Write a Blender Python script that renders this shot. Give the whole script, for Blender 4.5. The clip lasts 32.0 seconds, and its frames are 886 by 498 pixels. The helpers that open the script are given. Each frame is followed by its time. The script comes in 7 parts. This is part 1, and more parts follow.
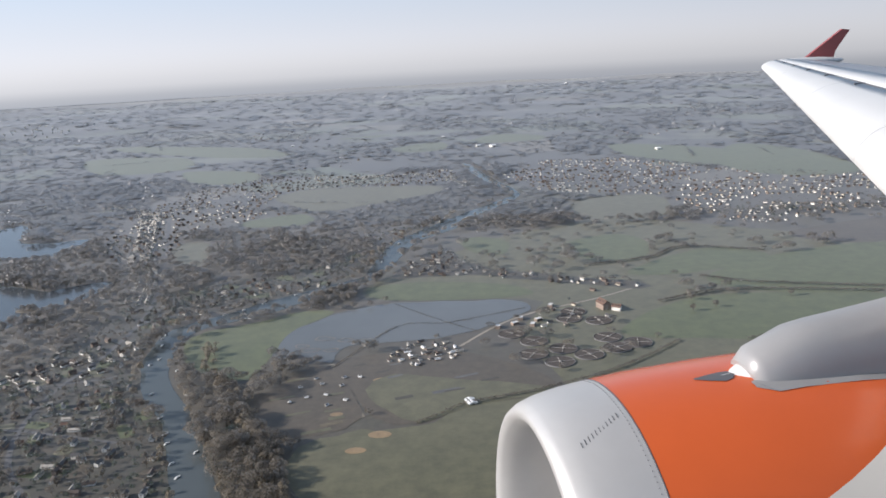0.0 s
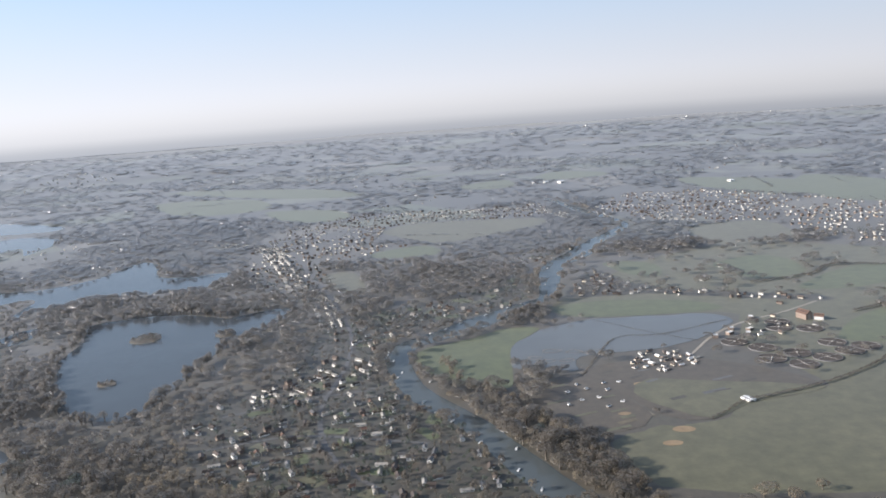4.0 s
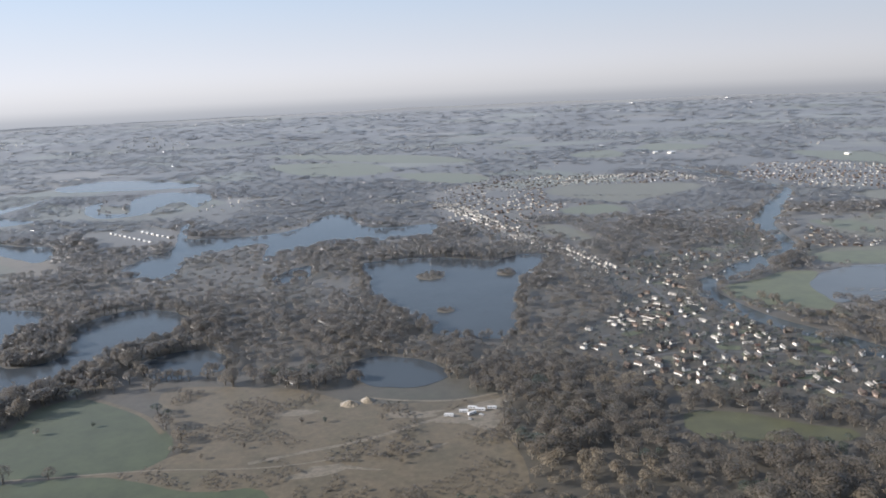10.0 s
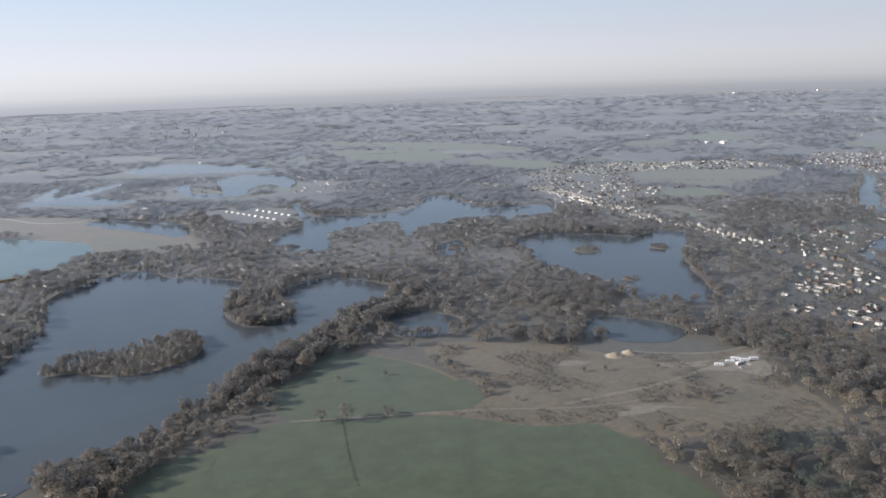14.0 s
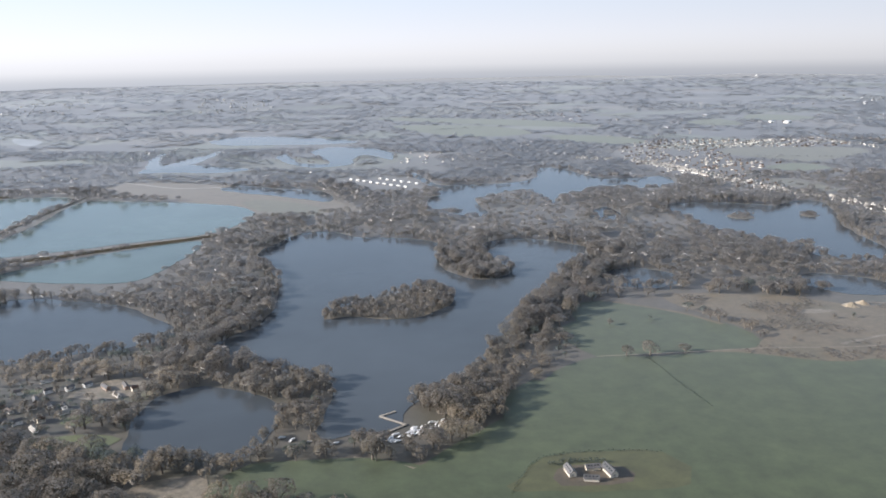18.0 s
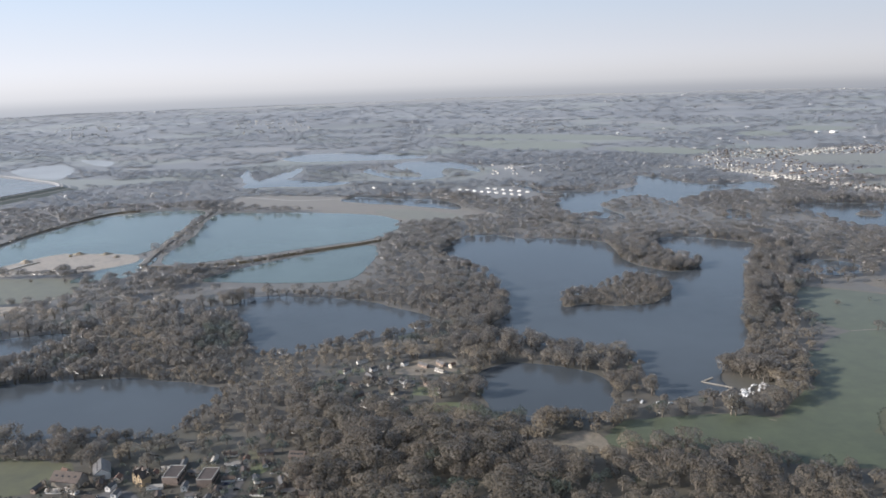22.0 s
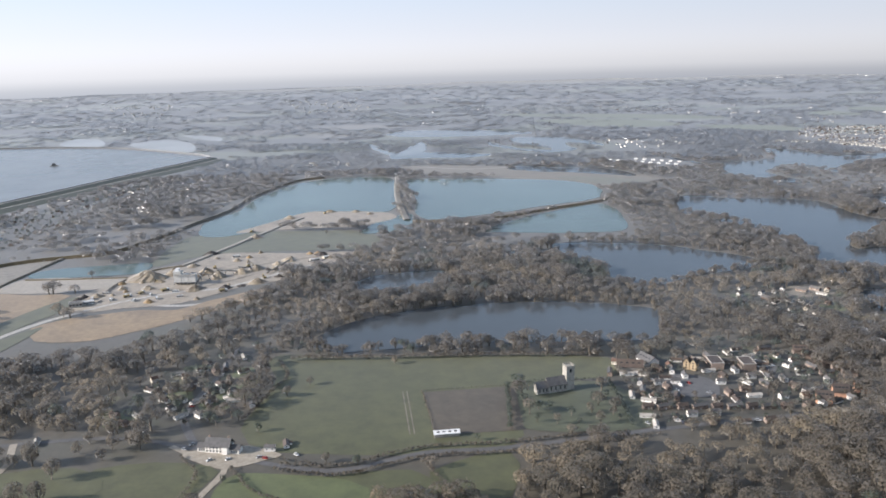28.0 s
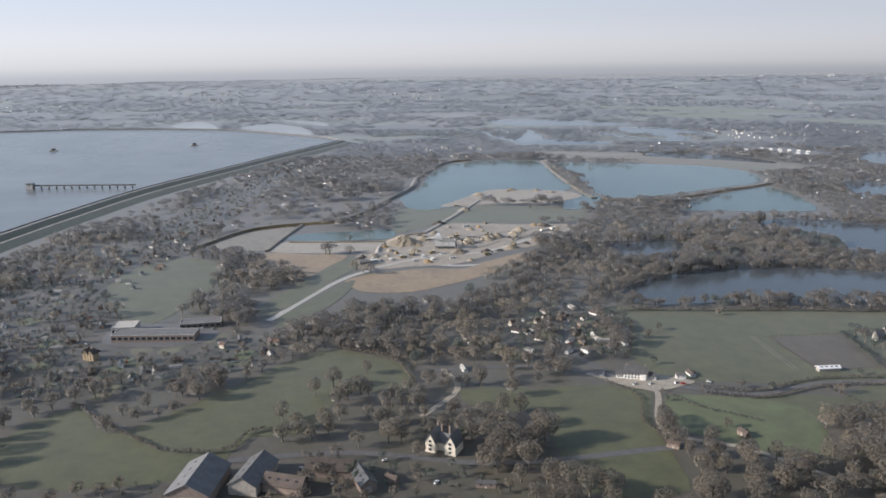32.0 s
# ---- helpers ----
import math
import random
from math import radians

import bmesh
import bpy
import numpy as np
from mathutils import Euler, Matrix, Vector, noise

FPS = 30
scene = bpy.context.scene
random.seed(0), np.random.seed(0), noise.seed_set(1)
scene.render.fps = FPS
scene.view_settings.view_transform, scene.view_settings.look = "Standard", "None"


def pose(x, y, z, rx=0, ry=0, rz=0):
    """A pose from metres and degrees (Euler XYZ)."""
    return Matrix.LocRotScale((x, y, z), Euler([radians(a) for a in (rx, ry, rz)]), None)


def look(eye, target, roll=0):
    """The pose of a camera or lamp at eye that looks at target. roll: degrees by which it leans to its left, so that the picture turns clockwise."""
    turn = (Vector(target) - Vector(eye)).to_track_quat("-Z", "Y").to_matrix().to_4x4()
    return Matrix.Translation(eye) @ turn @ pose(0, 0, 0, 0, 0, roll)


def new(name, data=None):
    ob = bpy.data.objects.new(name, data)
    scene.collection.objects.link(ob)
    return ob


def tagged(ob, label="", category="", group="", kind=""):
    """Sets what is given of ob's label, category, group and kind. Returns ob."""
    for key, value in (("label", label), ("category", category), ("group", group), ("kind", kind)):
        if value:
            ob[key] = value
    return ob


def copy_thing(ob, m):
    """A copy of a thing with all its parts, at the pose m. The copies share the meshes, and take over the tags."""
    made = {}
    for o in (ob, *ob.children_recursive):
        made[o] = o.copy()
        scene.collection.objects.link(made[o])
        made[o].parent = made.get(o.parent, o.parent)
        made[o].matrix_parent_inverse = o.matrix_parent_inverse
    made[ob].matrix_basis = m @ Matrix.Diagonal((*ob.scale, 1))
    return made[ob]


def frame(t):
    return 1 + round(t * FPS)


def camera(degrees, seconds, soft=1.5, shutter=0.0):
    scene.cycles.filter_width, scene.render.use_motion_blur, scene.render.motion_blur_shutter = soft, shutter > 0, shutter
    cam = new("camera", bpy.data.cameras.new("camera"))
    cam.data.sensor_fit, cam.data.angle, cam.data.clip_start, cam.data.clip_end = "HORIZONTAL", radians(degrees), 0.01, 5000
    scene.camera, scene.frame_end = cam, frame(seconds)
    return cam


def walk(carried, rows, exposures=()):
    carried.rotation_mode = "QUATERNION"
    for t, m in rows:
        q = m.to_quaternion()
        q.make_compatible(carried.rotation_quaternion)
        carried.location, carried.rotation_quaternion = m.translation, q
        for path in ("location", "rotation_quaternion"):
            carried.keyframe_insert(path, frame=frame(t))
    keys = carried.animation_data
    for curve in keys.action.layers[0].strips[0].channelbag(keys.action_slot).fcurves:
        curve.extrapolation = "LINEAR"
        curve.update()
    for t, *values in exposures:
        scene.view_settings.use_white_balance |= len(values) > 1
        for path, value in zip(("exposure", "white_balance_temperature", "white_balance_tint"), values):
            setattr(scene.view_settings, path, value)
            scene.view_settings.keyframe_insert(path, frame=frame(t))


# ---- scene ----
cam = camera(57.7, 32.0, 1.7)
# seconds, eye (m), pitch, lean, yaw (degrees); the land is built at 0.47 of its true size
PATH = [
    (0.0, 0.0, -0.0, 153.7, -13.66, 3.01, 0.45),
    (0.5, -17.0, -3.0, 153.1, -13.53, 2.89, 0.53),
    (1.0, -34.0, -6.1, 152.6, -13.73, 2.52, 0.20),
    (1.5, -51.0, -9.2, 152.0, -13.16, 2.74, 0.13),
    (2.0, -68.0, -12.3, 151.5, -12.86, 2.40, 0.09),
    (2.5, -85.0, -15.4, 151.0, -12.68, 2.48, -0.10),
    (4.5, -153.0, -28.0, 148.8, -10.09, 4.17, -0.43),
    (5.0, -170.1, -31.2, 148.3, -10.17, 4.08, -0.34),
    (5.5, -187.1, -34.4, 147.8, -10.67, 3.99, -0.74),
    (6.0, -204.1, -37.6, 147.2, -12.01, 3.83, -0.81),
    (6.5, -221.2, -40.9, 146.7, -12.44, 3.47, -0.79),
    (7.0, -238.2, -44.1, 146.2, -12.25, 3.36, -0.46),
    (7.5, -255.2, -47.4, 145.6, -12.26, 3.24, -0.61),
    (8.0, -272.3, -50.7, 145.1, -12.00, 3.11, -0.74),
    (8.5, -289.4, -54.0, 144.6, -12.04, 3.55, -0.58),
    (9.0, -306.5, -57.3, 144.1, -11.87, 3.16, -0.49),
    (9.5, -323.5, -60.6, 143.5, -11.78, 2.95, -0.58),
    (10.0, -340.6, -64.0, 143.0, -11.91, 2.58, -0.60),
    (10.5, -357.7, -67.3, 142.5, -12.13, 2.30, -1.18),
    (11.0, -374.9, -70.7, 142.0, -12.02, 2.30, -1.06),
    (11.5, -392.0, -74.1, 141.5, -11.98, 2.26, -1.00),
    (12.0, -409.2, -77.5, 140.9, -11.89, 2.35, -0.90),
    (12.5, -426.3, -80.9, 140.4, -11.89, 2.11, -1.10),
    (13.0, -443.5, -84.3, 139.9, -12.09, 1.71, -1.41),
    (13.5, -460.7, -87.7, 139.4, -12.21, 1.81, -1.64),
    (14.0, -477.9, -91.2, 138.9, -12.38, 1.86, -1.87),
    (14.5, -495.1, -94.6, 138.3, -12.78, 1.83, -1.87),
    (16.5, -564.2, -108.6, 136.3, -13.66, 1.10, -1.80),
    (17.0, -581.5, -112.2, 135.8, -13.75, 1.23, -2.06),
    (17.5, -598.9, -115.7, 135.3, -13.67, 1.23, -2.07),
    (18.0, -616.3, -119.3, 134.7, -13.69, 1.07, -2.20),
    (18.5, -633.6, -122.8, 134.2, -13.54, 1.63, -2.31),
    (19.0, -651.1, -126.4, 133.7, -12.65, 2.35, -2.67),
    (19.5, -668.5, -130.0, 133.2, -12.11, 2.36, -2.57),
    (20.0, -686.0, -133.6, 132.7, -12.41, 2.27, -2.87),
    (20.5, -703.4, -137.2, 132.2, -12.58, 1.90, -3.24),
    (21.0, -720.9, -140.9, 131.7, -12.60, 1.73, -3.38),
    (21.5, -738.5, -144.5, 131.2, -12.61, 1.78, -3.25),
    (22.0, -756.0, -148.2, 130.6, -12.24, 1.86, -3.39),
    (22.5, -773.6, -151.8, 130.1, -11.99, 2.07, -3.64),
    (23.0, -791.3, -155.5, 129.6, -12.09, 1.76, -3.88),
    (23.5, -808.9, -159.2, 129.1, -12.39, 1.57, -4.30),
    (24.0, -826.6, -162.9, 128.6, -12.38, 1.58, -4.47),
    (24.5, -844.3, -166.6, 128.1, -12.49, 1.75, -4.43),
    (25.0, -862.0, -170.3, 127.6, -12.60, 1.93, -4.33),
    (25.5, -879.8, -174.1, 127.0, -12.52, 1.82, -4.22),
    (27.5, -951.2, -189.1, 125.0, -13.39, 1.38, -4.56),
    (28.0, -969.1, -192.9, 124.5, -13.22, 1.49, -4.79),
    (28.5, -987.1, -196.7, 123.9, -13.28, 1.62, -4.54),
    (29.0, -1005.1, -200.5, 123.4, -13.77, 1.76, -4.38),
    (29.5, -1023.2, -204.3, 122.9, -14.15, 1.91, -3.22),
    (30.0, -1041.3, -208.2, 122.4, -14.06, 2.35, -2.65),
    (30.5, -1059.4, -212.0, 121.9, -14.08, 0.94, -3.13),
    (31.0, -1077.6, -215.8, 121.4, -13.23, 0.26, -2.79),
    (31.5, -1095.8, -219.7, 120.8, -13.15, 0.59, -2.99),
    (32.0, -1114.0, -223.6, 120.3, -13.61, 0.60, -3.30),
]
walk(cam, [(t, pose(x, y, z, 90 + pitch, lean, yaw)) for t, x, y, z, pitch, lean, yaw in PATH],
     [(t, s, 6350, 12) for t, s in ((0, 0.60), (1, 0.68), (2, 0.70), (4, 0.76), (6, 0.80), (8, 0.64), (9, 0.60), (13, 0.63), (14, 0.60), (17, 0.90), (19, 0.90), (20, 0.74), (22, 0.68), (25, 0.68), (28, 0.84), (30, 0.84), (31, 0.86), (32, 0.56))])

# ---- light: hazy winter sky, low sun along the flight ----
SUN_AZ, SUN_EL = radians(185), radians(22)     # towards -x, along the flight
to_sun = Vector((math.cos(SUN_AZ) * math.cos(SUN_EL), math.sin(SUN_AZ) * math.cos(SUN_EL), math.sin(SUN_EL)))
world = bpy.data.worlds.new("hazy_sky")
scene.world = world
world.use_nodes = True
wn, wl = world.node_tree.nodes, world.node_tree.links
sky = wn.new("ShaderNodeTexSky")
sky.sky_type, sky.sun_disc = "NISHITA", False
sky.sun_elevation, sky.sun_rotation = SUN_EL, math.pi / 2 - SUN_AZ
sky.altitude, sky.air_density, sky.dust_density, sky.ozone_density = 100, 1.0, 1.0, 3.0
height = wn.new("ShaderNodeSeparateXYZ")
wl.new(wn.new("ShaderNodeTexCoord").outputs["Generated"], height.inputs[0])
veil = wn.new("ShaderNodeValToRGB")          # whitish haze low down, thinning upwards
for k, (p, c) in zip((veil.color_ramp.elements[0], veil.color_ramp.elements[1], veil.color_ramp.elements.new(0.3)),
                     ((0.0, (5.45, 5.45, 5.55)), (1.0, (3.0, 4.0, 5.2)), (0.15, (3.55, 4.65, 6.05)))):
    k.position, k.color = p, (*c, 1)
wl.new(height.outputs["Z"], veil.inputs[0])
blend = wn.new("ShaderNodeMix")
blend.data_type = "RGBA"
low = wn.new("ShaderNodeMapRange")
low.inputs[1].default_value, low.inputs[2].default_value, low.inputs[3].default_value, low.inputs[4].default_value = 0.03, 0.25, 1.0, 0.72
wl.new(height.outputs["Z"], low.inputs[0]), wl.new(low.outputs[0], blend.inputs[0])
towards = wn.new("ShaderNodeVectorMath")      # the haze glows towards the sun
towards.operation = "DOT_PRODUCT"
towards.inputs[1].default_value = (math.cos(SUN_AZ), math.sin(SUN_AZ), 0)
wl.new(wn["Texture Coordinate"].outputs["Generated"], towards.inputs[0])
glow = wn.new("ShaderNodeMath")
glow.operation = "MULTIPLY_ADD"
glow.inputs[1].default_value, glow.inputs[2].default_value = 0.27, 1.0
wl.new(towards.outputs["Value"], glow.inputs[0])
lit = wn.new("ShaderNodeVectorMath")
lit.operation = "SCALE"
wl.new(veil.outputs[0], lit.inputs[0]), wl.new(glow.outputs[0], lit.inputs["Scale"])
wl.new(sky.outputs[0], blend.inputs[6]), wl.new(lit.outputs[0], blend.inputs[7])
wl.new(blend.outputs[2], wn["Background"].inputs[0])
wn["Background"].inputs[1].default_value = 0.094
sun = new("sun", bpy.data.lights.new("sun", "SUN"))
sun.data.energy, sun.data.angle, sun.data.color = 4.1, radians(4), (1.0, 0.92, 0.83)
sun.matrix_world = look((0, 0, 900), Vector((0, 0, 900)) - to_sun)



# ---- materials ----
HAZE = (0.50, 2.8)                             # most and power of the grazing sky gloss that imitates haze


def nodes_of(name):
    m = bpy.data.materials.new(name)
    m.use_nodes = True
    return m, m.node_tree.nodes, m.node_tree.links


def math_node(n, l, op, a, b):
    k = n.new("ShaderNodeMath")
    k.operation = op
    for i, v in enumerate((a, b)):
        if hasattr(v, "default_value"):
            l.new(v, k.inputs[i])
        else:
            k.inputs[i].default_value = v
    return k.outputs[0]


def ramp(n, l, fac, stops):
    r = n.new("ShaderNodeValToRGB")
    e = r.color_ramp.elements
    while len(e) < len(stops):
        e.new(0.5)
    for k, (p, c) in zip(e, stops):
        k.position, k.color = p, (*c, 1)
    l.new(fac, r.inputs[0])
    return r.outputs[0]


def noise_at(n, l, scale, detail=4.0, rough=0.6, obj=False):
    c = n.new("ShaderNodeTexCoord")
    k = n.new("ShaderNodeTexNoise")
    k.inputs["Scale"].default_value, k.inputs["Detail"].default_value, k.inputs["Roughness"].default_value = scale, detail, rough
    if obj:
        l.new(c.outputs["Object"], k.inputs["Vector"])
    else:
        g = n.new("ShaderNodeNewGeometry")
        l.new(g.outputs["Position"], k.inputs["Vector"])
    return k.outputs["Fac"]


def mix(n, l, fac, a, b, how="MIX"):
    k = n.new("ShaderNodeMix")
    k.data_type, k.blend_type = "RGBA", how
    for s, v in ((0, fac), (6, a), (7, b)):
        if hasattr(v, "default_value"):
            l.new(v, k.inputs[s])
        else:
            k.inputs[s].default_value = v if s == 0 else (*v, 1)
    return k.outputs[2]


def grazing_gloss(m, n, l, shader, most, power, rough=0.62):
    """Soft sky gloss that grows towards grazing sight, added to imitate haze over far ground."""
    w = n.new("ShaderNodeLayerWeight")
    w.inputs[0].default_value = 0.5
    p = math_node(n, l, "POWER", w.outputs["Facing"], power)
    f = math_node(n, l, "MULTIPLY", p, most)
    g = n.new("ShaderNodeBsdfGlossy")
    g.distribution = "MULTI_GGX"
    g.inputs["Roughness"].default_value = rough
    g.inputs["Color"].default_value = (0.89, 0.905, 0.94, 1)
    x = n.new("ShaderNodeMixShader")
    l.new(f, x.inputs[0]), l.new(shader, x.inputs[1]), l.new(g.outputs[0], x.inputs[2])
    l.new(x.outputs[0], n["Material Output"].inputs[0])


def land(name, stops, scale, fine=0.25, most=HAZE[0], power=HAZE[1], bump=0.0):
    """A ground cover: broad patches of the stops' colours with a finer mottle."""
    m, n, l = nodes_of(name)
    b = n["Principled BSDF"]
    b.inputs["Roughness"].default_value, b.inputs["Specular IOR Level"].default_value = 0.95, 0.1
    c = ramp(n, l, noise_at(n, l, scale, 6.0, 0.65), stops)
    k = ramp(n, l, noise_at(n, l, fine, 5.0, 0.7), [(0.25, (0.55, 0.55, 0.55)), (0.75, (1.35, 1.35, 1.35))])
    l.new(mix(n, l, 0.8, c, k, "MULTIPLY"), b.inputs["Base Color"])
    if bump:
        bp = n.new("ShaderNodeBump")
        bp.inputs["Strength"].default_value, bp.inputs["Distance"].default_value = bump, 1.0
        l.new(noise_at(n, l, fine, 5.0, 0.7), bp.inputs["Height"])
        l.new(bp.outputs[0], b.inputs["Normal"])
    grazing_gloss(m, n, l, b.outputs[0], most, power)
    return m


def plain(name, colour, rough=0.7, metal=0.0, vary=0.25, spread=0.4, rand=0.0):
    m, n, l = nodes_of(name)
    b = n["Principled BSDF"]
    b.inputs["Roughness"].default_value, b.inputs["Metallic"].default_value = rough, metal
    k = ramp(n, l, noise_at(n, l, spread, 5.0, 0.6), [(0.3, (1 - vary,) * 3), (0.7, (1 + vary,) * 3)])
    c = mix(n, l, 1.0, colour, k, "MULTIPLY")
    if rand:
        o = n.new("ShaderNodeObjectInfo")
        r = ramp(n, l, o.outputs["Random"], [(0.0, (1 - rand,) * 3), (1.0, (1 + rand, 1 + rand * 0.8, 1 + rand * 0.6))])
        c = mix(n, l, 1.0, c, r, "MULTIPLY")
    l.new(c, b.inputs["Base Color"])
    return m


def water_material(name, body, rough=0.12, ripple=0.12):
    m, n, l = nodes_of(name)
    b = n["Principled BSDF"]
    b.inputs["Roughness"].default_value, b.inputs["IOR"].default_value = rough, 1.33
    c = ramp(n, l, noise_at(n, l, 0.008, 4.0, 0.6), [(0.3, body), (0.75, tuple(v * 1.5 for v in body))])
    l.new(c, b.inputs["Base Color"])
    bp = n.new("ShaderNodeBump")
    bp.inputs["Strength"].default_value, bp.inputs["Distance"].default_value = ripple, 0.3
    l.new(noise_at(n, l, 0.5, 4.0, 0.7), bp.inputs["Height"])
    l.new(bp.outputs[0], b.inputs["Normal"])
    return m


def foliage(name, stops, scale=0.03, gaps=0.50, most=HAZE[0]):
    m, n, l = nodes_of(name)
    b = n["Principled BSDF"]
    b.inputs["Roughness"].default_value, b.inputs["Specular IOR Level"].default_value = 0.95, 0.05
    c = ramp(n, l, noise_at(n, l, scale, 4.0, 0.7), stops)
    g = n.new("ShaderNodeNewGeometry")
    k = ramp(n, l, g.outputs["Random Per Island"], [(0.0, (0.88, 0.88, 0.90)), (1.0, (1.12, 1.11, 1.08))])
    c = mix(n, l, 1.0, c, k, "MULTIPLY")
    twig = noise_at(n, l, 1.1, 3.0, 0.7)
    c = mix(n, l, 1.0, c, ramp(n, l, twig, [(0.32, (0.86, 0.86, 0.86)), (0.68, (1.13, 1.13, 1.13))]), "MULTIPLY")
    l.new(c, b.inputs["Base Color"])
    up = n.new("ShaderNodeCombineXYZ")            # a crown scatters light as a soft mass, mostly from above
    up.inputs[2].default_value = 1.0
    part_n = n.new("ShaderNodeVectorMath")
    part_n.operation = "ADD"
    l.new(g.outputs["Normal"], part_n.inputs[0]), l.new(up.outputs[0], part_n.inputs[1])
    soft = n.new("ShaderNodeVectorMath")
    soft.operation = "NORMALIZE"
    l.new(part_n.outputs[0], soft.inputs[0])
    l.new(soft.outputs[0], b.inputs["Normal"])
    t = n.new("ShaderNodeBsdfTranslucent")
    l.new(c, t.inputs[0])
    x = n.new("ShaderNodeMixShader")
    x.inputs[0].default_value = 0.4
    l.new(b.outputs[0], x.inputs[1]), l.new(t.outputs[0], x.inputs[2])
    w = n.new("ShaderNodeLayerWeight")            # sky gloss at grazing sight, added to imitate haze over the crowns
    w.inputs[0].default_value = 0.5
    flat = n.new("ShaderNodeCombineXYZ")
    flat.inputs[2].default_value = 1.0
    l.new(flat.outputs[0], w.inputs["Normal"])
    f = math_node(n, l, "MULTIPLY", math_node(n, l, "POWER", w.outputs["Facing"], HAZE[1]), most)
    s = n.new("ShaderNodeBsdfGlossy")
    s.inputs["Roughness"].default_value = 0.45
    s.distribution = "MULTI_GGX"
    s.inputs["Color"].default_value = (0.89, 0.905, 0.94, 1)
    l.new(flat.outputs[0], s.inputs["Normal"])
    y = n.new("ShaderNodeMixShader")
    l.new(f, y.inputs[0]), l.new(x.outputs[0], y.inputs[1]), l.new(s.outputs[0], y.inputs[2])
    if gaps:                                      # daylight between the twigs
        hole = ramp(n, l, noise_at(n, l, 1.25, 3.0, 0.75), [(gaps - 0.05, (0, 0, 0)), (gaps + 0.06, (1, 1, 1))])
        air = n.new("ShaderNodeBsdfTransparent")
        z = n.new("ShaderNodeMixShader")
        l.new(hole, z.inputs[0]), l.new(air.outputs[0], z.inputs[1]), l.new(y.outputs[0], z.inputs[2])
        y = z
    l.new(y.outputs[0], n["Material Output"].inputs[0])
    return m


M_FIELD = land("meadow_grass", [(0.30, (0.092, 0.112, 0.044)), (0.7, (0.118, 0.134, 0.056))], 0.02, 0.12)
M_CROP = land("winter_crop", [(0.30, (0.065, 0.084, 0.040)), (0.7, (0.079, 0.098, 0.046))], 0.015, 0.1)
M_OLIVE = land("olive_pasture", [(0.30, (0.078, 0.083, 0.034)), (0.7, (0.100, 0.102, 0.044))], 0.02, 0.12)
M_GARDEN = land("garden_turf", [(0.30, (0.044, 0.048, 0.030)), (0.5, (0.070, 0.062, 0.046)), (0.70, (0.050, 0.056, 0.034))], 0.08, 0.35)
M_DULL = land("dull_pasture", [(0.30, (0.112, 0.110, 0.062)), (0.7, (0.138, 0.132, 0.076))], 0.02, 0.12)
M_SOIL = land("ploughed_soil", [(0.30, (0.080, 0.067, 0.047)), (0.7, (0.108, 0.088, 0.060))], 0.03, 0.2)
M_ROUGH = land("rough_grass", [(0.28, (0.092, 0.080, 0.046)), (0.5, (0.158, 0.126, 0.078)), (0.70, (0.116, 0.100, 0.056))], 0.03, 0.3)
M_SAND = land("quarry_sand", [(0.30, (0.24, 0.195, 0.140)), (0.5, (0.35, 0.295, 0.22)), (0.7, (0.170, 0.138, 0.100))], 0.07, 0.35)
M_EARTH = land("stripped_earth", [(0.30, (0.250, 0.172, 0.090)), (0.5, (0.305, 0.215, 0.116)), (0.7, (0.205, 0.145, 0.080))], 0.03, 0.3)
M_WORN = land("worn_sandy_grass", [(0.35, (0.135, 0.118, 0.080)), (0.5, (0.24, 0.205, 0.155)), (0.65, (0.155, 0.135, 0.092))], 0.12, 0.5)
M_TRACK = land("pale_track", [(0.30, (0.31, 0.27, 0.21)), (0.7, (0.39, 0.345, 0.28))], 0.1, 0.5)
M_CHALK = land("pale_haul_road", [(0.30, (0.42, 0.40, 0.36)), (0.7, (0.50, 0.48, 0.44))], 0.1, 0.5)
M_ROAD = land("asphalt", [(0.30, (0.090, 0.088, 0.088)), (0.7, (0.120, 0.117, 0.115))], 0.1, 0.5)
M_BANK = land("embankment_turf", [(0.30, (0.070, 0.082, 0.045)), (0.7, (0.090, 0.098, 0.055))], 0.02, 0.15)
M_STONE = land("stone_pitching", [(0.30, (0.10, 0.10, 0.10)), (0.7, (0.15, 0.148, 0.142))], 0.05, 0.3)
M_WATER = water_material("lake_water", (0.058, 0.068, 0.078), 0.15)
M_TEAL = water_material("quarry_water", (0.088, 0.122, 0.116), 0.16)
M_RIVER = water_material("river_water", (0.072, 0.084, 0.088), 0.15)
# sun glint on the rippled far lakes painted into a pale body colour
M_FARW = water_material("far_water_painted_glint", (0.33, 0.34, 0.345), 0.34)
M_FLOOD = water_material("flood_water", (0.125, 0.133, 0.138), 0.15)
M_TWIG = foliage("bare_twigs", [(0.3, (0.154, 0.133, 0.104)), (0.5, (0.184, 0.158, 0.122)), (0.7, (0.152, 0.137, 0.104))])
M_TRUNK = plain("bark", (0.16, 0.14, 0.115), 0.9)
M_LIGHT_TWIG = foliage("willow_twigs", [(0.3, (0.225, 0.188, 0.132)), (0.7, (0.27, 0.222, 0.155))])
M_EVER = foliage("evergreen", [(0.3, (0.080, 0.098, 0.075)), (0.7, (0.105, 0.122, 0.088))])


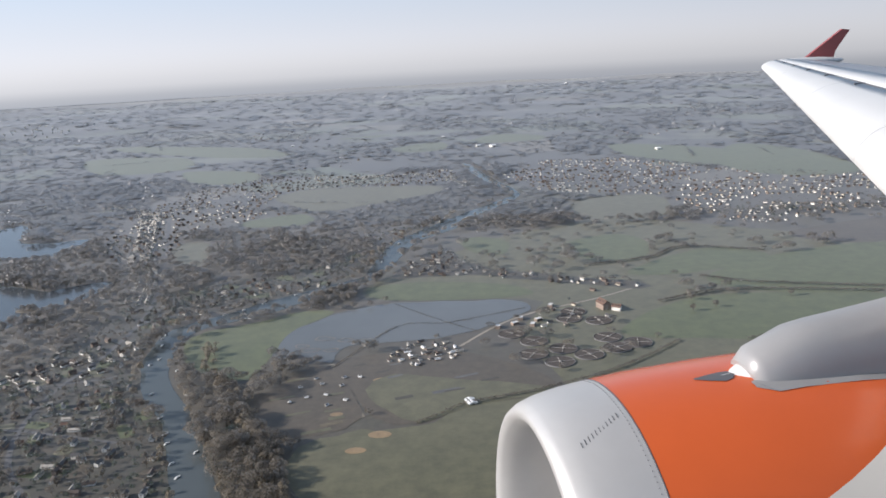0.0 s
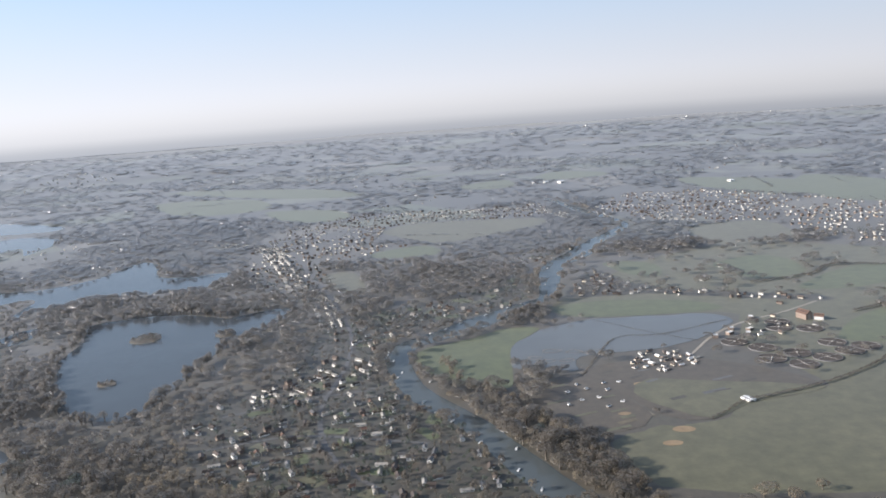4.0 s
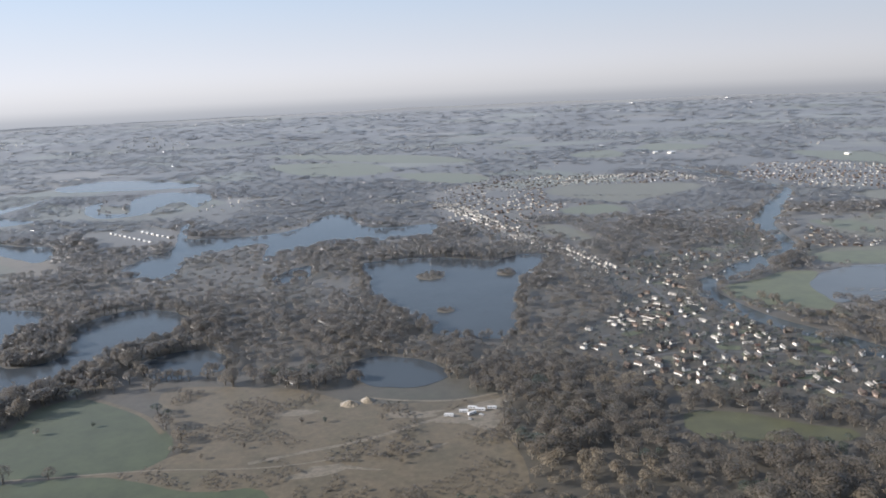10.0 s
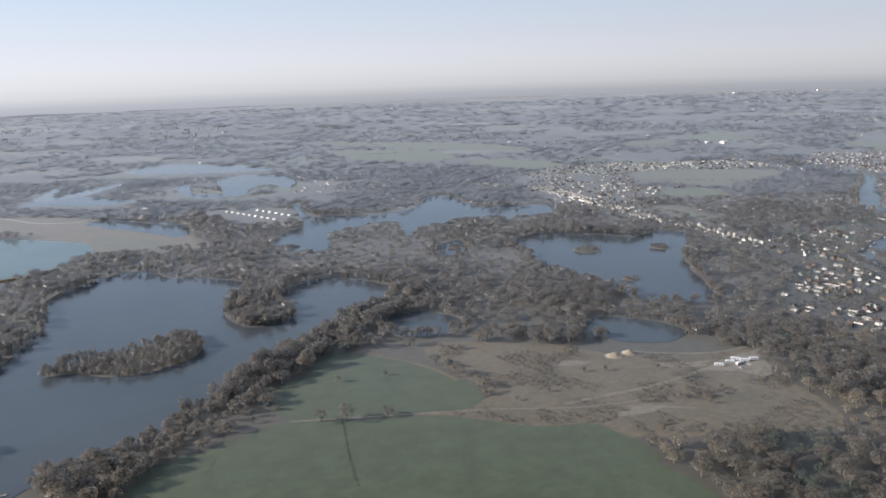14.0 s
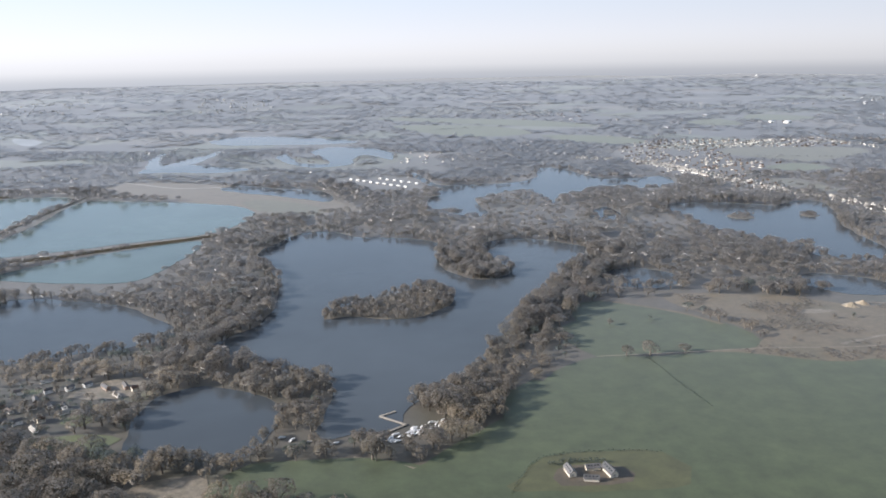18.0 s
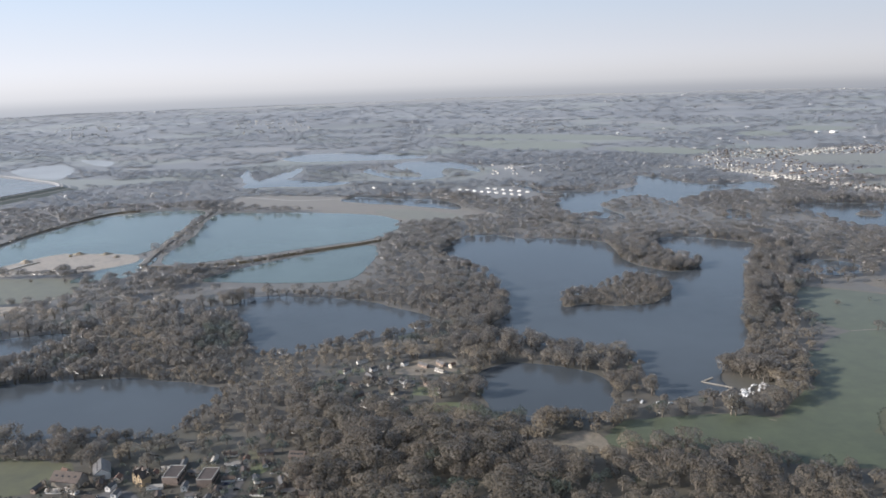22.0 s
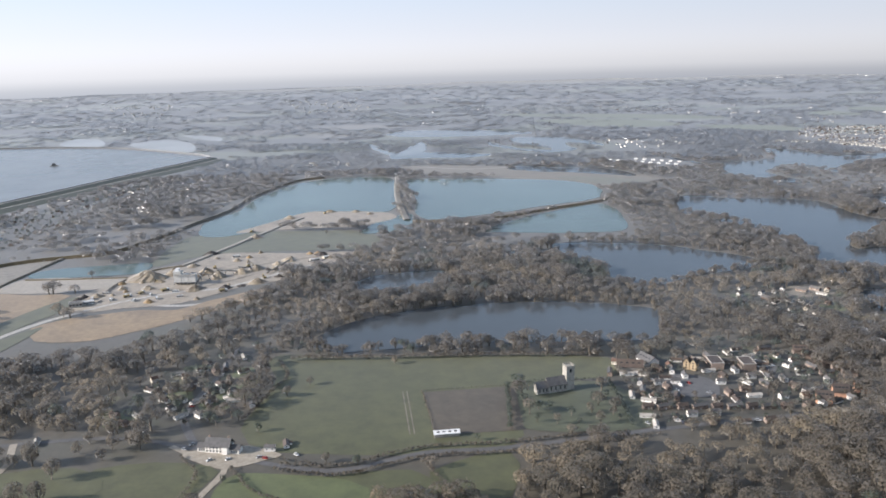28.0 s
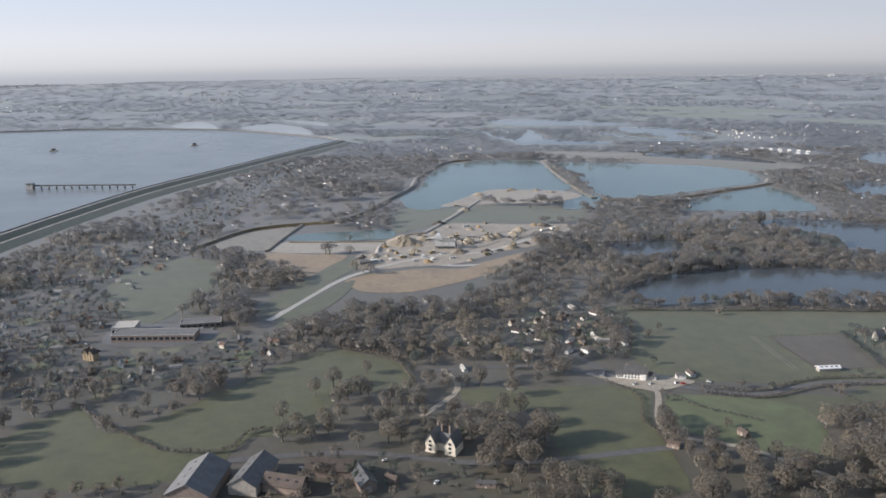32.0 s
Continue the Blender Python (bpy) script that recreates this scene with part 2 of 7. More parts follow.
def patchwork(name):
    """Scrub near by; hedged fields and woods far off, as uneven cells of their own colour."""
    m, n, l = nodes_of(name)
    b = n["Principled BSDF"]
    b.inputs["Roughness"].default_value, b.inputs["Specular IOR Level"].default_value = 0.95, 0.1
    scrub = ramp(n, l, noise_at(n, l, 0.012, 6.0, 0.65), [(0.30, (0.070, 0.064, 0.042)), (0.5, (0.088, 0.076, 0.054)), (0.70, (0.070, 0.070, 0.042))])
    g = n.new("ShaderNodeNewGeometry")
    v = n.new("ShaderNodeTexVoronoi")
    v.inputs["Scale"].default_value, v.inputs["Randomness"].default_value = 1.0, 0.95
    vm = n.new("ShaderNodeVectorMath")
    vm.operation = "MULTIPLY"
    vm.inputs[1].default_value = (0.0060, 0.0085, 0.0)
    l.new(g.outputs["Position"], vm.inputs[0]), l.new(vm.outputs[0], v.inputs["Vector"])
    s = n.new("ShaderNodeSeparateXYZ")
    l.new(v.outputs["Color"], s.inputs[0])
    cells = ramp(n, l, s.outputs[0], [(0.0, (0.050, 0.050, 0.044)), (0.60, (0.065, 0.064, 0.052)), (0.64, (0.095, 0.115, 0.065)), (0.84, (0.13, 0.14, 0.09)), (0.95, (0.15, 0.135, 0.105))])
    p = n.new("ShaderNodeSeparateXYZ")
    l.new(g.outputs["Position"], p.inputs[0])
    away = n.new("ShaderNodeMapRange")
    away.inputs[1].default_value, away.inputs[2].default_value = 750, 1000
    l.new(p.outputs["Y"], away.inputs[0])
    woods = ramp(n, l, noise_at(n, l, 0.0030, 7.0, 0.65), [(0.50, (0, 0, 0)), (0.56, (1, 1, 1))])
    cells = mix(n, l, woods, cells, (0.050, 0.050, 0.044))
    c = mix(n, l, away.outputs[0], scrub, cells)
    k = ramp(n, l, noise_at(n, l, 0.2, 5.0, 0.7), [(0.25, (0.6, 0.6, 0.6)), (0.75, (1.3, 1.3, 1.3))])
    l.new(mix(n, l, 0.8, c, k, "MULTIPLY"), b.inputs["Base Color"])
    # stronger sky gloss, to imitate more haze over the far land
    grazing_gloss(m, n, l, b.outputs[0], 0.56, HAZE[1])
    return m


M_GROUND = patchwork("scrub_and_far_fields")


# ---- plan helpers ----
rng = np.random.default_rng(7)


def smooth(points, step=6.0, jitter=1.0, seed=0):
    """A closed outline through the points, rounded, with an uneven edge."""
    p = np.array(points, float)
    k = len(p)
    out = []
    for i in range(k):
        a, b, c, d = p[i - 1], p[i], p[(i + 1) % k], p[(i + 2) % k]
        m = max(2, int(np.linalg.norm(c - b) / step))
        for s in np.arange(m) / m:
            out.append(0.5 * (2 * b + (c - a) * s + (2 * a - 5 * b + 4 * c - d) * s * s + (3 * b - a - 3 * c + d) * s ** 3))
    out = np.array(out)
    if jitter:
        q = [noise.noise_vector((x * 0.06, y * 0.06, seed * 7.7)) for x, y in out]
        out = out + jitter * 2.0 * np.array([(v.x, v.y) for v in q])
    return out


def inside(pts, polygon):
    x, y = pts[:, 0], pts[:, 1]
    r = np.zeros(len(pts), bool)
    a, b = polygon, np.roll(polygon, -1, 0)
    for (x0, y0), (x1, y1) in zip(a, b):
        if y0 != y1:
            r ^= ((y0 > y) != (y1 > y)) & (x < (x1 - x0) * (y - y0) / (y1 - y0) + x0)
    return r


def sheet(name, outline, z, material, label, category="", kind="structure"):
    me = bpy.data.meshes.new(name)
    me.from_pydata([(x, y, z) for x, y in outline], [], [list(range(len(outline)))])
    me.materials.append(material)
    if me.polygons[0].normal.z < 0:
        me.flip_normals()
    ob = new(name, me)
    return tagged(ob, label, category or name.replace("_", " "), kind=kind)


def strip(name, points, width, z, material, label, category=""):
    p = np.array(points, float)
    t = np.gradient(p, axis=0)
    t /= np.linalg.norm(t, axis=1)[:, None]
    nrm = np.stack([-t[:, 1], t[:, 0]], 1) * width / 2
    q = np.stack([p - nrm, p + nrm], 1).reshape(-1, 2)
    me = bpy.data.meshes.new(name)
    me.from_pydata([(x, y, z) for x, y in q], [], [(2 * i, 2 * i + 2, 2 * i + 3, 2 * i + 1) for i in range(len(p) - 1)])
    me.materials.append(material)
    return tagged(new(name, me), label, category or name.replace("_", " "), kind="structure")


def curve(points, step=5.0):
    p = np.array(points, float)
    p = np.vstack([2 * p[0] - p[1], p, 2 * p[-1] - p[-2]])
    out = []
    for i in range(1, len(p) - 2):
        a, b, c, d = p[i - 1:i + 3]
        m = max(2, int(np.linalg.norm(c - b) / step))
        for s in np.arange(m) / m:
            out.append(0.5 * (2 * b + (c - a) * s + (2 * a - 5 * b + 4 * c - d) * s * s + (3 * b - a - 3 * c + d) * s ** 3))
    out.append(p[-2])
    return np.array(out)


def part(name, bm, material, parent=None, label=""):
    me = bpy.data.meshes.new(name)
    bm.to_mesh(me)
    bm.free()
    me.materials.append(material)
    ob = new(name, me)
    ob.parent = parent
    return tagged(ob, label)


def tri_mesh(name, v, f, materials, index=None, rounded=True):
    me = bpy.data.meshes.new(name)
    v, f = np.asarray(v, np.float32), np.asarray(f, np.int32)
    me.vertices.add(len(v))
    me.vertices.foreach_set("co", v.ravel())
    k = f.shape[1]
    me.loops.add(f.size)
    me.loops.foreach_set("vertex_index", f.ravel())
    me.polygons.add(len(f))
    me.polygons.foreach_set("loop_start", np.arange(0, f.size, k, dtype=np.int32))
    for m in materials:
        me.materials.append(m)
    if index is not None:
        me.polygons.foreach_set("material_index", np.asarray(index, np.int32))
    me.polygons.foreach_set("use_smooth", np.full(len(f), rounded))
    me.update(calc_edges=True)
    return me


# ---- ground and far distance ----
def land_z(x, y):
    """Low swelling hills far off; level ground everywhere nearer."""
    k = min(1.0, max(0.0, (y - 1450) / 900.0))
    if k <= 0:
        return 0.0
    h = noise.fractal((x * 0.0013, y * 0.0024, 2.9), 1.0, 2.0, 4) + 0.25
    return k * k * (3 - 2 * k) * max(0.0, h) * 12.0


def build_ground():
    rings, spokes = [0, 300, 600, 900, 1200] + list(range(1300, 4150, 75)) + [4150], 288
    v, f = [(-550, 100, 0)], []
    for r in rings[1:]:
        for i in range(spokes):
            a = 2 * math.pi * i / spokes
            x, y = -550 + r * math.cos(a), 100 + r * math.sin(a)
            v.append((x, y, land_z(x, y)))
    for i in range(spokes):
        f.append((0, 1 + i, 1 + (i + 1) % spokes))
    for k in range(len(rings) - 2):
        for i in range(spokes):
            a, b = 1 + k * spokes + i, 1 + k * spokes + (i + 1) % spokes
            f.append((a, a + spokes, b + spokes, b))
    me = bpy.data.meshes.new("ground")
    me.from_pydata(v, [], f)
    me.materials.append(M_GROUND)
    me.polygons.foreach_set("use_smooth", np.ones(len(f), bool))
    tagged(new("ground", me), "brown-green winter scrubland and pasture out to the hazy horizon", "ground", kind="structure")


def build_backdrop():
    """Hazy distance: a low ring far behind everything, its haze painted as emission."""
    m, n, l = nodes_of("hazy_distance")
    n.remove(n["Principled BSDF"])
    g = n.new("ShaderNodeNewGeometry")
    s = n.new("ShaderNodeSeparateXYZ")
    l.new(g.outputs["Position"], s.inputs[0])
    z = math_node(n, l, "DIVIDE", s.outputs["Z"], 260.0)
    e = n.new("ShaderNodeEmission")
    aim = n.new("ShaderNodeVectorMath")         # painted haze glow, brighter towards the sun
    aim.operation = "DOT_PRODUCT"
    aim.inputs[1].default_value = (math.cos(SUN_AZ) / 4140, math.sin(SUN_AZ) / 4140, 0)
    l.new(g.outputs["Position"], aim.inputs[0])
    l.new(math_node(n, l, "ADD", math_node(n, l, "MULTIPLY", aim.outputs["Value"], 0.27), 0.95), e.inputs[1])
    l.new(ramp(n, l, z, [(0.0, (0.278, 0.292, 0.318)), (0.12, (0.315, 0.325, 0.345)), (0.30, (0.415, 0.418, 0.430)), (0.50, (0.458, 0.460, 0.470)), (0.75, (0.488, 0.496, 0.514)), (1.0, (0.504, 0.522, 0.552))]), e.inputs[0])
    air = n.new("ShaderNodeBsdfTransparent")    # the haze thins out upwards into clear sky
    x = n.new("ShaderNodeMixShader")
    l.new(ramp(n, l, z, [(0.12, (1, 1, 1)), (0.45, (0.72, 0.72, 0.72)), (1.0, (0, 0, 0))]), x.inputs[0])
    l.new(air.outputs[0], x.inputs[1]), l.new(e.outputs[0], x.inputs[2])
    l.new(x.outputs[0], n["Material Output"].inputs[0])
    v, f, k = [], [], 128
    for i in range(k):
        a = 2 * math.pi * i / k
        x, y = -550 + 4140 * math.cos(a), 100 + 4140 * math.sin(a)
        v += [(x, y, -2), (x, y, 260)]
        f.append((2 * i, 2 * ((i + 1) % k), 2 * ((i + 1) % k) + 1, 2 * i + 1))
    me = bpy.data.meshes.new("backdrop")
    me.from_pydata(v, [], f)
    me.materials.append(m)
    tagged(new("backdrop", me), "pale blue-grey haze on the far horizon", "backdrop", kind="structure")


build_ground()
build_backdrop()

WATERS = {}


def lake(name, key, outline, material, label, z=0.12, jitter=1.6, step=5.0):
    o = smooth(outline, step, jitter, len(WATERS))
    WATERS[key] = o
    sheet(name, o, z + 0.002 * len(WATERS), material, label, "water")


lake("river", "river", [(-104, 252), (-120, 289), (-137, 329), (-154, 356), (-171, 397), (-178, 440), (-173, 462), (-143, 492), (-116, 521), (-85, 546), (-69, 564), (-65, 608), (-53, 668), (-25, 721), (3, 771), (50, 846), (63, 881), (44, 944), (29, 1005), (10, 1134), (21, 1124), (43, 1001), (65, 908), (69, 867), (53, 824), (9, 746), (-2, 711), (-34, 664), (-45, 618), (-54, 574), (-65, 548), (-92, 518), (-120, 485), (-153, 461), (-162, 443), (-160, 413), (-149, 378), (-127, 340), (-109, 303), (-95, 273), (-88, 250)], M_RIVER, "wide grey-blue river winding between houses and meadows", jitter=0.8)
lake("flood_water", "flood", [(-104, 407), (-97, 451), (-69, 482), (-43, 491), (4, 491), (33, 487), (41, 467), (17, 442), (-12, 425), (-44, 419), (-64, 416), (-70, 394), (-89, 405)], M_FLOOD, "shallow grey flood water standing on a meadow")
lake("lake", "L1", [(-410, 567), (-388, 578), (-351, 585), (-315, 567), (-302, 560), (-287, 572), (-270, 579), (-256, 565), (-277, 503), (-292, 458), (-294, 418), (-302, 373), (-315, 365), (-334, 371), (-350, 381), (-357, 404), (-376, 425), (-373, 437), (-381, 452), (-392, 476), (-398, 526)], M_WATER, "dark blue gravel-pit lake with small wooded islets")
lake("lake", "L2", [(-617, 778), (-615, 808), (-590, 721), (-555, 715), (-511, 722), (-483, 758), (-467, 825), (-441, 811), (-418, 745), (-383, 731), (-347, 741), (-350, 685), (-388, 668), (-442, 663), (-478, 633), (-492, 600), (-507, 675), (-546, 645), (-560, 616), (-554, 548), (-576, 555), (-606, 577), (-602, 636), (-591, 675)], M_WATER, "blue-grey lake with a ragged wooded shore")
lake("lake", "L3", [(-952, 1230), (-915, 1285), (-837, 1279), (-721, 1197), (-715, 1151), (-791, 1143), (-913, 1161)], M_WATER, "long pale lake far off among woods")
lake("lake", "L4", [(-801, 970), (-797, 1024), (-764, 927), (-726, 918), (-764, 1045), (-738, 1101), (-674, 1072), (-648, 1016), (-648, 935), (-683, 996), (-698, 946), (-696, 898), (-745, 877)], M_WATER, "pale lake broken by wooded spits")
lake("lake", "L5", [(-954, 878), (-948, 920), (-910, 931), (-856, 901), (-819, 875), (-848, 848), (-905, 860), (-945, 860)], M_WATER, "narrow pale lake among trees")
lake("lake", "L6", [(-818, 723), (-805, 745), (-761, 721), (-714, 698), (-695, 652), (-704, 636), (-747, 669), (-789, 694)], M_WATER, "narrow pale lake beside a meadow")
lake("pond", "pA", [(-504, 342), (-500, 360), (-481, 369), (-461, 358), (-457, 337), (-466, 327), (-481, 323), (-493, 327)], M_WATER, "dark round pond in brown scrub", step=3)
lake("pond", "pB", [(-393, 330), (-379, 343), (-357, 340), (-342, 324), (-339, 313), (-351, 298), (-371, 299), (-387, 309)], M_WATER, "dark pond with a pale bank in brown scrub", step=3)
lake("pond", "pC", [(-470, 535), (-464, 559), (-448, 574), (-445, 541), (-456, 513), (-465, 514)], M_WATER, "small pond between woods", step=3)
lake("lake", "L7", [(-727, 438), (-709, 490), (-688, 501), (-656, 478), (-622, 470), (-600, 446), (-600, 394), (-592, 363), (-576, 352), (-562, 360), (-558, 383), (-570, 404), (-567, 447), (-537, 460), (-515, 445), (-497, 428), (-501, 402), (-523, 364), (-543, 328), (-561, 276), (-571, 259), (-587, 221), (-599, 195), (-616, 178), (-622, 167), (-625, 154), (-640, 152), (-647, 148), (-654, 153), (-652, 185), (-656, 204), (-677, 214), (-699, 227), (-719, 242), (-708, 264), (-699, 281), (-697, 321), (-703, 365), (-718, 403)], M_WATER, "large dark blue lake with a wooded island")
lake("pond", "pD", [(-724, 150), (-726, 168), (-724, 186), (-713, 199), (-698, 199), (-684, 191), (-673, 181), (-670, 165), (-673, 148), (-679, 137), (-694, 136), (-710, 136), (-719, 139)], M_WATER, "dark pond ringed by bare trees")
lake("lake", "L8", [(-907, 302), (-887, 320), (-859, 319), (-851, 336), (-815, 331), (-781, 317), (-757, 294), (-741, 275), (-742, 260), (-771, 246), (-801, 235), (-814, 226), (-837, 237), (-839, 264), (-853, 291), (-880, 309)], M_WATER, "long dark lake between wooded banks")
lake("lake", "L9", [(-1004, 162), (-989, 183), (-972, 195), (-948, 204), (-924, 205), (-900, 207), (-875, 202), (-851, 194), (-835, 185), (-840, 162), (-846, 143), (-862, 139), (-881, 142), (-904, 145), (-925, 147), (-948, 147), (-977, 145), (-996, 148)], M_WATER, "long dark blue lake beside a green field")
lake("lake", "L10", [(-986, 230), (-985, 264), (-966, 277), (-941, 280), (-930, 270), (-939, 246), (-952, 225), (-966, 222)], M_WATER, "small dark lake among bare trees")
lake("quarry_lake", "Q1", [(-1105, 414), (-1111, 465), (-1094, 512), (-1084, 586), (-1054, 671), (-1007, 697), (-957, 683), (-954, 571), (-959, 490), (-985, 485), (-1019, 493), (-1047, 445), (-1077, 410)], M_TEAL, "teal water in a working gravel pit", jitter=1.0)
lake("quarry_lake", "Q2", [(-940, 662), (-891, 661), (-832, 646), (-778, 619), (-757, 575), (-773, 511), (-830, 480), (-883, 452), (-935, 444), (-936, 550)], M_TEAL, "wide teal gravel-pit lake behind an earth bank", jitter=1.0)
lake("quarry_lake", "Q3", [(-891, 390), (-837, 447), (-777, 476), (-789, 375), (-836, 370), (-868, 377)], M_TEAL, "blue gravel-pit lake below a straight earth bank", jitter=0.8)
lake("quarry_lake", "Q4", [(-984, 401), (-966, 451), (-943, 465), (-948, 408), (-963, 397)], M_TEAL, "small teal pool beside a sand bar", jitter=0.8)
lake("quarry_lake", "Q5", [(-1187, 306), (-1185, 323), (-1165, 329), (-1142, 331), (-1120, 332), (-1121, 306), (-1149, 303)], M_TEAL, "shallow pale settling pool in a quarry", jitter=0.5)
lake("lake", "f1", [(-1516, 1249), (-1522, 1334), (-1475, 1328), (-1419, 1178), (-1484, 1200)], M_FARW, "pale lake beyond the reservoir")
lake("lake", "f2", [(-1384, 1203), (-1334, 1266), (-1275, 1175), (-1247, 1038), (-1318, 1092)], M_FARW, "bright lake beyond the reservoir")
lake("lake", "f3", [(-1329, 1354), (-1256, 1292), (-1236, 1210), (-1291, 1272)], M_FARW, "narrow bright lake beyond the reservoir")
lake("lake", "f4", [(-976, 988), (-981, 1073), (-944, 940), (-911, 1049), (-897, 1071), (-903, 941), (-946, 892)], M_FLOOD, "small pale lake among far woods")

FIELDS = {}


def field(name, key, outline, material, label, z=0.05, jitter=0.8):
    o = smooth(outline, 8.0, jitter, 40 + len(FIELDS)) if jitter else np.array(outline, float)
    FIELDS[key] = o
    sheet(name, o, z + 0.0015 * len(FIELDS), material, label, "field")


sheet("meadowland", smooth([(-62, 505), (-50, 560), (-20, 600), (30, 660), (90, 700), (150, 720), (260, 640), (340, 560), (300, 450), (230, 330), (150, 250), (-40, 250), (-70, 300), (-20, 318), (46, 350), (30, 420), (46, 466), (40, 488)], 12.0, 2.0, 71), 0.003, M_DULL, "olive-green pasture round a sewage works", "meadow")
field("field", "F1", [(-534, 293), (-514, 303), (-489, 285), (-466, 264), (-455, 244), (-460, 226), (-492, 222), (-515, 221), (-536, 220), (-549, 256), (-535, 271)], M_CROP, "green winter crop field edged by trees")
field("field", "F2", [(-557, 205), (-536, 219), (-516, 218), (-473, 220), (-437, 206), (-409, 204), (-408, 162), (-576, 176), (-567, 192)], M_CROP, "green winter crop field divided by a ditch", 0.055)
field("field", "Gs19", [(-680, 124), (-661, 130), (-641, 133), (-617, 126), (-621, 104), (-686, 111)], M_CROP, "green field beside a lakeside track", 0.055)
field("field", "F3", [(-1015, 107), (-1009, 136), (-966, 131), (-929, 128), (-906, 122), (-876, 122), (-876, 104), (-919, 93), (-924, 55), (-934, 48), (-957, 46), (-986, 50), (-1009, 54), (-1021, 73)], M_OLIVE, "wide dull green pasture beside a lake")
field("field", "F4", [(-1210, 25), (-1180, 59), (-1154, 91), (-1140, 96), (-1112, 76), (-1113, 53), (-1137, 50), (-1143, 23), (-1164, 19), (-1169, 4), (-1186, -8), (-1231, -6), (-1245, 23), (-1229, 48)], M_OLIVE, "green parkland pasture with long tree shadows")
field("field", "F6", [(-1064, 50), (-1036, 51), (-1024, 43), (-1031, 22), (-1032, 0), (-1034, -24), (-1062, -22), (-1067, 4), (-1065, 30)], M_OLIVE, "dark green paddock striped with tree shadows beside a lane", 0.055)
field("field", "F7", [(-996, 34), (-968, 37), (-960, 35), (-955, 19), (-992, 23)], M_OLIVE, "green paddock behind a hedge", 0.055)
field("field", "F6b", [(-1020, 39), (-1010, 40), (-984, 33), (-975, 20), (-984, -8), (-1000, -6), (-1014, 6), (-1024, 14)], M_FIELD, "green paddock between a lane and a cottage", 0.055)
field("field", "F7b", [(-958, 35), (-931, 44), (-935, 16), (-952, 18)], M_OLIVE, "green paddock behind a hedge", 0.055)
field("field", "Gm25", [(-1020, 141), (-986, 139), (-934, 133), (-885, 126), (-881, 110), (-892, 102), (-924, 100), (-955, 100), (-952, 66), (-989, 71)], M_OLIVE, "wide dull green pasture beside a lake", 0.004)
field("meadow", "G1", [(-160, 432), (-152, 454), (-123, 468), (-106, 483), (-80, 480), (-100, 446), (-104, 407), (-108, 374), (-126, 380), (-143, 394)], M_FIELD, "bright green water meadow in a river bend")
field("meadow", "G2", [(-65, 528), (-29, 538), (29, 524), (46, 498), (5, 493), (-50, 501)], M_FIELD, "bright green meadow behind flood water")
field("field", "G3", [(123, 463), (169, 479), (254, 464), (234, 425), (184, 395), (142, 401), (87, 418)], M_FIELD, "large green pasture")
field("field", "G4", [(164, 518), (232, 567), (317, 584), (260, 475), (187, 482)], M_FIELD, "large green pasture")
field("field", "G5", [(86, 634), (127, 656), (149, 630), (136, 577), (101, 568), (86, 605)], M_FIELD, "green pasture among hedges")
field("field", "G6", [(116, 541), (183, 594), (220, 578), (215, 554), (148, 528)], M_FIELD, "green pasture among hedges")
field("field", "G7", [(-211, 929), (-172, 978), (-74, 969), (-22, 952), (-24, 905), (-102, 846), (-147, 826), (-187, 879)], M_DULL, "wide dull pasture before a far village")
field("field", "G8", [(-214, 785), (-169, 817), (-145, 796), (-148, 761), (-197, 759)], M_FIELD, "green pasture strip")
field("field", "G9", [(-252, 685), (-240, 704), (-222, 696), (-205, 621), (-225, 625)], M_DULL, "small pale field between houses")
field("field", "G10", [(-406, 1206), (-303, 1170), (-267, 1087), (-304, 1050), (-368, 1100)], M_FIELD, "green field far off")
field("field", "G11", [(123, 816), (201, 827), (203, 748), (167, 709), (115, 730)], M_DULL, "dull pasture at the edge of a town")
field("field", "G12", [(257, 1283), (390, 1147), (329, 1009), (245, 1143)], M_FIELD, "green field far off")
field("field", "G13", [(418, 1207), (477, 1108), (467, 918), (373, 907), (333, 1019)], M_FIELD, "green field far off")
field("field", "G14", [(-1, 663), (23, 668), (41, 644), (34, 607), (12, 615)], M_FIELD, "small green meadow by the river")
field("field", "tan1", [(268, 635), (361, 668), (321, 593), (276, 602)], M_SOIL, "pale bare soil field")
field("field", "bm", [(-50, 260), (-62, 296), (-45, 315), (-23, 307), (1, 335), (43, 346), (114, 405), (216, 391), (140, 245)], M_DULL, "wide olive pasture with pale bare spots", 0.004)
field("allotment", "allot", [(-68, 387), (-55, 402), (2, 399), (43, 353), (4, 338), (-21, 318), (-41, 325), (-55, 357)], M_SOIL, "dark brown allotment plots", 0.055)
field("paddock", "Gn6", [(-242, 253), (-224, 254), (-194, 237), (-182, 231), (-187, 223), (-240, 230)], M_OLIVE, "small dull green paddock among trees")
field("rough_ground", "rough", [(-478, 310), (-415, 302), (-381, 281), (-344, 280), (-318, 283), (-319, 247), (-327, 191), (-494, 207), (-448, 239), (-462, 262)], M_ROUGH, "rough brown grassland with pale worn tracks", 0.004)
field("quarry_floor", "quarry", [(-1146, 246), (-1135, 270), (-1128, 294), (-1114, 316), (-1095, 322), (-1084, 346), (-1065, 351), (-1025, 342), (-993, 341), (-985, 331), (-1009, 303), (-1029, 274), (-1051, 263), (-1068, 245), (-1079, 235), (-1109, 230), (-1133, 226)], M_SAND, "pale sandy working floor of a gravel quarry", 0.06, 0.5)
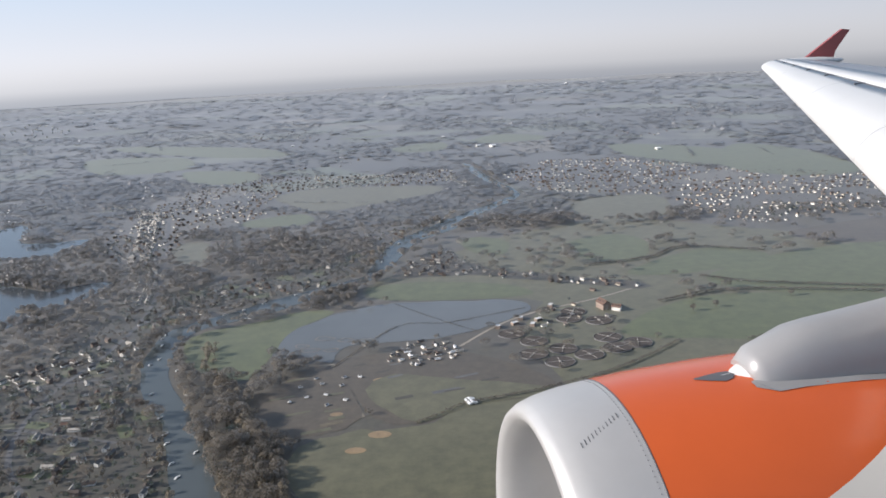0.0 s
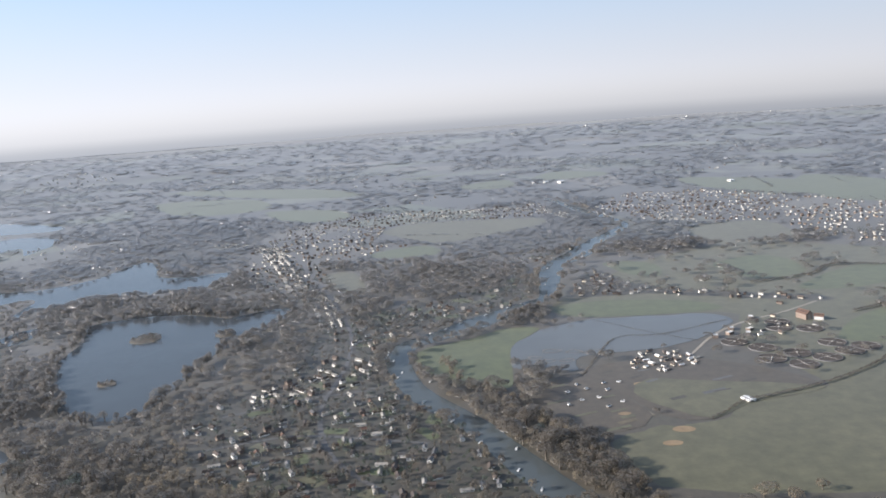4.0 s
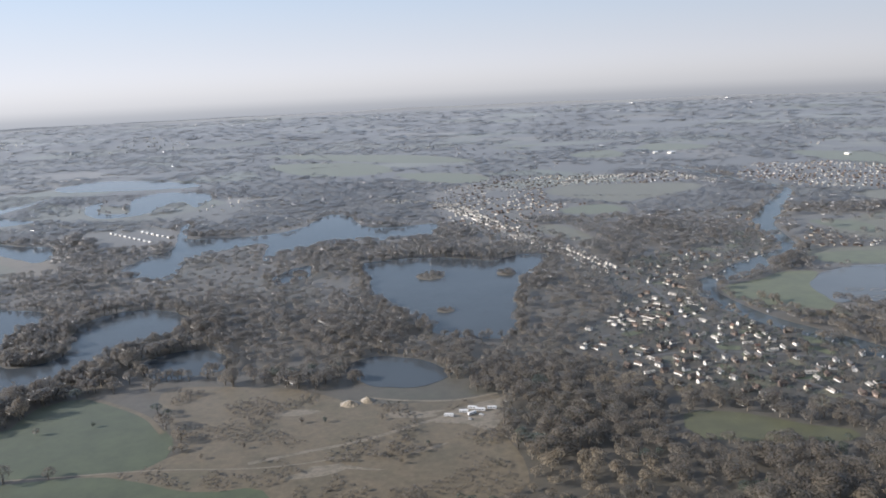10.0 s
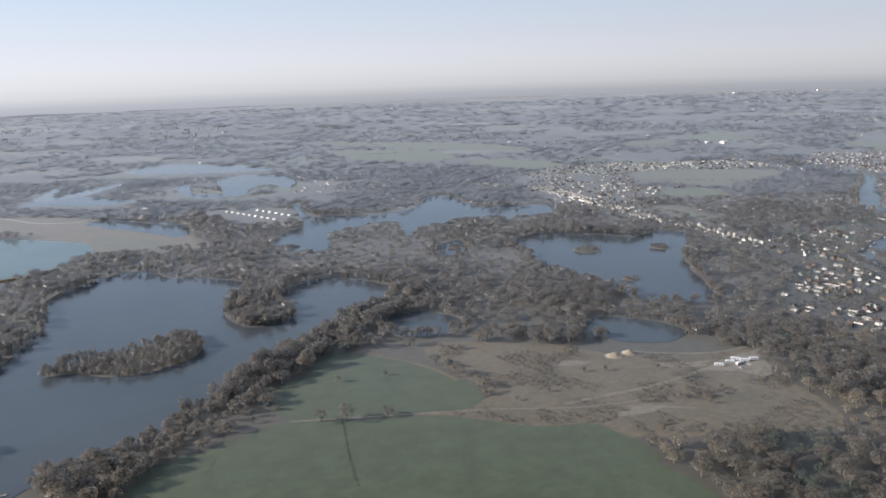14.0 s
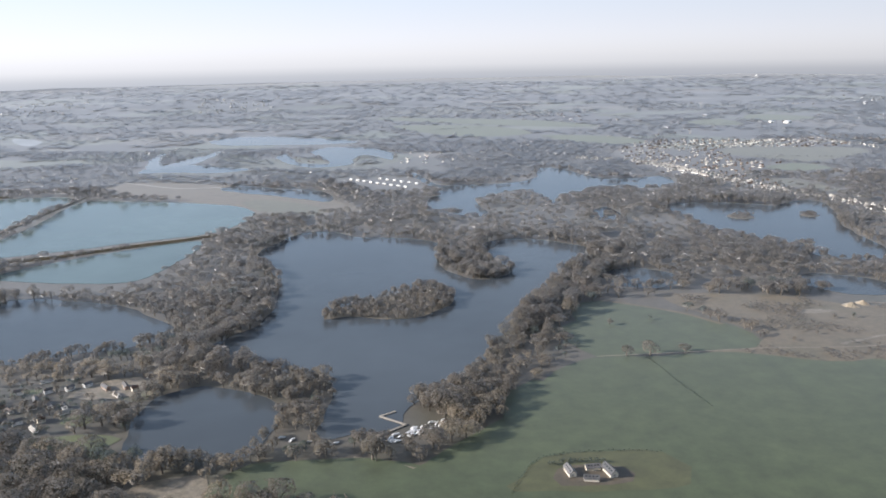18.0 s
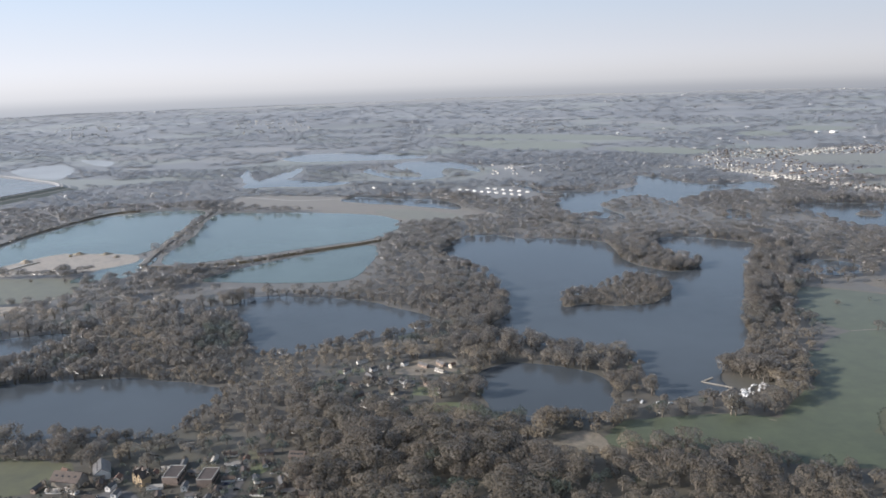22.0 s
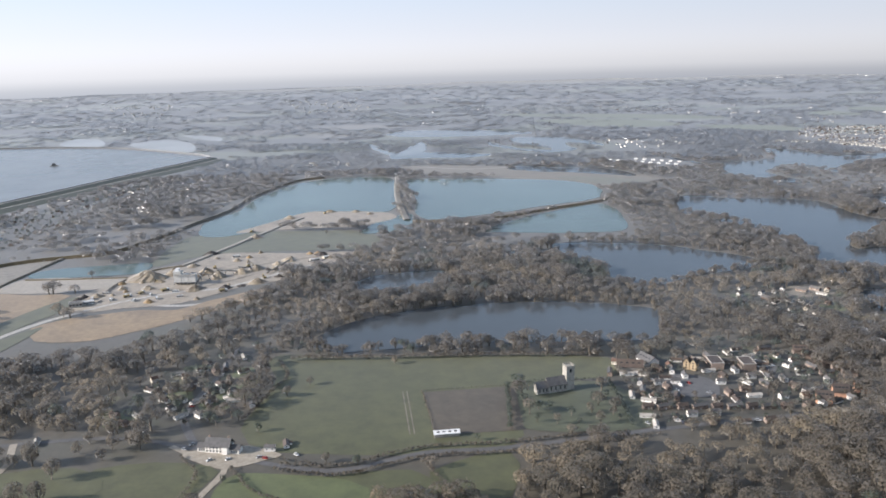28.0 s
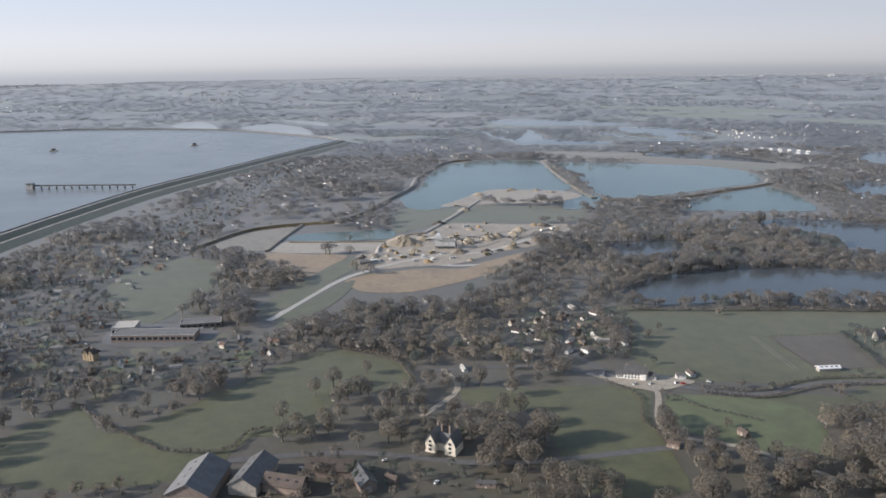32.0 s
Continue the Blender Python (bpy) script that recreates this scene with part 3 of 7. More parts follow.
field("sand_bar", "bar", [(-1080, 418), (-1065, 445), (-1035, 492), (-1015, 495), (-968, 482), (-956, 455), (-982, 431), (-1019, 424), (-1047, 423)], M_SAND, "pale sand bar between two gravel-pit lakes", 0.15, 0.6)
field("quarry_bank", "qtan", [(-1144, 203), (-1135, 213), (-1121, 220), (-1096, 226), (-1078, 223), (-1064, 238), (-1030, 262), (-1040, 236), (-1068, 208), (-1092, 188), (-1115, 178), (-1135, 182)], M_EARTH, "brown stripped earth beside the quarry", 0.055)
field("quarry_field", "qfield", [(-1113, 411), (-1083, 416), (-1060, 418), (-1038, 418), (-980, 402), (-978, 350), (-1056, 352), (-1089, 347), (-1118, 322)], M_OLIVE, "flat olive ground between quarry pits", 0.04)
field("reed_land", "reed", [(-761, 574), (-840, 657), (-943, 720), (-917, 784), (-761, 711), (-665, 596), (-719, 579)], M_ROUGH, "brown rough grassland behind the pits", 0.004)
field("field", "F8", [(-559, 191), (-580, 185), (-587, 155), (-602, 137), (-614, 124), (-603, 111), (-569, 109)], M_CROP, "green winter crop field beside a tree belt", 0.06)
field("field", "F9", [(-675, 131), (-652, 133), (-632, 132), (-617, 122), (-611, 112), (-678, 116)], M_CROP, "green field behind a line of bare trees", 0.06)
field("farm_paddock", "fp", [(-588, 108), (-584, 117), (-575, 129), (-552, 132), (-534, 130), (-530, 108)], M_OLIVE, "olive paddock round a small farm", 0.06)
field("farm_yard", "fy", [(-573, 111), (-572, 121), (-562, 123.5), (-549, 121), (-548, 111)], M_SOIL, "dark bare farm yard", 0.07)
field("churchyard", "cy", [(-923, 98), (-883, 94), (-879, 56), (-926, 62)], M_BANK, "green churchyard and gardens inside a wall", 0.05)
field("plot", "F3plot", [(-956, 96), (-920, 97), (-923, 59), (-954, 59)], M_SOIL, "square brown plot inside a hedge", 0.065, 0.0)
field("paddock", "park", [(-1093, 51), (-1071, 51), (-1059, 43), (-1061, 32), (-1087, 35)], M_OLIVE, "small dark green paddock", 0.06)
field("quarry_pit", "qpit", [(-1197, 277), (-1187, 304), (-1123, 297), (-1117, 310), (-1128, 279), (-1154, 268)], M_TRACK, "flat pale settling ground of the quarry", 0.055, 0.4)
field("quarry_pit", "qpit2", [(-1238, 292), (-1214, 338), (-1190, 350), (-1192, 316), (-1200, 278)], M_WORN, "flat grey-brown ground inside a quarry bank", 0.05, 0.4)

field("quarry_bank", "qtan3", [(-1212, 254), (-1199, 272), (-1167, 266), (-1146, 261), (-1154, 236), (-1164, 213), (-1173, 216), (-1184, 237)], M_EARTH, "brown stripped earth beside the quarry", 0.06)
field("grass_strip", "g32", [(-1184, 158), (-1172, 192), (-1150, 248), (-1139, 257), (-1138, 234), (-1148, 212), (-1162, 174), (-1177, 144)], M_OLIVE, "dull green grass strip along a haul road", 0.065, 0.3)
field("grass_strip", "g33", [(-1172, 138), (-1157, 176), (-1145, 199), (-1139, 203), (-1145, 168), (-1159, 141), (-1168, 127)], M_OLIVE, "dull green verge beside a haul road", 0.065, 0.3)
field("field", "m13", [(-782, 641), (-755, 650), (-703, 604), (-703, 567), (-750, 589)], M_DULL, "small pale meadow between lakes")
field("field", "fa", [(-654, 1436), (-480, 1405), (-417, 1241), (-544, 1225)], M_FIELD, "green field far off")
field("field", "fb", [(-735, 1677), (-400, 1525), (-282, 1363), (-390, 1369), (-593, 1519)], M_FIELD, "long pale field far off")
field("field", "fc", [(-229, 1617), (-142, 1820), (-123, 1641), (-180, 1581)], M_FIELD, "pale green hillside field far off")
field("field", "fd", [(-101, 1390), (-23, 1444), (-18, 1328), (-87, 1319)], M_FIELD, "green field far off")
field("field", "fe", [(27, 1438), (83, 1532), (161, 1469), (144, 1399), (45, 1392)], M_FIELD, "green field far off")
field("caravan_ground", "cg", [(-347, 257), (-340, 268), (-327, 276), (-317, 280), (-318, 261), (-324, 246), (-333, 253)], M_WORN, "worn sandy ground round parked caravans", 0.07, 1.0)
field("pub_yard", "py", [(-1037, 58), (-1017, 60), (-1005, 52), (-1010, 49), (-1022, 45), (-1034, 52)], M_TRACK, "pale gravel yard of a roadside inn", 0.07, 0.4)
field("yard", "v9y", [(-865, 89), (-855, 101), (-843, 93), (-846, 78), (-860, 78)], M_ROAD, "grey asphalt yard between houses", 0.07, 0.3)
field("yard", "sch", [(-1244, 113), (-1240, 138), (-1202, 131), (-1196, 116), (-1213, 106)], M_ROAD, "grey asphalt yard of a school", 0.07, 0.3)
field("yard", "vy", [(-762, 193), (-756, 207), (-738, 213), (-731, 199), (-740, 190)], M_WORN, "pale worn yard among lakeside sheds", 0.06, 0.5)
field("clearing", "clr", [(-760, 156), (-739, 158), (-726, 154), (-734, 146), (-752, 148)], M_FIELD, "small green clearing among trees", 0.06, 0.5)
field("rough_ground", "tanp", [(-716, 108), (-708, 121), (-691, 125), (-685, 117), (-690, 106)], M_WORN, "pale rough patch beside a field", 0.06, 0.5)
field("gardens", "plots", [(-1272, 205), (-1259, 260), (-1233, 257), (-1215, 231), (-1219, 165), (-1239, 136)], M_OLIVE, "green garden plots and lawns among scattered houses", 0.03, 1.0)
field("field", "F10", [(-640, 96), (-615, 128), (-585, 160), (-560, 180), (-480, 190), (-400, 172), (-385, 100), (-500, 70)], M_CROP, "green winter crop field reaching to a tree belt", 0.004)
field("meadow", "ng", [(-48, 356), (-35, 374), (-10, 366), (44, 347), (3, 334), (-21, 318), (-36, 332)], M_DULL, "small olive meadow beside brown plots", 0.075)
field("allotment", "al2", [(-101, 343), (-77, 389), (-64, 379), (-46, 326), (-64, 311), (-86, 314)], M_SOIL, "brown allotment plots by a river belt", 0.02)
sheet("island", smooth([(-666, 283), (-663, 299), (-647, 312), (-630, 326), (-612, 338), (-599, 326), (-598, 305), (-614, 285), (-633, 281), (-651, 287)], 4.0, 1.0, 77), 0.2, M_ROUGH, "low wooded island in a large lake", "island")

# ---- roads and tracks ----
def lane(name, points, width, material, label, z=0.09):
    c = curve(points)
    ROADS.append((c, width))
    strip(name, c, width, z, material, label, "road")


ROADS = []


def ridge(name, points, top, height, material, label, z=0.02):
    """A raised earth bank with a flat top and sloping sides."""
    c = curve(points)
    ROADS.append((c, top + 2 * height))
    t = np.gradient(c, axis=0)
    t /= np.linalg.norm(t, axis=1)[:, None]
    o = np.stack([-t[:, 1], t[:, 0]], 1)
    v, f = [], []
    for i, (p, q) in enumerate(zip(c, o)):
        h = height * (1 + 0.35 * noise.noise((p[0] * 0.05, p[1] * 0.05, 3.1)))
        v += [(p[0] + q[0] * d, p[1] + q[1] * d, hh) for d, hh in ((-top / 2 - height * 1.3, z), (-top / 2, h), (top / 2, h), (top / 2 + height * 1.3, z))]
    for i in range(len(c) - 1):
        for k in range(3):
            f.append((4 * i + k, 4 * i + k + 1, 4 * i + k + 5, 4 * i + k + 4))
    me = bpy.data.meshes.new(name)
    me.from_pydata(v, [], f)
    me.materials.append(material)
    tagged(new(name, me), label, "bank", kind="structure")


lane("haul_road", [(-1176, 138), (-1158, 182), (-1147, 205), (-1136, 220), (-1122, 230), (-1097, 234), (-1079, 230), (-1066, 232)], 3.6, M_CHALK, "pale chalky haul road leading into a quarry")
lane("site_track", [(-1128, 229), (-1112, 243), (-1090, 256), (-1062, 262), (-1040, 282), (-1010, 312)], 2.6, M_CHALK, "pale rutted track across a quarry floor", 0.17)
lane("site_track", [(-1112, 243), (-1112, 262), (-1104, 284), (-1094, 318), (-1088, 340)], 2.2, M_TRACK, "pale rutted track past sand heaps", 0.175)
lane("site_track", [(-1075, 300), (-1052, 312), (-1030, 322), (-998, 334)], 1.8, M_ROUGH, "dark wet rut across a quarry floor", 0.18)
lane("site_track", [(-1108, 268), (-1086, 262), (-1066, 272), (-1048, 290)], 1.6, M_ROUGH, "dark wet rut across a quarry floor", 0.185)
ridge("quarry_bund", [(-1198, 277), (-1192, 317), (-1185, 355)], 1.4, 1.0, M_ROUGH, "brown earth bund across settling ground")
ridge("quarry_bund", [(-1187, 301), (-1156, 298), (-1123, 296)], 0.8, 0.7, M_ROUGH, "brown earth bund below a settling pool")
ridge("quarry_bund", [(-1128, 262), (-1126, 284), (-1114, 310), (-1096, 320)], 1.0, 1.0, M_SAND, "sandy bund at the edge of a quarry floor")
ridge("quarry_road", [(-1098, 318), (-1088, 340), (-1065, 396), (-1045, 446), (-1034, 468)], 2.6, 0.9, M_TRACK, "raised sandy haul road between gravel pits")
lane("village_street", [(-1104, 71), (-1065, 72), (-1034, 60), (-1008, 46), (-985, 39), (-959, 47), (-931, 47), (-880, 53), (-800, 60), (-700, 70)], 2.5, M_ROAD, "grey village road between hedges")
lane("lane", [(-1043, 63), (-1025, 47), (-1022, 42), (-1029, 19), (-1025, 8), (-1008, 0), (-990, -20)], 2.2, M_TRACK, "narrow pale lane between paddocks", 0.1)
lane("village_street", [(-1034, 60), (-1044, 88), (-1039, 120), (-1036, 160)], 2.8, M_ROAD, "grey side street between houses", 0.1)
lane("village_street", [(-1320, 125), (-1262, 138), (-1225, 142), (-1190, 132)], 3.2, M_ROAD, "grey road through the village", 0.1)
lane("village_street", [(-1168, 4), (-1130, 6), (-1085, -4), (-1029, 2)], 3.0, M_ROAD, "grey road past large barns", 0.1)
lane("park_drive", [(-1098, 72), (-1094, 52), (-1108, 30)], 2.4, M_TRACK, "pale drive through parkland", 0.1)
lane("farm_track", [(-69, 392), (-60, 368), (-52, 345), (-46, 326)], 2.2, M_WORN, "worn earth track beside allotments")
lane("works_road", [(-5, 405), (20, 440), (45, 462), (80, 480), (110, 500)], 1.8, M_TRACK, "pale concrete road into a sewage works")
lane("field_track", [(-588, 108), (-580, 124), (-575, 129), (-552, 133), (-530, 135)], 1.2, M_WORN, "worn track along a crop field")
lane("field_track", [(-640, 134), (-624, 127), (-613, 121), (-600, 110)], 1.6, M_WORN, "pale track between a field and a tree belt")
lane("worn_track", [(-420, 226), (-399, 234), (-377, 242), (-350, 258), (-330, 268), (-312, 284)], 2.4, M_WORN, "pale worn track over rough grassland")
lane("worn_track", [(-380, 288), (-360, 282), (-338, 280), (-318, 286)], 1.8, M_WORN, "pale worn track over rough grassland", 0.11)
lane("field_path", [(-536, 220), (-515, 221), (-492, 222), (-455, 224), (-413, 222), (-380, 228)], 1.0, M_WORN, "worn pale path between two crop fields")
lane("field_edge", [(-464, 258), (-478, 277), (-500, 294), (-516, 304)], 2.6, M_ROUGH, "worn brown edge of a crop field", 0.08)
ridge("pit_bank", [(-1250, 285), (-1240, 302), (-1231, 324), (-1216, 344), (-1186, 357), (-1155, 369), (-1136, 412), (-1122, 455), (-1102, 515), (-1092, 585), (-1062, 680), (-1030, 706)], 2.0, 1.8, M_ROUGH, "brown raised bank round a gravel pit")
ridge("causeway", [(-948, 690), (-951, 620), (-952, 554), (-951, 500), (-948, 442)], 4.0, 1.0, M_ROUGH, "brown earth causeway between two gravel pits", 0.15)
lane("pale_shore", [(-948, 790), (-915, 768), (-878, 742), (-850, 735), (-820, 738)], 2.6, M_CHALK, "pale stony shore along a gravel pit", 0.14)
ridge("causeway", [(-944, 432), (-886, 432), (-830, 463), (-776, 494), (-760, 520)], 3.0, 1.8, M_ROUGH, "long straight earth bank between gravel pits", 0.15)
lane("village_street", [(-150, 250), (-190, 300), (-205, 360), (-200, 430), (-205, 500), (-230, 600), (-262, 700), (-300, 820)], 2.6, M_ROAD, "grey road through a riverside village")
lane("village_street", [(-255, 320), (-215, 330), (-180, 322), (-150, 312)], 2.2, M_ROAD, "grey side street in a riverside village", 0.1)
lane("village_street", [(-255, 360), (-215, 378), (-190, 384), (-180, 388)], 2.2, M_ROAD, "grey side street in a riverside village", 0.1)


def near_road(p, extra):
    bad = np.zeros(len(p), bool)
    for c, w in ROADS:
        d = ((p[:, None, :] - c[None, ::2, :]) ** 2).sum(2).min(1)
        bad |= d < (w / 2 + extra) ** 2
    return bad


# ---- reservoir: turfed embankment round raised water ----
CREST = curve([(-1760, 1134), (-1587, 1155), (-1390, 1105), (-1245, 985), (-1197, 925), (-1200, 890), (-1253, 757), (-1297, 639), (-1345, 506), (-1372, 387), (-1386, 310), (-1425, 100), (-1500, -150)], 18)


def build_reservoir():
    t = np.gradient(CREST, axis=0)
    t /= np.linalg.norm(t, axis=1)[:, None]
    out = np.stack([-t[:, 1], t[:, 0]], 1)            # away from the water
    prof = [(21, 0.02, 0), (11, 2.6, 0), (9.2, 2.7, 1), (2.2, 5.2, 0), (-1.2, 5.3, 1), (-1.4, 6.0, 2), (-2.0, 6.0, 2), (-2.2, 5.2, 2), (-6, 3.4, 2)]
    v, f, mi = [], [], []
    m = len(prof)
    for c, o in zip(CREST, out):
        v += [(c[0] + o[0] * d, c[1] + o[1] * d, z) for d, z, _ in prof]
    for i in range(len(CREST) - 1):
        for k in range(m - 1):
            a = i * m + k
            f.append((a, a + m, a + m + 1, a + 1))
            mi.append(prof[k + 1][2])
    me = bpy.data.meshes.new("embankment")
    me.from_pydata(v, [], f)
    for x in (M_BANK, M_TRACK, M_STONE):
        me.materials.append(x)
    me.polygons.foreach_set("material_index", mi)
    me.update()
    tagged(new("embankment", me), "long turfed reservoir embankment with a pale road on its shoulder", "embankment", kind="structure")
    inner = CREST - out * 5.0
    ring = np.concatenate([inner, [(-2400, -200), (-2400, 1100)]])
    sheet("reservoir_water", ring, 4.0, M_RES, "broad pale reservoir held above the fields", "water")


M_RES = water_material("reservoir_water", (0.150, 0.157, 0.160), 0.25)
build_reservoir()


# ---- trees ----
def crown_template(r, lobes, rings, tufts, size, trunk, low=-0.62):
    """Bare crown: an uneven mass of twigs in rounded boughs, ragged with fine tufts, over a tapered trunk with limbs. Radius about 1, height about 2.5."""
    bm = bmesh.new()
    bmesh.ops.create_icosphere(bm, subdivisions=rings, radius=1.0)
    d = np.array([v.co[:] for v in bm.verts])
    f0 = np.array([[v.index for v in p.verts] for p in bm.faces])
    bm.free()
    boughs = r.normal(size=(lobes, 3)) * (1, 1, 0.8) + (0, 0, 0.25)
    boughs /= np.linalg.norm(boughs, axis=1)[:, None]
    reach = r.uniform(0.22, 0.5, lobes)
    rad = 0.56 + (reach * np.maximum(0, d @ boughs.T) ** 5).max(1) + r.normal(0, 0.035, len(d))
    shell = d * rad[:, None] * (1.08, 1.08, 1.12) + (r.normal(0, 0.1), r.normal(0, 0.1), 1.32)
    shell[:, 2] = np.maximum(shell[:, 2], 0.42 + 0.1 * r.uniform(size=len(d)))
    keep = f0[d[f0].mean(1)[:, 2] > low]
    v, f, mi = list(shell), [tuple(k) for k in keep], [0] * len(keep)
    for _ in range(tufts):
        i = int(r.integers(len(d)))
        if d[i, 2] < -0.5:
            continue
        a = d[i] + r.normal(size=3) * 0.45
        a /= np.linalg.norm(a)
        b = np.cross(a, r.normal(size=3))
        b /= np.linalg.norm(b)
        p = d[i] + r.normal(size=3) * 0.3
        c = shell[i] + (p / np.linalg.norm(p) - d[i]) * rad[i] + d[i] * r.uniform(-0.08, 0.12)
        k = size * r.uniform(0.6, 1.4)
        n = len(v)
        v += [c + a * k * 1.3, c - a * k * 0.4 + b * k * 0.4, c - a * k * 0.4 - b * k * 0.4]
        f.append((n, n + 1, n + 2))
        mi.append(0)
    if trunk:
        rods = [((0, 0, 0), (0, 0, 1.3), 0.09, 0.05)] + [((0, 0, 0.4), tuple(np.array((0, 0, 1.32)) + q * 0.7), 0.05, 0.015) for q in boughs[:2]]
        for p, q, r0, r1 in rods:
            k = len(v)
            for c, rr in ((p, r0), (q, r1)):
                for i in range(3):
                    v.append(np.array(c) + rr * np.array((math.cos(2.1 * i), math.sin(2.1 * i), 0)))
            for i in range(3):
                j = (i + 1) % 3
                f += [(k + i, k + j, k + 3 + j), (k + i, k + 3 + j, k + 3 + i)]
                mi += [1, 1]
    return np.array(v), np.array(f), np.array(mi)


tr = np.random.default_rng(3)
NEAR = [crown_template(tr, 9, 2, 90, 0.15, True, -0.3) for _ in range(10)]
TALL = [crown_template(tr, 12, 2, 250, 0.11, True) for _ in range(5)]
MID = [crown_template(tr, 7, 2, 48, 0.19, False, -0.3) for _ in range(10)]
FAR = [crown_template(tr, 5, 2, 0, 0.3, False, 0.0) for _ in range(8)]


def grove(name, pts, size, templates, material, label, seed, squat=1.0):
    """Many trees in one mesh: pts (n, 2), size: mean height in metres."""
    if not len(pts):
        return
    r = np.random.default_rng(seed)
    vs, fs, ms, base = [], [], [], 0
    which = r.integers(len(templates), size=len(pts))
    tall = size * np.clip(0.95 + 0.5 * patch(pts, 0.02, 5.5), 0.6, 1.4)
    for w, (tv, tf, tm) in enumerate(templates):
        p = pts[which == w]
        if not len(p):
            continue
        k = len(p)
        a = r.uniform(0, 6.28, k)
        h = tall[which == w] * r.uniform(0.62, 1.2, k) / 2.5
        wd = h * r.uniform(0.85, 1.2, k) * squat
        c, s = np.cos(a), np.sin(a)
        x = tv[None, :, 0] * c[:, None] - tv[None, :, 1] * s[:, None]
        y = tv[None, :, 0] * s[:, None] + tv[None, :, 1] * c[:, None]
        v = np.stack([x * wd[:, None] + p[:, None, 0], y * wd[:, None] + p[:, None, 1], tv[None, :, 2] * h[:, None] + np.array([land_z(*q) for q in p])[:, None]], 2)
        vs.append(v.reshape(-1, 3))
        fs.append((tf[None] + (np.arange(k) * len(tv))[:, None, None] + base).reshape(-1, 3))
        ms.append(np.tile(tm, k))
        base += k * len(tv)
    me = tri_mesh(name, np.concatenate(vs), np.concatenate(fs), [material, M_TRUNK], np.concatenate(ms))
    tagged(new(name, me), label, "trees", kind="stuff")


VILLAGES = {
    "V1": [(-269, 340), (-252, 377), (-229, 433), (-224, 510), (-182, 548), (-117, 586), (-70, 638), (-43, 694), (-80, 555), (-119, 514), (-170, 482), (-182, 445), (-181, 391), (-159, 342), (-141, 317), (-154, 287), (-179, 258), (-211, 268), (-232, 282), (-256, 304)],
    "V1b": [(-273, 361), (-241, 404), (-206, 448), (-177, 398), (-154, 356), (-130, 310), (-110, 269), (-102, 251), (-198, 258), (-243, 309)],
    "V2": [(-342, 759), (-357, 945), (-301, 1042), (-249, 1102), (-107, 1076), (6, 1090), (-8, 976), (-118, 953), (-203, 969), (-217, 845), (-173, 827), (-260, 730), (-226, 666), (-273, 624), (-302, 666)],
    "V3": [(53, 1018), (123, 1129), (231, 1116), (336, 966), (430, 900), (600, 850), (700, 740), (500, 700), (385, 714), (306, 682), (246, 662), (229, 728), (213, 807), (145, 844), (95, 877)],
    "V4": [(-40, 587), (-15, 636), (7, 586), (35, 557), (72, 538), (121, 512), (115, 500), (63, 522), (6, 551), (-46, 553)],
    "V4b": [(-86, 693), (-26, 726), (-5, 761), (-11, 723), (-35, 681), (-63, 666)],
    "V6": [(-1307, 157), (-1252, 152), (-1191, 115), (-1156, 105), (-1167, 86), (-1201, 61), (-1258, 50)],
    "V6b": [(-1325, 196), (-1288, 215), (-1285, 500), (-1230, 700), (-1205, 690), (-1224, 541), (-1241, 361), (-1257, 212), (-1252, 152), (-1307, 157)],
    "V7": [(-1065, 127), (-1034, 150), (-1025, 116), (-1023, 87), (-1047, 76), (-1059, 97)],
    "V8": [(-1081, 111), (-1057, 119), (-1033, 155), (-1021, 132), (-1026, 93), (-1041, 76), (-1067, 79)],
    "V9": [(-882, 105), (-874, 119), (-843, 115), (-818, 127), (-790, 112), (-800, 60), (-830, 49), (-878, 56)],
    "V10": [(-1200, -30), (-1190, 10), (-1150, 6), (-1120, 2), (-1085, -10), (-1080, -40)],
    "V11": [(-781, 165), (-782, 186), (-774, 190), (-757, 212), (-735, 203), (-736, 185), (-761, 158), (-765, 145)],
    "V12": [(-795, 201), (-776, 211), (-725, 198), (-751, 154), (-779, 152)],
    "V13": [(67, 495), (90, 504), (86, 447), (56, 422), (38, 424)],
}
VILLAGES = {k: np.array(v, float) for k, v in VILLAGES.items()}
for i, k in enumerate(("V1", "V1b", "V6", "V7", "V8", "V9", "V11", "V12", "V4", "V6b")):
    sheet("village_gardens", smooth(VILLAGES[k], 6.0, 2.0, 90 + i), 0.006 + 0.0015 * i, M_GARDEN, "dark green and brown gardens round village houses", "gardens")
EMBANKMENT = np.array([(-1160, 930), (-1232, 732), (-1280, 592), (-1328, 403), (-1358, 260), (-1400, 100), (-1480, -150), (-2400, -200), (-2400, 1100), (-1760, 1160), (-1587, 1180), (-1380, 1130), (-1230, 1010)], float)
SITES = []                                     # discs kept free of trees: x, y, radius


def dry(pts):
    ok = ~inside(pts, EMBANKMENT)
    for o in WATERS.values():
        ok &= ~inside(pts, o)
    return ok


def open_land(pts):
    ok = np.zeros(len(pts), bool)
    for o in FIELDS.values():
        ok |= inside(pts, o)
    for x, y, rad in SITES:
        ok |= (pts[:, 0] - x) ** 2 + (pts[:, 1] - y) ** 2 < rad * rad
    return ok


def jittered(x0, x1, y0, y1, step, r):
    x, y = np.meshgrid(np.arange(x0, x1, step), np.arange(y0, y1, step))
    p = np.stack([x.ravel(), y.ravel()], 1)
    return p + r.uniform(-0.5, 0.5, p.shape) * step


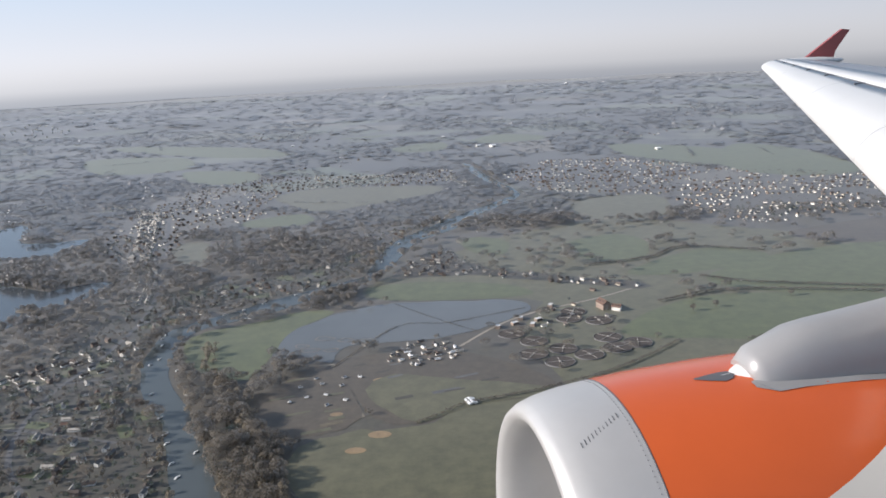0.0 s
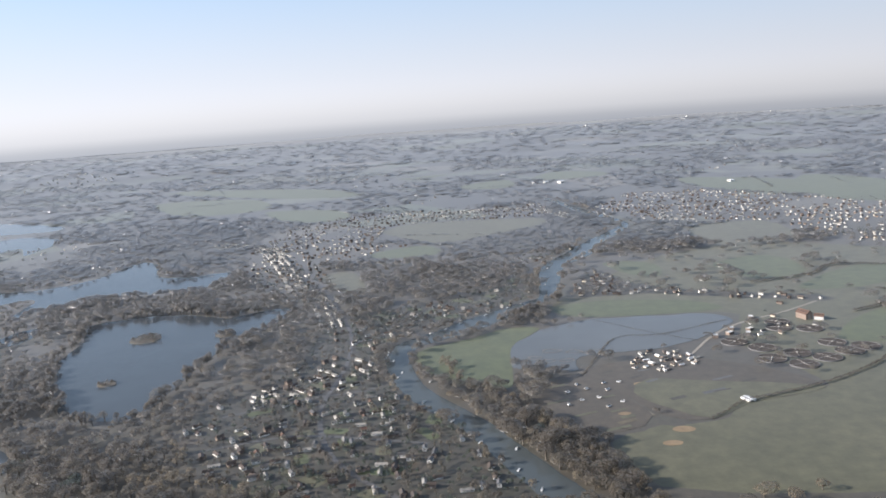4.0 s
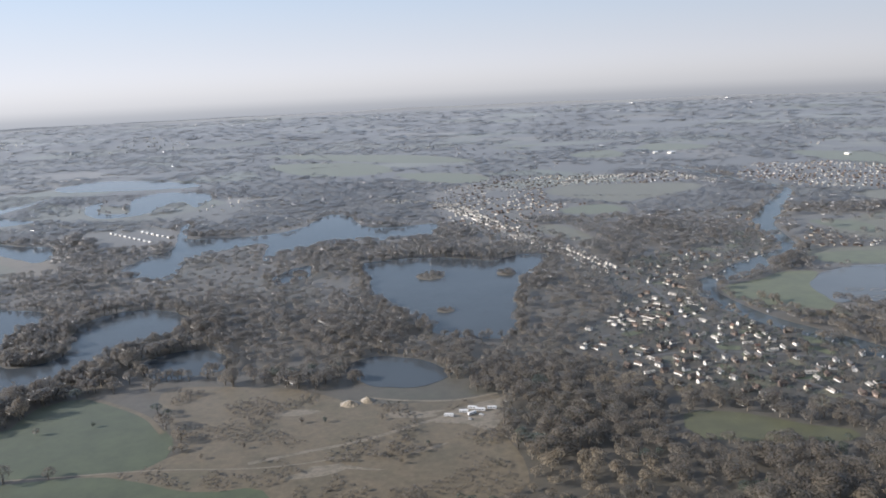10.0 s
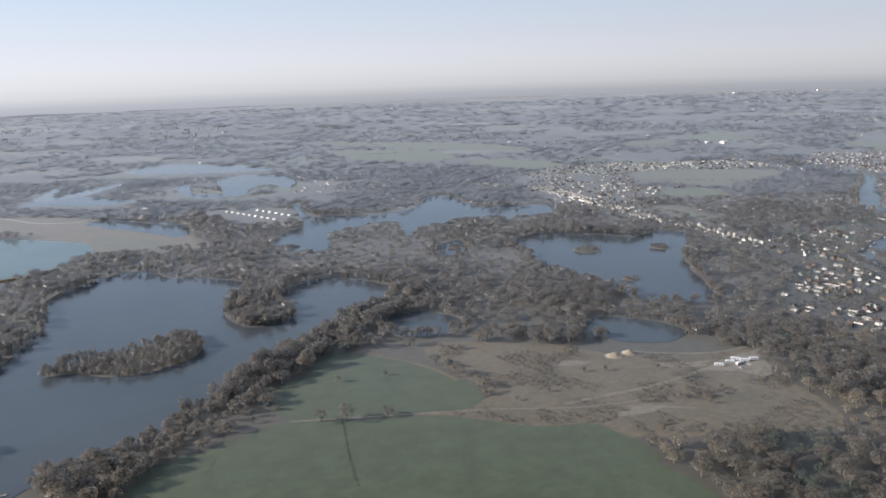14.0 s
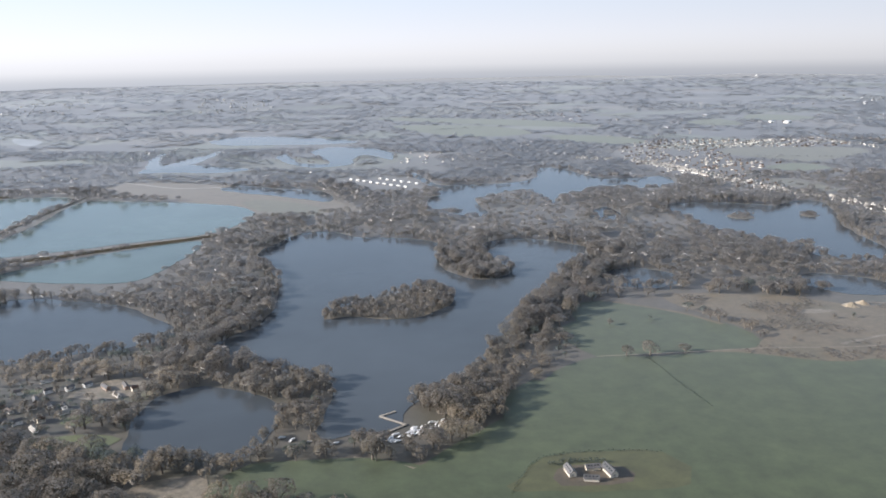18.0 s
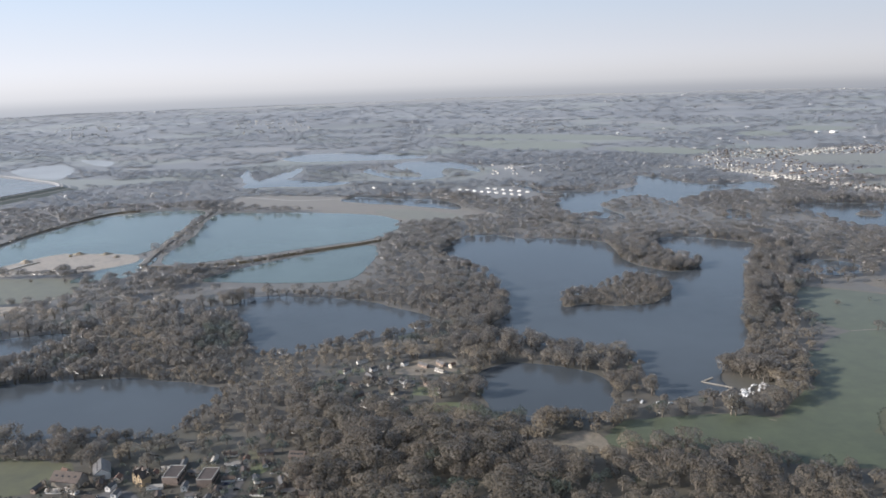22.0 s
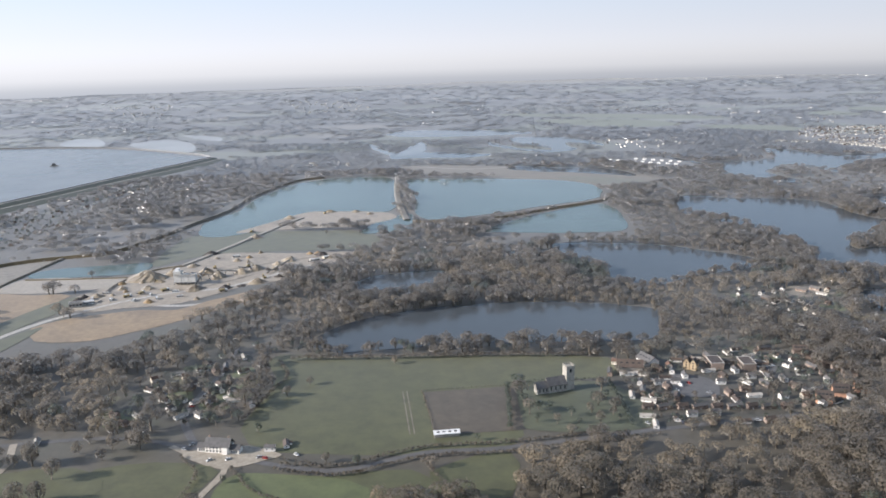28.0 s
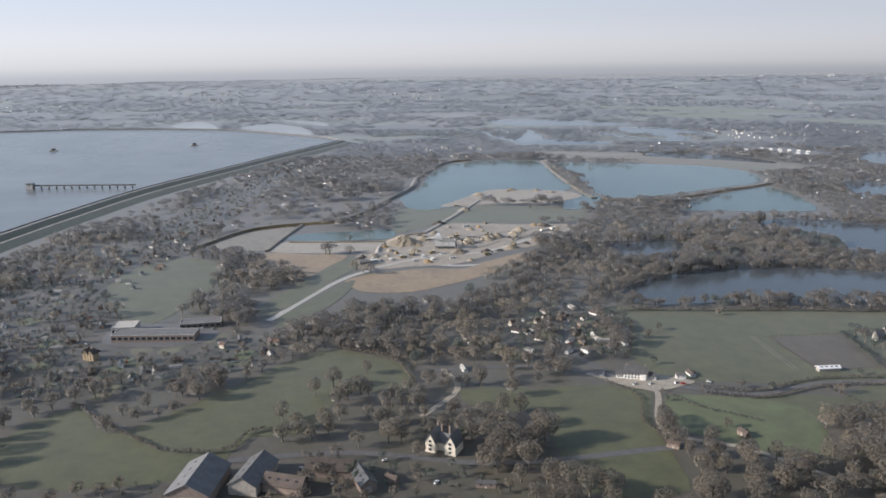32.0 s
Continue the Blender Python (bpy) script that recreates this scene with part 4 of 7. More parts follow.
def patch(pts, scale, seed):
    return np.array([noise.fractal((x * scale, y * scale, seed), 1.0, 2.0, 3) for x, y in pts])


def clear_view(p):
    """Without the trees that crowd the near shore of a far lake, where the banks are low and open."""
    ok = np.ones(len(p), bool)
    for k in ("L2", "L3", "L4", "L5", "L6", "f1", "f2", "f3", "f4", "Q1", "Q2", "Q3"):
        o = WATERS[k]
        for step in ((5, 10) if k in ("L2", "L4") else (8, 17, 27, 38, 50) if k[0] == "f" or k == "L3" else (7, 14, 21)):
            ok &= ~inside(p + (0, step), o)
    return p[ok]


def in_town(p):
    town = np.zeros(len(p), bool)
    for o in VILLAGES.values():
        town |= inside(p, o)
    return town


def wood_points(x0, x1, y0, y1, step, r, base=0.80):
    p = jittered(x0, x1, y0, y1, step, r)
    p = p[dry(p) & ~open_land(p)]
    p = p[~near_road(p, 1.8)]
    dens = np.clip(base + 1.1 * patch(p, 0.011, 3.3), 0.05, 1.0)
    west = (p[:, 0] < -560) & (p[:, 1] < 270)
    dens[west] = np.maximum(dens[west], 0.72)
    dens[in_town(p)] = 0.85
    east = (p[:, 0] > -70) & (p[:, 1] < 700)
    dens[east] *= 0.16
    return p[r.uniform(size=len(p)) < dens]


r1 = np.random.default_rng(11)
SITES += [(-1100, 172, 20), (-1132, 168, 20), (-1072, 186, 15), (-1162, 160, 22), (-1185, 175, 14), (-1150, 190, 20), (-1024, 57, 20), (-900, 92, 22), (-1102, 5, 9), (-1222, 122, 30), (-1242, 93, 9), (-1086, 275, 60), (-1165, -6, 20), (-850, 84, 9), (-335, 262, 15), (-625, 155, 18), (-1133, 245, 18), (-1088, 70, 10)]
SITES += [(x + 3, y - 8, 13) for x, y in ((-1178, 138), (-1170, 155), (-1162, 175), (-1152, 195), (-1142, 215), (-1120, 232))]
SITES += [(-690, 760, 24), (-672, 742, 26), (-655, 726, 28), (-638, 712, 28), (-622, 700, 26), (-648, 765, 26), (-625, 738, 26), (-660, 706, 20), (-640, 690, 18), (-915, 755, 18), (-930, 765, 18), (-895, 745, 18)]
SITES += [(x, 46, 9) for x in range(-1000, -922, 11)]
SITES += [(-562, 117, 12), (-655, 147, 6), (-665, 150, 6), (-646, 145, 6)]
SITES += [(x, y - 30, 46) for x, y in ((-1937, 2808), (-1830, 2860), (-1116, 2251), (-1060, 2180), (-990, 2057), (-1040, 2110), (-1387, 1910), (-1450, 2050), (64, 1331), (300, 1190), (-1500, 2250))]
bare = WATERS["pB"]
SITES += [(bare[:, 0].mean() + k, bare[:, 1].min() - 4, 15) for k in (-24, -8, 8, 24)]
near = wood_points(-1420, 320, -60, 330, 5.6, r1)
gardens = in_town(near)
green = gardens & (patch(near, 0.09, 2.7) > -0.05)
grove("garden_evergreens", near[green], 3.8, MID, M_EVER, "dark evergreen trees and hedges among village houses", 26)
grove("garden_trees", near[gardens & ~green], 4.6, NEAR, M_TWIG, "bare garden trees and shrubs among village houses", 16)
near = near[~gardens]
for key, step, keep, size in (("V1", 3.8, 0.42, 3.3), ("V1b", 4.2, 0.34, 3.3), ("V6", 4.5, 0.4, 4.0), ("V7", 4.5, 0.4, 3.8), ("V9", 3.6, 0.42, 3.4), ("V12", 4.5, 0.4, 4.2)):
    o = VILLAGES[key]
    q = jittered(*sum(zip(o.min(0), o.max(0)), ()), step, r1)
    q = q[inside(q, o) & dry(q) & ~near_road(q, 1.6) & ~open_land(q)]
    q = q[r1.uniform(size=len(q)) < keep]
    dark = r1.uniform(size=len(q)) < 0.45
    grove("garden_hedges", q[dark], size * 0.8, MID, M_EVER, "dark evergreen shrubs and hedges between village houses", 33)
    grove("garden_trees", q[~dark], size, MID, M_TWIG, "bare shrubs and fruit trees between village houses", 28)
for key, step, keep in (("V2", 10, 0.6), ("V3", 11, 0.5), ("V4", 6, 0.7), ("V4b", 6, 0.7)):
    o = VILLAGES[key]
    q = jittered(*sum(zip(o.min(0), o.max(0)), ()), step, r1)
    q = q[inside(q, o) & dry(q)]
    grove("town_trees", q[r1.uniform(size=len(q)) < keep], 4.2, FAR, M_TWIG, "bare trees and hedges between houses of a far town", 29, 1.5)
yard = np.array([(-920, 93), (-919, 86), (-920, 79), (-919, 71), (-918, 64), (-911, 62), (-904, 61), (-896, 60), (-889, 62), (-888, 70), (-889, 79), (-888, 88), (-912, 73), (-897, 69), (-905, 67), (-893, 75)], float)
grove("churchyard_trees", yard[::2] + 0.4, 7.0, NEAR, M_EVER, "dark yews and evergreens in a churchyard", 40)
grove("churchyard_trees", yard[1::2], 8.5, NEAR, M_TWIG, "bare trees in a churchyard", 41)
mid = wood_points(-1420, 520, 330, 740, 7.0, r1)
gardens = in_town(mid)
green = gardens & (patch(mid, 0.09, 2.7) > -0.05)
grove("garden_evergreens", mid[green], 4.0, MID, M_EVER, "dark evergreen trees among village houses", 27)
grove("garden_trees", mid[gardens & ~green], 4.8, MID, M_TWIG, "bare garden trees among village houses", 17)
mid = mid[~gardens]
park = (near[:, 0] < -985) & (near[:, 1] < 75)
q = near[park]
q = q[r1.uniform(size=len(q)) < 0.62]
grove("parkland_trees", q, 8.0, TALL, M_TWIG, "tall spreading bare trees round a manor house and paddocks", 30, 1.05)
near = near[~park]
pale = patch(near, 0.018, 8.8) > 0.22
ever = (~pale) & (patch(near, 0.03, 12.1) > 0.38)
grove("woodland", near[~pale & ~ever], 7.6, NEAR, M_TWIG, "bare grey-brown winter trees along lakes and lanes", 1, 1.5)
grove("willow_wood", near[pale], 6.2, NEAR, M_LIGHT_TWIG, "pale straw-brown bare willows near the lakes", 7, 1.6)
grove("evergreens", near[ever], 6.2, NEAR, M_EVER, "dark evergreen trees among bare woods", 8, 1.2)
grove("woodland", clear_view(mid), 6.6, MID, M_TWIG, "bare grey-brown winter woods round the lakes", 2, 1.8)


def shore_points(keys, step, out, r, keep=0.85):
    """Points along the shores, a little way back from the water."""
    res = []
    for k in keys:
        o = WATERS[k]
        d = np.roll(o, -1, 0) - o
        ln = np.linalg.norm(d, axis=1)
        area = 0.5 * np.sum(o[:, 0] * np.roll(o[:, 1], -1) - np.roll(o[:, 0], -1) * o[:, 1])
        nrm = np.stack([d[:, 1], -d[:, 0]], 1) / np.maximum(ln, 1e-6)[:, None] * (1 if area > 0 else -1)
        gaps = patch(o, 0.03, 2.2 + len(k))
        for i in range(len(o)):
            for s in range(max(1, int(ln[i] / step))):
                if r.uniform() < keep and gaps[i] > -0.5:
                    p = o[i] + d[i] * r.uniform()
                    res.append(np.concatenate([p + nrm[i] * r.uniform(-1.0, out), p + nrm[i] * 2.5]))
    res = np.array(res)
    for x, y, rad in SITES[-4:] + [(-625, 157, 18), (-655, 147, 6), (-665, 150, 6), (-646, 145, 6)]:
        res = res[(res[:, 0] - x) ** 2 + (res[:, 1] - y) ** 2 > rad * rad]
    return res[dry(res[:, 2:]), :2]


grove("shore_trees", shore_points(["L1", "pA", "pB", "pC", "pD", "L7", "L8", "L9", "L10"], 2.4, 6.0, r1, 0.95), 6.6, NEAR, M_TWIG, "bare brown trees and scrub along the lake shores", 4)
q = np.concatenate([shore_points(["L7"], 1.8, 13.0, r1, 1.0), shore_points(["L7"], 2.2, 24.0, r1, 1.0)])
q = q[~inside(q, FIELDS["F1"]) & ~inside(q, FIELDS["F2"])]
q = q[(q[:, 0] > -640) & (q[:, 1] < 420) & (q[:, 0] < -440)]
grove("shore_belt", q[~near_road(q, 1.5)], 8.6, NEAR, M_TWIG, "tall bare grey-brown trees in a belt between lake and field", 18, 1.15)
q = jittered(-470, -300, 195, 325, 2.6, r1)
q = q[inside(q, FIELDS["rough"]) & dry(q) & ~near_road(q, 1.0) & ~inside(q, FIELDS["cg"]) & ~inside(q, FIELDS["F2"]) & ~inside(q, FIELDS["F1"])]
q = q[patch(q, 0.045, 6.1) > 0.10]
grove("scrub", q, 2.0, FAR, M_TWIG, "low brown scrub and brambles on rough grassland", 19, 1.7)
grove("shore_trees", clear_view(shore_points(["L2", "L4", "L6", "Q3"], 4.0, 7.0, r1, 0.8)), 4.6, MID, M_TWIG, "bare brown trees and scrub along the far shores", 5)
grove("shore_trees", shore_points(["river"], 6.0, 5.0, r1, 0.4), 5.5, MID, M_LIGHT_TWIG, "pale bare willows along the river", 6)
isl = smooth([(-666, 283), (-663, 299), (-647, 312), (-630, 326), (-612, 338), (-599, 326), (-598, 305), (-614, 285), (-633, 281), (-651, 287)], 4.0, 1.0, 77)
q = jittered(-680, -590, 270, 340, 3.6, r1)
q = np.concatenate([q[inside(q, isl)], isl[::2]])
grove("island_trees", q, 5.6, NEAR, M_TWIG, "bare brown trees crowding a lake island", 9)
for x, y, rad in ((-350, 517, 10), (-294, 516, 7), (-340, 425, 5), (-452, 545, 5)):
    a = np.linspace(0, 6.2832, 13)[:-1]
    sheet("islet", smooth(np.stack([x + rad * 1.1 * np.cos(a), y + rad * np.sin(a)], 1), 2.0, 0.8, int(rad)), 0.2, M_ROUGH, "low scrubby islet in a lake", "island")
    q = np.array([(x + rad * math.sqrt(r1.uniform()) * math.cos(a), y + rad * 0.9 * math.sqrt(r1.uniform()) * math.sin(a)) for a in r1.uniform(0, 6.28, int(rad * 5))])
    grove("island_trees", q, 3.2, MID, M_TWIG, "bare scrub on a small lake islet", 10)
q = np.concatenate([curve([(-948, 690), (-951, 620), (-952, 554), (-951, 500), (-948, 442)], 2.0), curve([(-944, 432), (-886, 432), (-830, 463), (-776, 494)], 2.0), curve([(-1240, 302), (-1216, 344), (-1155, 369), (-1136, 412), (-1122, 455), (-1102, 515), (-1092, 585)], 4.0)])
q = q + r1.normal(0, 2.2, q.shape)
grove("bank_scrub", q[r1.uniform(size=len(q)) < 0.7], 1.7, FAR, M_TWIG, "low brown scrub along earth banks between gravel pits", 32, 1.5)
# tree belt on the river's inner bank and lone parkland trees
belt = curve([(-150, 425), (-142, 392), (-124, 362), (-108, 330), (-92, 298), (-78, 262), (-70, 240)], 2.2)
q = belt + r1.normal(0, 2.0, belt.shape) + (7, 1)
grove("river_belt", q[dry(q)], 6.2, NEAR, M_LIGHT_TWIG, "tall pale bare poplars along a river bend", 12)
q = curve([(-100, 500), (-80, 520), (-60, 548)], 3)
q = np.repeat(q, 3, 0) + r1.normal(0, 4.0, (len(q) * 3, 2))
grove("river_belt", q[dry(q)], 7.0, MID, M_TWIG, "bare trees along the river bank", 13)


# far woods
# far crowns: sky gloss raised to 0.62, painting on more distance haze
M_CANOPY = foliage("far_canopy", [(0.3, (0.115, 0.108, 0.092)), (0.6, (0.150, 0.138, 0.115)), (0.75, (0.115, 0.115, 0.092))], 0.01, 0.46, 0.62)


def wood_clumps(x0, x1, y0, y1, step, cut, r):
    p = jittered(x0, x1, y0, y1, step, r)
    p = p[dry(p) & ~open_land(p) & ~in_town(p)]
    n = np.array([noise.fractal((x * 0.006, y * 0.010, 4.4), 1.0, 2.0, 4) for x, y in p])
    return p[n > cut]


def hedgerows(x0, x1, y0, y1, count, r):
    """Lines of trees along the far field edges."""
    res = []
    for _ in range(count):
        x, y, a, n = r.uniform(x0, x1), r.uniform(y0, y1), r.choice([0.1, 1.5]) + r.normal(0, 0.25), r.integers(8, 26)
        for i in range(n):
            if r.uniform() < 0.85:
                res.append((x + i * 7 * math.cos(a) + r.normal(0, 1.5), y + i * 7 * math.sin(a) + r.normal(0, 1.5)))
    res = np.array(res)
    return res[dry(res) & ~in_town(res)]


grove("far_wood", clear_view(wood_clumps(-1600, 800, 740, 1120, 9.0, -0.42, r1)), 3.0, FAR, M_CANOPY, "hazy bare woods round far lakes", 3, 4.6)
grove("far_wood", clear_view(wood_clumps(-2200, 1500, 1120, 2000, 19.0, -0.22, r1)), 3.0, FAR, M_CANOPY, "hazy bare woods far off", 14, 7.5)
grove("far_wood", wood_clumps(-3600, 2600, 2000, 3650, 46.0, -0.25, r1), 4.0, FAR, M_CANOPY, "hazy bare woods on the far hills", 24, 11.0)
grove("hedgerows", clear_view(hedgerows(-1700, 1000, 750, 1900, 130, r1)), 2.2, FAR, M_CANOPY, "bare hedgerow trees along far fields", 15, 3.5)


# ---- houses ----
M_WHITE = plain("white_render", (0.78, 0.76, 0.72), 0.7, 0, 0.10, 0.6, 0.10)
M_CREAM = plain("cream_render", (0.60, 0.55, 0.46), 0.75, 0, 0.12, 0.6, 0.12)
M_BRICK = plain("red_brick", (0.25, 0.20, 0.17), 0.85, 0, 0.2, 0.8, 0.2)
M_YELLOW = plain("yellow_brick", (0.40, 0.31, 0.20), 0.85, 0, 0.15, 0.8, 0.1)
M_TILE = plain("brown_roof_tile", (0.098, 0.079, 0.069), 0.5, 0, 0.25, 0.8, 0.3)
M_RED = plain("red_roof_tile", (0.155, 0.100, 0.080), 0.9, 0, 0.25, 0.8, 0.25)
M_SLATE = plain("grey_roof_slate", (0.118, 0.118, 0.121), 0.42, 0, 0.25, 0.8, 0.3)
M_PALE = plain("pale_grey_roof", (0.36, 0.35, 0.33), 0.8, 0, 0.2, 0.8, 0.25)
M_FELT = plain("flat_roof_felt", (0.17, 0.17, 0.175), 0.8, 0, 0.2, 0.3)
M_SHEET = plain("white_sheet_roof", (0.80, 0.80, 0.80), 0.35, 0.0, 0.06, 0.4)
M_GLASS = plain("dark_window_glass", (0.035, 0.04, 0.045), 0.08, 0, 0.2, 1.0)
M_FRAME = plain("white_window_frame", (0.75, 0.75, 0.73), 0.5, 0, 0.05)
M_STONEW = plain("grey_flint_stone", (0.36, 0.34, 0.30), 0.9, 0, 0.3, 1.2)
M_DARKM = plain("dark_machine_paint", (0.10, 0.10, 0.10), 0.5, 0.2, 0.2)
M_ORANGE_MACHINE = plain("yellow_machine_paint", (0.36, 0.29, 0.15), 0.5, 0, 0.15)
M_CONCRETE = plain("pale_concrete", (0.46, 0.44, 0.41), 0.85, 0, 0.15, 0.5)
M_GRAVEL = plain("dark_filter_gravel", (0.085, 0.075, 0.070), 0.95, 0, 0.35, 1.5)
M_WOOD = plain("grey_weathered_timber", (0.34, 0.31, 0.27), 0.85, 0, 0.2, 1.0)
M_RUBBER = plain("black_rubber", (0.03, 0.03, 0.03), 0.9)
CAR_PAINTS = [plain(n + "_car_paint", c, 0.3, 0.1, 0.04) for n, c in (("white", (0.75, 0.75, 0.75)), ("silver", (0.42, 0.43, 0.45)), ("dark_blue", (0.05, 0.07, 0.14)), ("red", (0.38, 0.05, 0.04)), ("black", (0.04, 0.04, 0.045)))]


def box(bm, x0, x1, y0, y1, z0, z1):
    v = [bm.verts.new(c) for c in ((x0, y0, z0), (x1, y0, z0), (x1, y1, z0), (x0, y1, z0), (x0, y0, z1), (x1, y0, z1), (x1, y1, z1), (x0, y1, z1))]
    for f in ((3, 2, 1, 0), (4, 5, 6, 7), (0, 1, 5, 4), (1, 2, 6, 5), (2, 3, 7, 6), (3, 0, 4, 7)):
        bm.faces.new([v[i] for i in f])
    return bm


def boxes(*spans):
    bm = bmesh.new()
    for s in spans:
        box(bm, *s)
    return bm


def prism(bm, pts, y0, y1):
    """A closed outline in x-z, drawn out along y."""
    a = [bm.verts.new((x, y0, z)) for x, z in pts]
    b = [bm.verts.new((x, y1, z)) for x, z in pts]
    bm.faces.new(a)
    bm.faces.new(b[::-1])
    for i in range(len(pts)):
        j = (i + 1) % len(pts)
        bm.faces.new((a[j], a[i], b[i], b[j]))
    bmesh.ops.recalc_face_normals(bm, faces=bm.faces[:])
    return bm


def gable_body(w, d, h, ridge):
    """Walls with two gables; the ridge runs along y."""
    return prism(bmesh.new(), [(-w, 0), (w, 0), (w, h), (0, ridge), (-w, h)], -d, d)


def gable_roof(w, d, h, ridge, over=0.3, thick=0.16):
    k = over * (ridge - h) / w
    return prism(bmesh.new(), [(-w - over, h - k), (0, ridge), (w + over, h - k), (w + over, h - k + thick), (0, ridge + thick * 1.3), (-w - over, h - k + thick)], -d - over, d + over)


def house(name, w, d, h, ridge, wall_m, roof_m, label, wing=False, m=None):
    """A dwelling with its ridge along y: walls, roof, chimney, door, windows."""
    e = new(name)
    e.scale = (0.60,) * 3
    part("wall", gable_body(w, d, h, ridge), wall_m, e)
    part("roof", gable_roof(w, d, h, ridge), roof_m, e)
    part("chimney", boxes((-0.28, 0.28, d * 0.55, d * 0.55 + 0.5, ridge - 0.7, ridge + 0.65), (-0.2, -0.03, d * 0.55 + 0.1, d * 0.55 + 0.35, ridge + 0.65, ridge + 0.9), (0.03, 0.2, d * 0.55 + 0.1, d * 0.55 + 0.35, ridge + 0.65, ridge + 0.9)), M_BRICK, e)
    part("door", boxes((-w - 0.04, -w + 0.02, -0.22, 0.22, 0.0, 0.95)), M_FRAME, e)
    for sx in (-1, 1):
        for y in (-d * 0.55, d * 0.55):
            x0 = sx * w
            part("window", boxes((x0 - 0.03, x0 + 0.03, y - 0.42, y + 0.42, h * 0.52, h * 0.52 + 0.62)), M_GLASS, e)
    for sy in (-1, 1):
        part("window", boxes((-0.45, 0.45, sy * d - 0.03, sy * d + 0.03, h * 0.55, h * 0.55 + 0.62)), M_GLASS, e)
    if wing:
        k = part("rear_wing", gable_body(w * 0.6, w * 0.8, h * 0.8, ridge * 0.78), wall_m, e)
        k.matrix_basis = pose(w * 1.2, d * 0.3, 0, 0, 0, 90)
        k = part("wing_roof", gable_roof(w * 0.6, w * 0.8, h * 0.8, ridge * 0.78), roof_m, e)
        k.matrix_basis = pose(w * 1.2, d * 0.3, 0, 0, 0, 90)
    if m is not None:
        e.matrix_basis = m @ Matrix.Scale(0.60, 4)
    return tagged(e, label, "house")


KINDS = [
    ("house", 1.6, 2.9, 2.7, 3.7, M_WHITE, M_SLATE, "white rendered house under a grey slate roof", False),
    ("house", 1.6, 3.2, 2.6, 3.6, M_BRICK, M_TILE, "red brick house under a brown tiled roof", True),
    ("house", 1.5, 4.6, 2.4, 3.4, M_BRICK, M_SLATE, "long brick house under a grey roof", False),
    ("bungalow", 1.6, 3.8, 1.6, 2.5, M_WHITE, M_TILE, "low white bungalow under a brown tiled roof", True),
    ("house", 1.8, 2.2, 2.7, 3.9, M_CREAM, M_RED, "cream house under a red tiled roof", False),
    ("bungalow", 1.5, 4.4, 1.5, 2.4, M_WHITE, M_PALE, "low white bungalow under a pale grey roof", False),
]


def house_points(key, step, r, keep=0.8):
    o = VILLAGES[key]
    p = jittered(o[:, 0].min(), o[:, 0].max(), o[:, 1].min(), o[:, 1].max(), step, r)
    p = p[inside(p, o)]
    p = p[dry(p)]
    p = p[~near_road(p, 2.4)]
    return p[r.uniform(size=len(p)) < keep]


def street_points(key, along, across, turn, r, keep):
    """House plots in rows on both sides of bending streets."""
    o = VILLAGES[key]
    c, reach = o.mean(0), np.ptp(o, axis=0).max() * 0.75
    u, v = np.meshgrid(np.arange(-reach, reach, along), np.arange(-reach, reach, across))
    row = np.arange(u.size).reshape(u.shape) // u.shape[1]
    v = v + np.where(row % 2, -0.28, 0.0) * across
    p = np.stack([u.ravel(), v.ravel()], 1) + r.normal(0, 0.16, (u.size, 2)) * along
    bend = np.array([noise.noise((a * 0.007, b * 0.007, 5.3)) for a, b in p])
    p[:, 1] += 26 * bend
    k = radians(turn)
    p = p @ np.array(((math.cos(k), math.sin(k)), (-math.sin(k), math.cos(k)))) + c
    p = p[inside(p, o)]
    p = p[dry(p) & ~near_road(p, 2.0) & ~open_land(p)]
    quiet = patch(p, 0.012, 14.2) > -0.28
    return p[quiet & (r.uniform(size=len(p)) < keep)]


def heading(x, y, r):
    return math.degrees(noise.noise((x * 0.006, y * 0.006, 9.1))) * 1.2 + r.choice([0, 90]) + r.normal(0, 7)


r2 = np.random.default_rng(21)
spots = []
for key, step, keep in (("V7", 8.5, 0.8), ("V8", 9.0, 0.45), ("V6", 9.5, 0.62), ("V9", 5.6, 0.9), ("V11", 9, 0.55), ("V12", 9, 0.55)):
    spots += [(x, y) for x, y in house_points(key, step, r2, keep)]
v1 = np.concatenate([house_points("V1", 7.4, r2, 0.8), house_points("V1b", 8.5, r2, 0.6)])
v1 = v1[np.argsort(v1[:, 1])]
v1 = v1[patch(v1, 0.03, 6.6) > -0.16]
spots += [(x, y) for x, y in v1[:260]]
taken = [(-863, 86), (-841, 88), (-824, 102), (-835, 80), (-875, 114), (-860, 104), (-829, 108), (-813, 107), (-799, 98), (-792, 107), (-806, 92), (-816, 80), (-800, 78), (-871, 107), (-862, 112), (-847, 104)] + [(-876 + 6.1 * i, 70 - 0.8 * i) for i in range(9)]
protos = {}


def place_house(x, y, rz, kind):
    name, w, d, h, ridge, wm, rm, label, wing = KINDS[kind]
    if kind not in protos:
        protos[kind] = tagged(house(name, w, d, h, ridge, wm, rm, label, wing, pose(x, y, 0, 0, 0, rz)), group="village houses")
    else:
        copy_thing(protos[kind], pose(x, y, 0, 0, 0, rz))


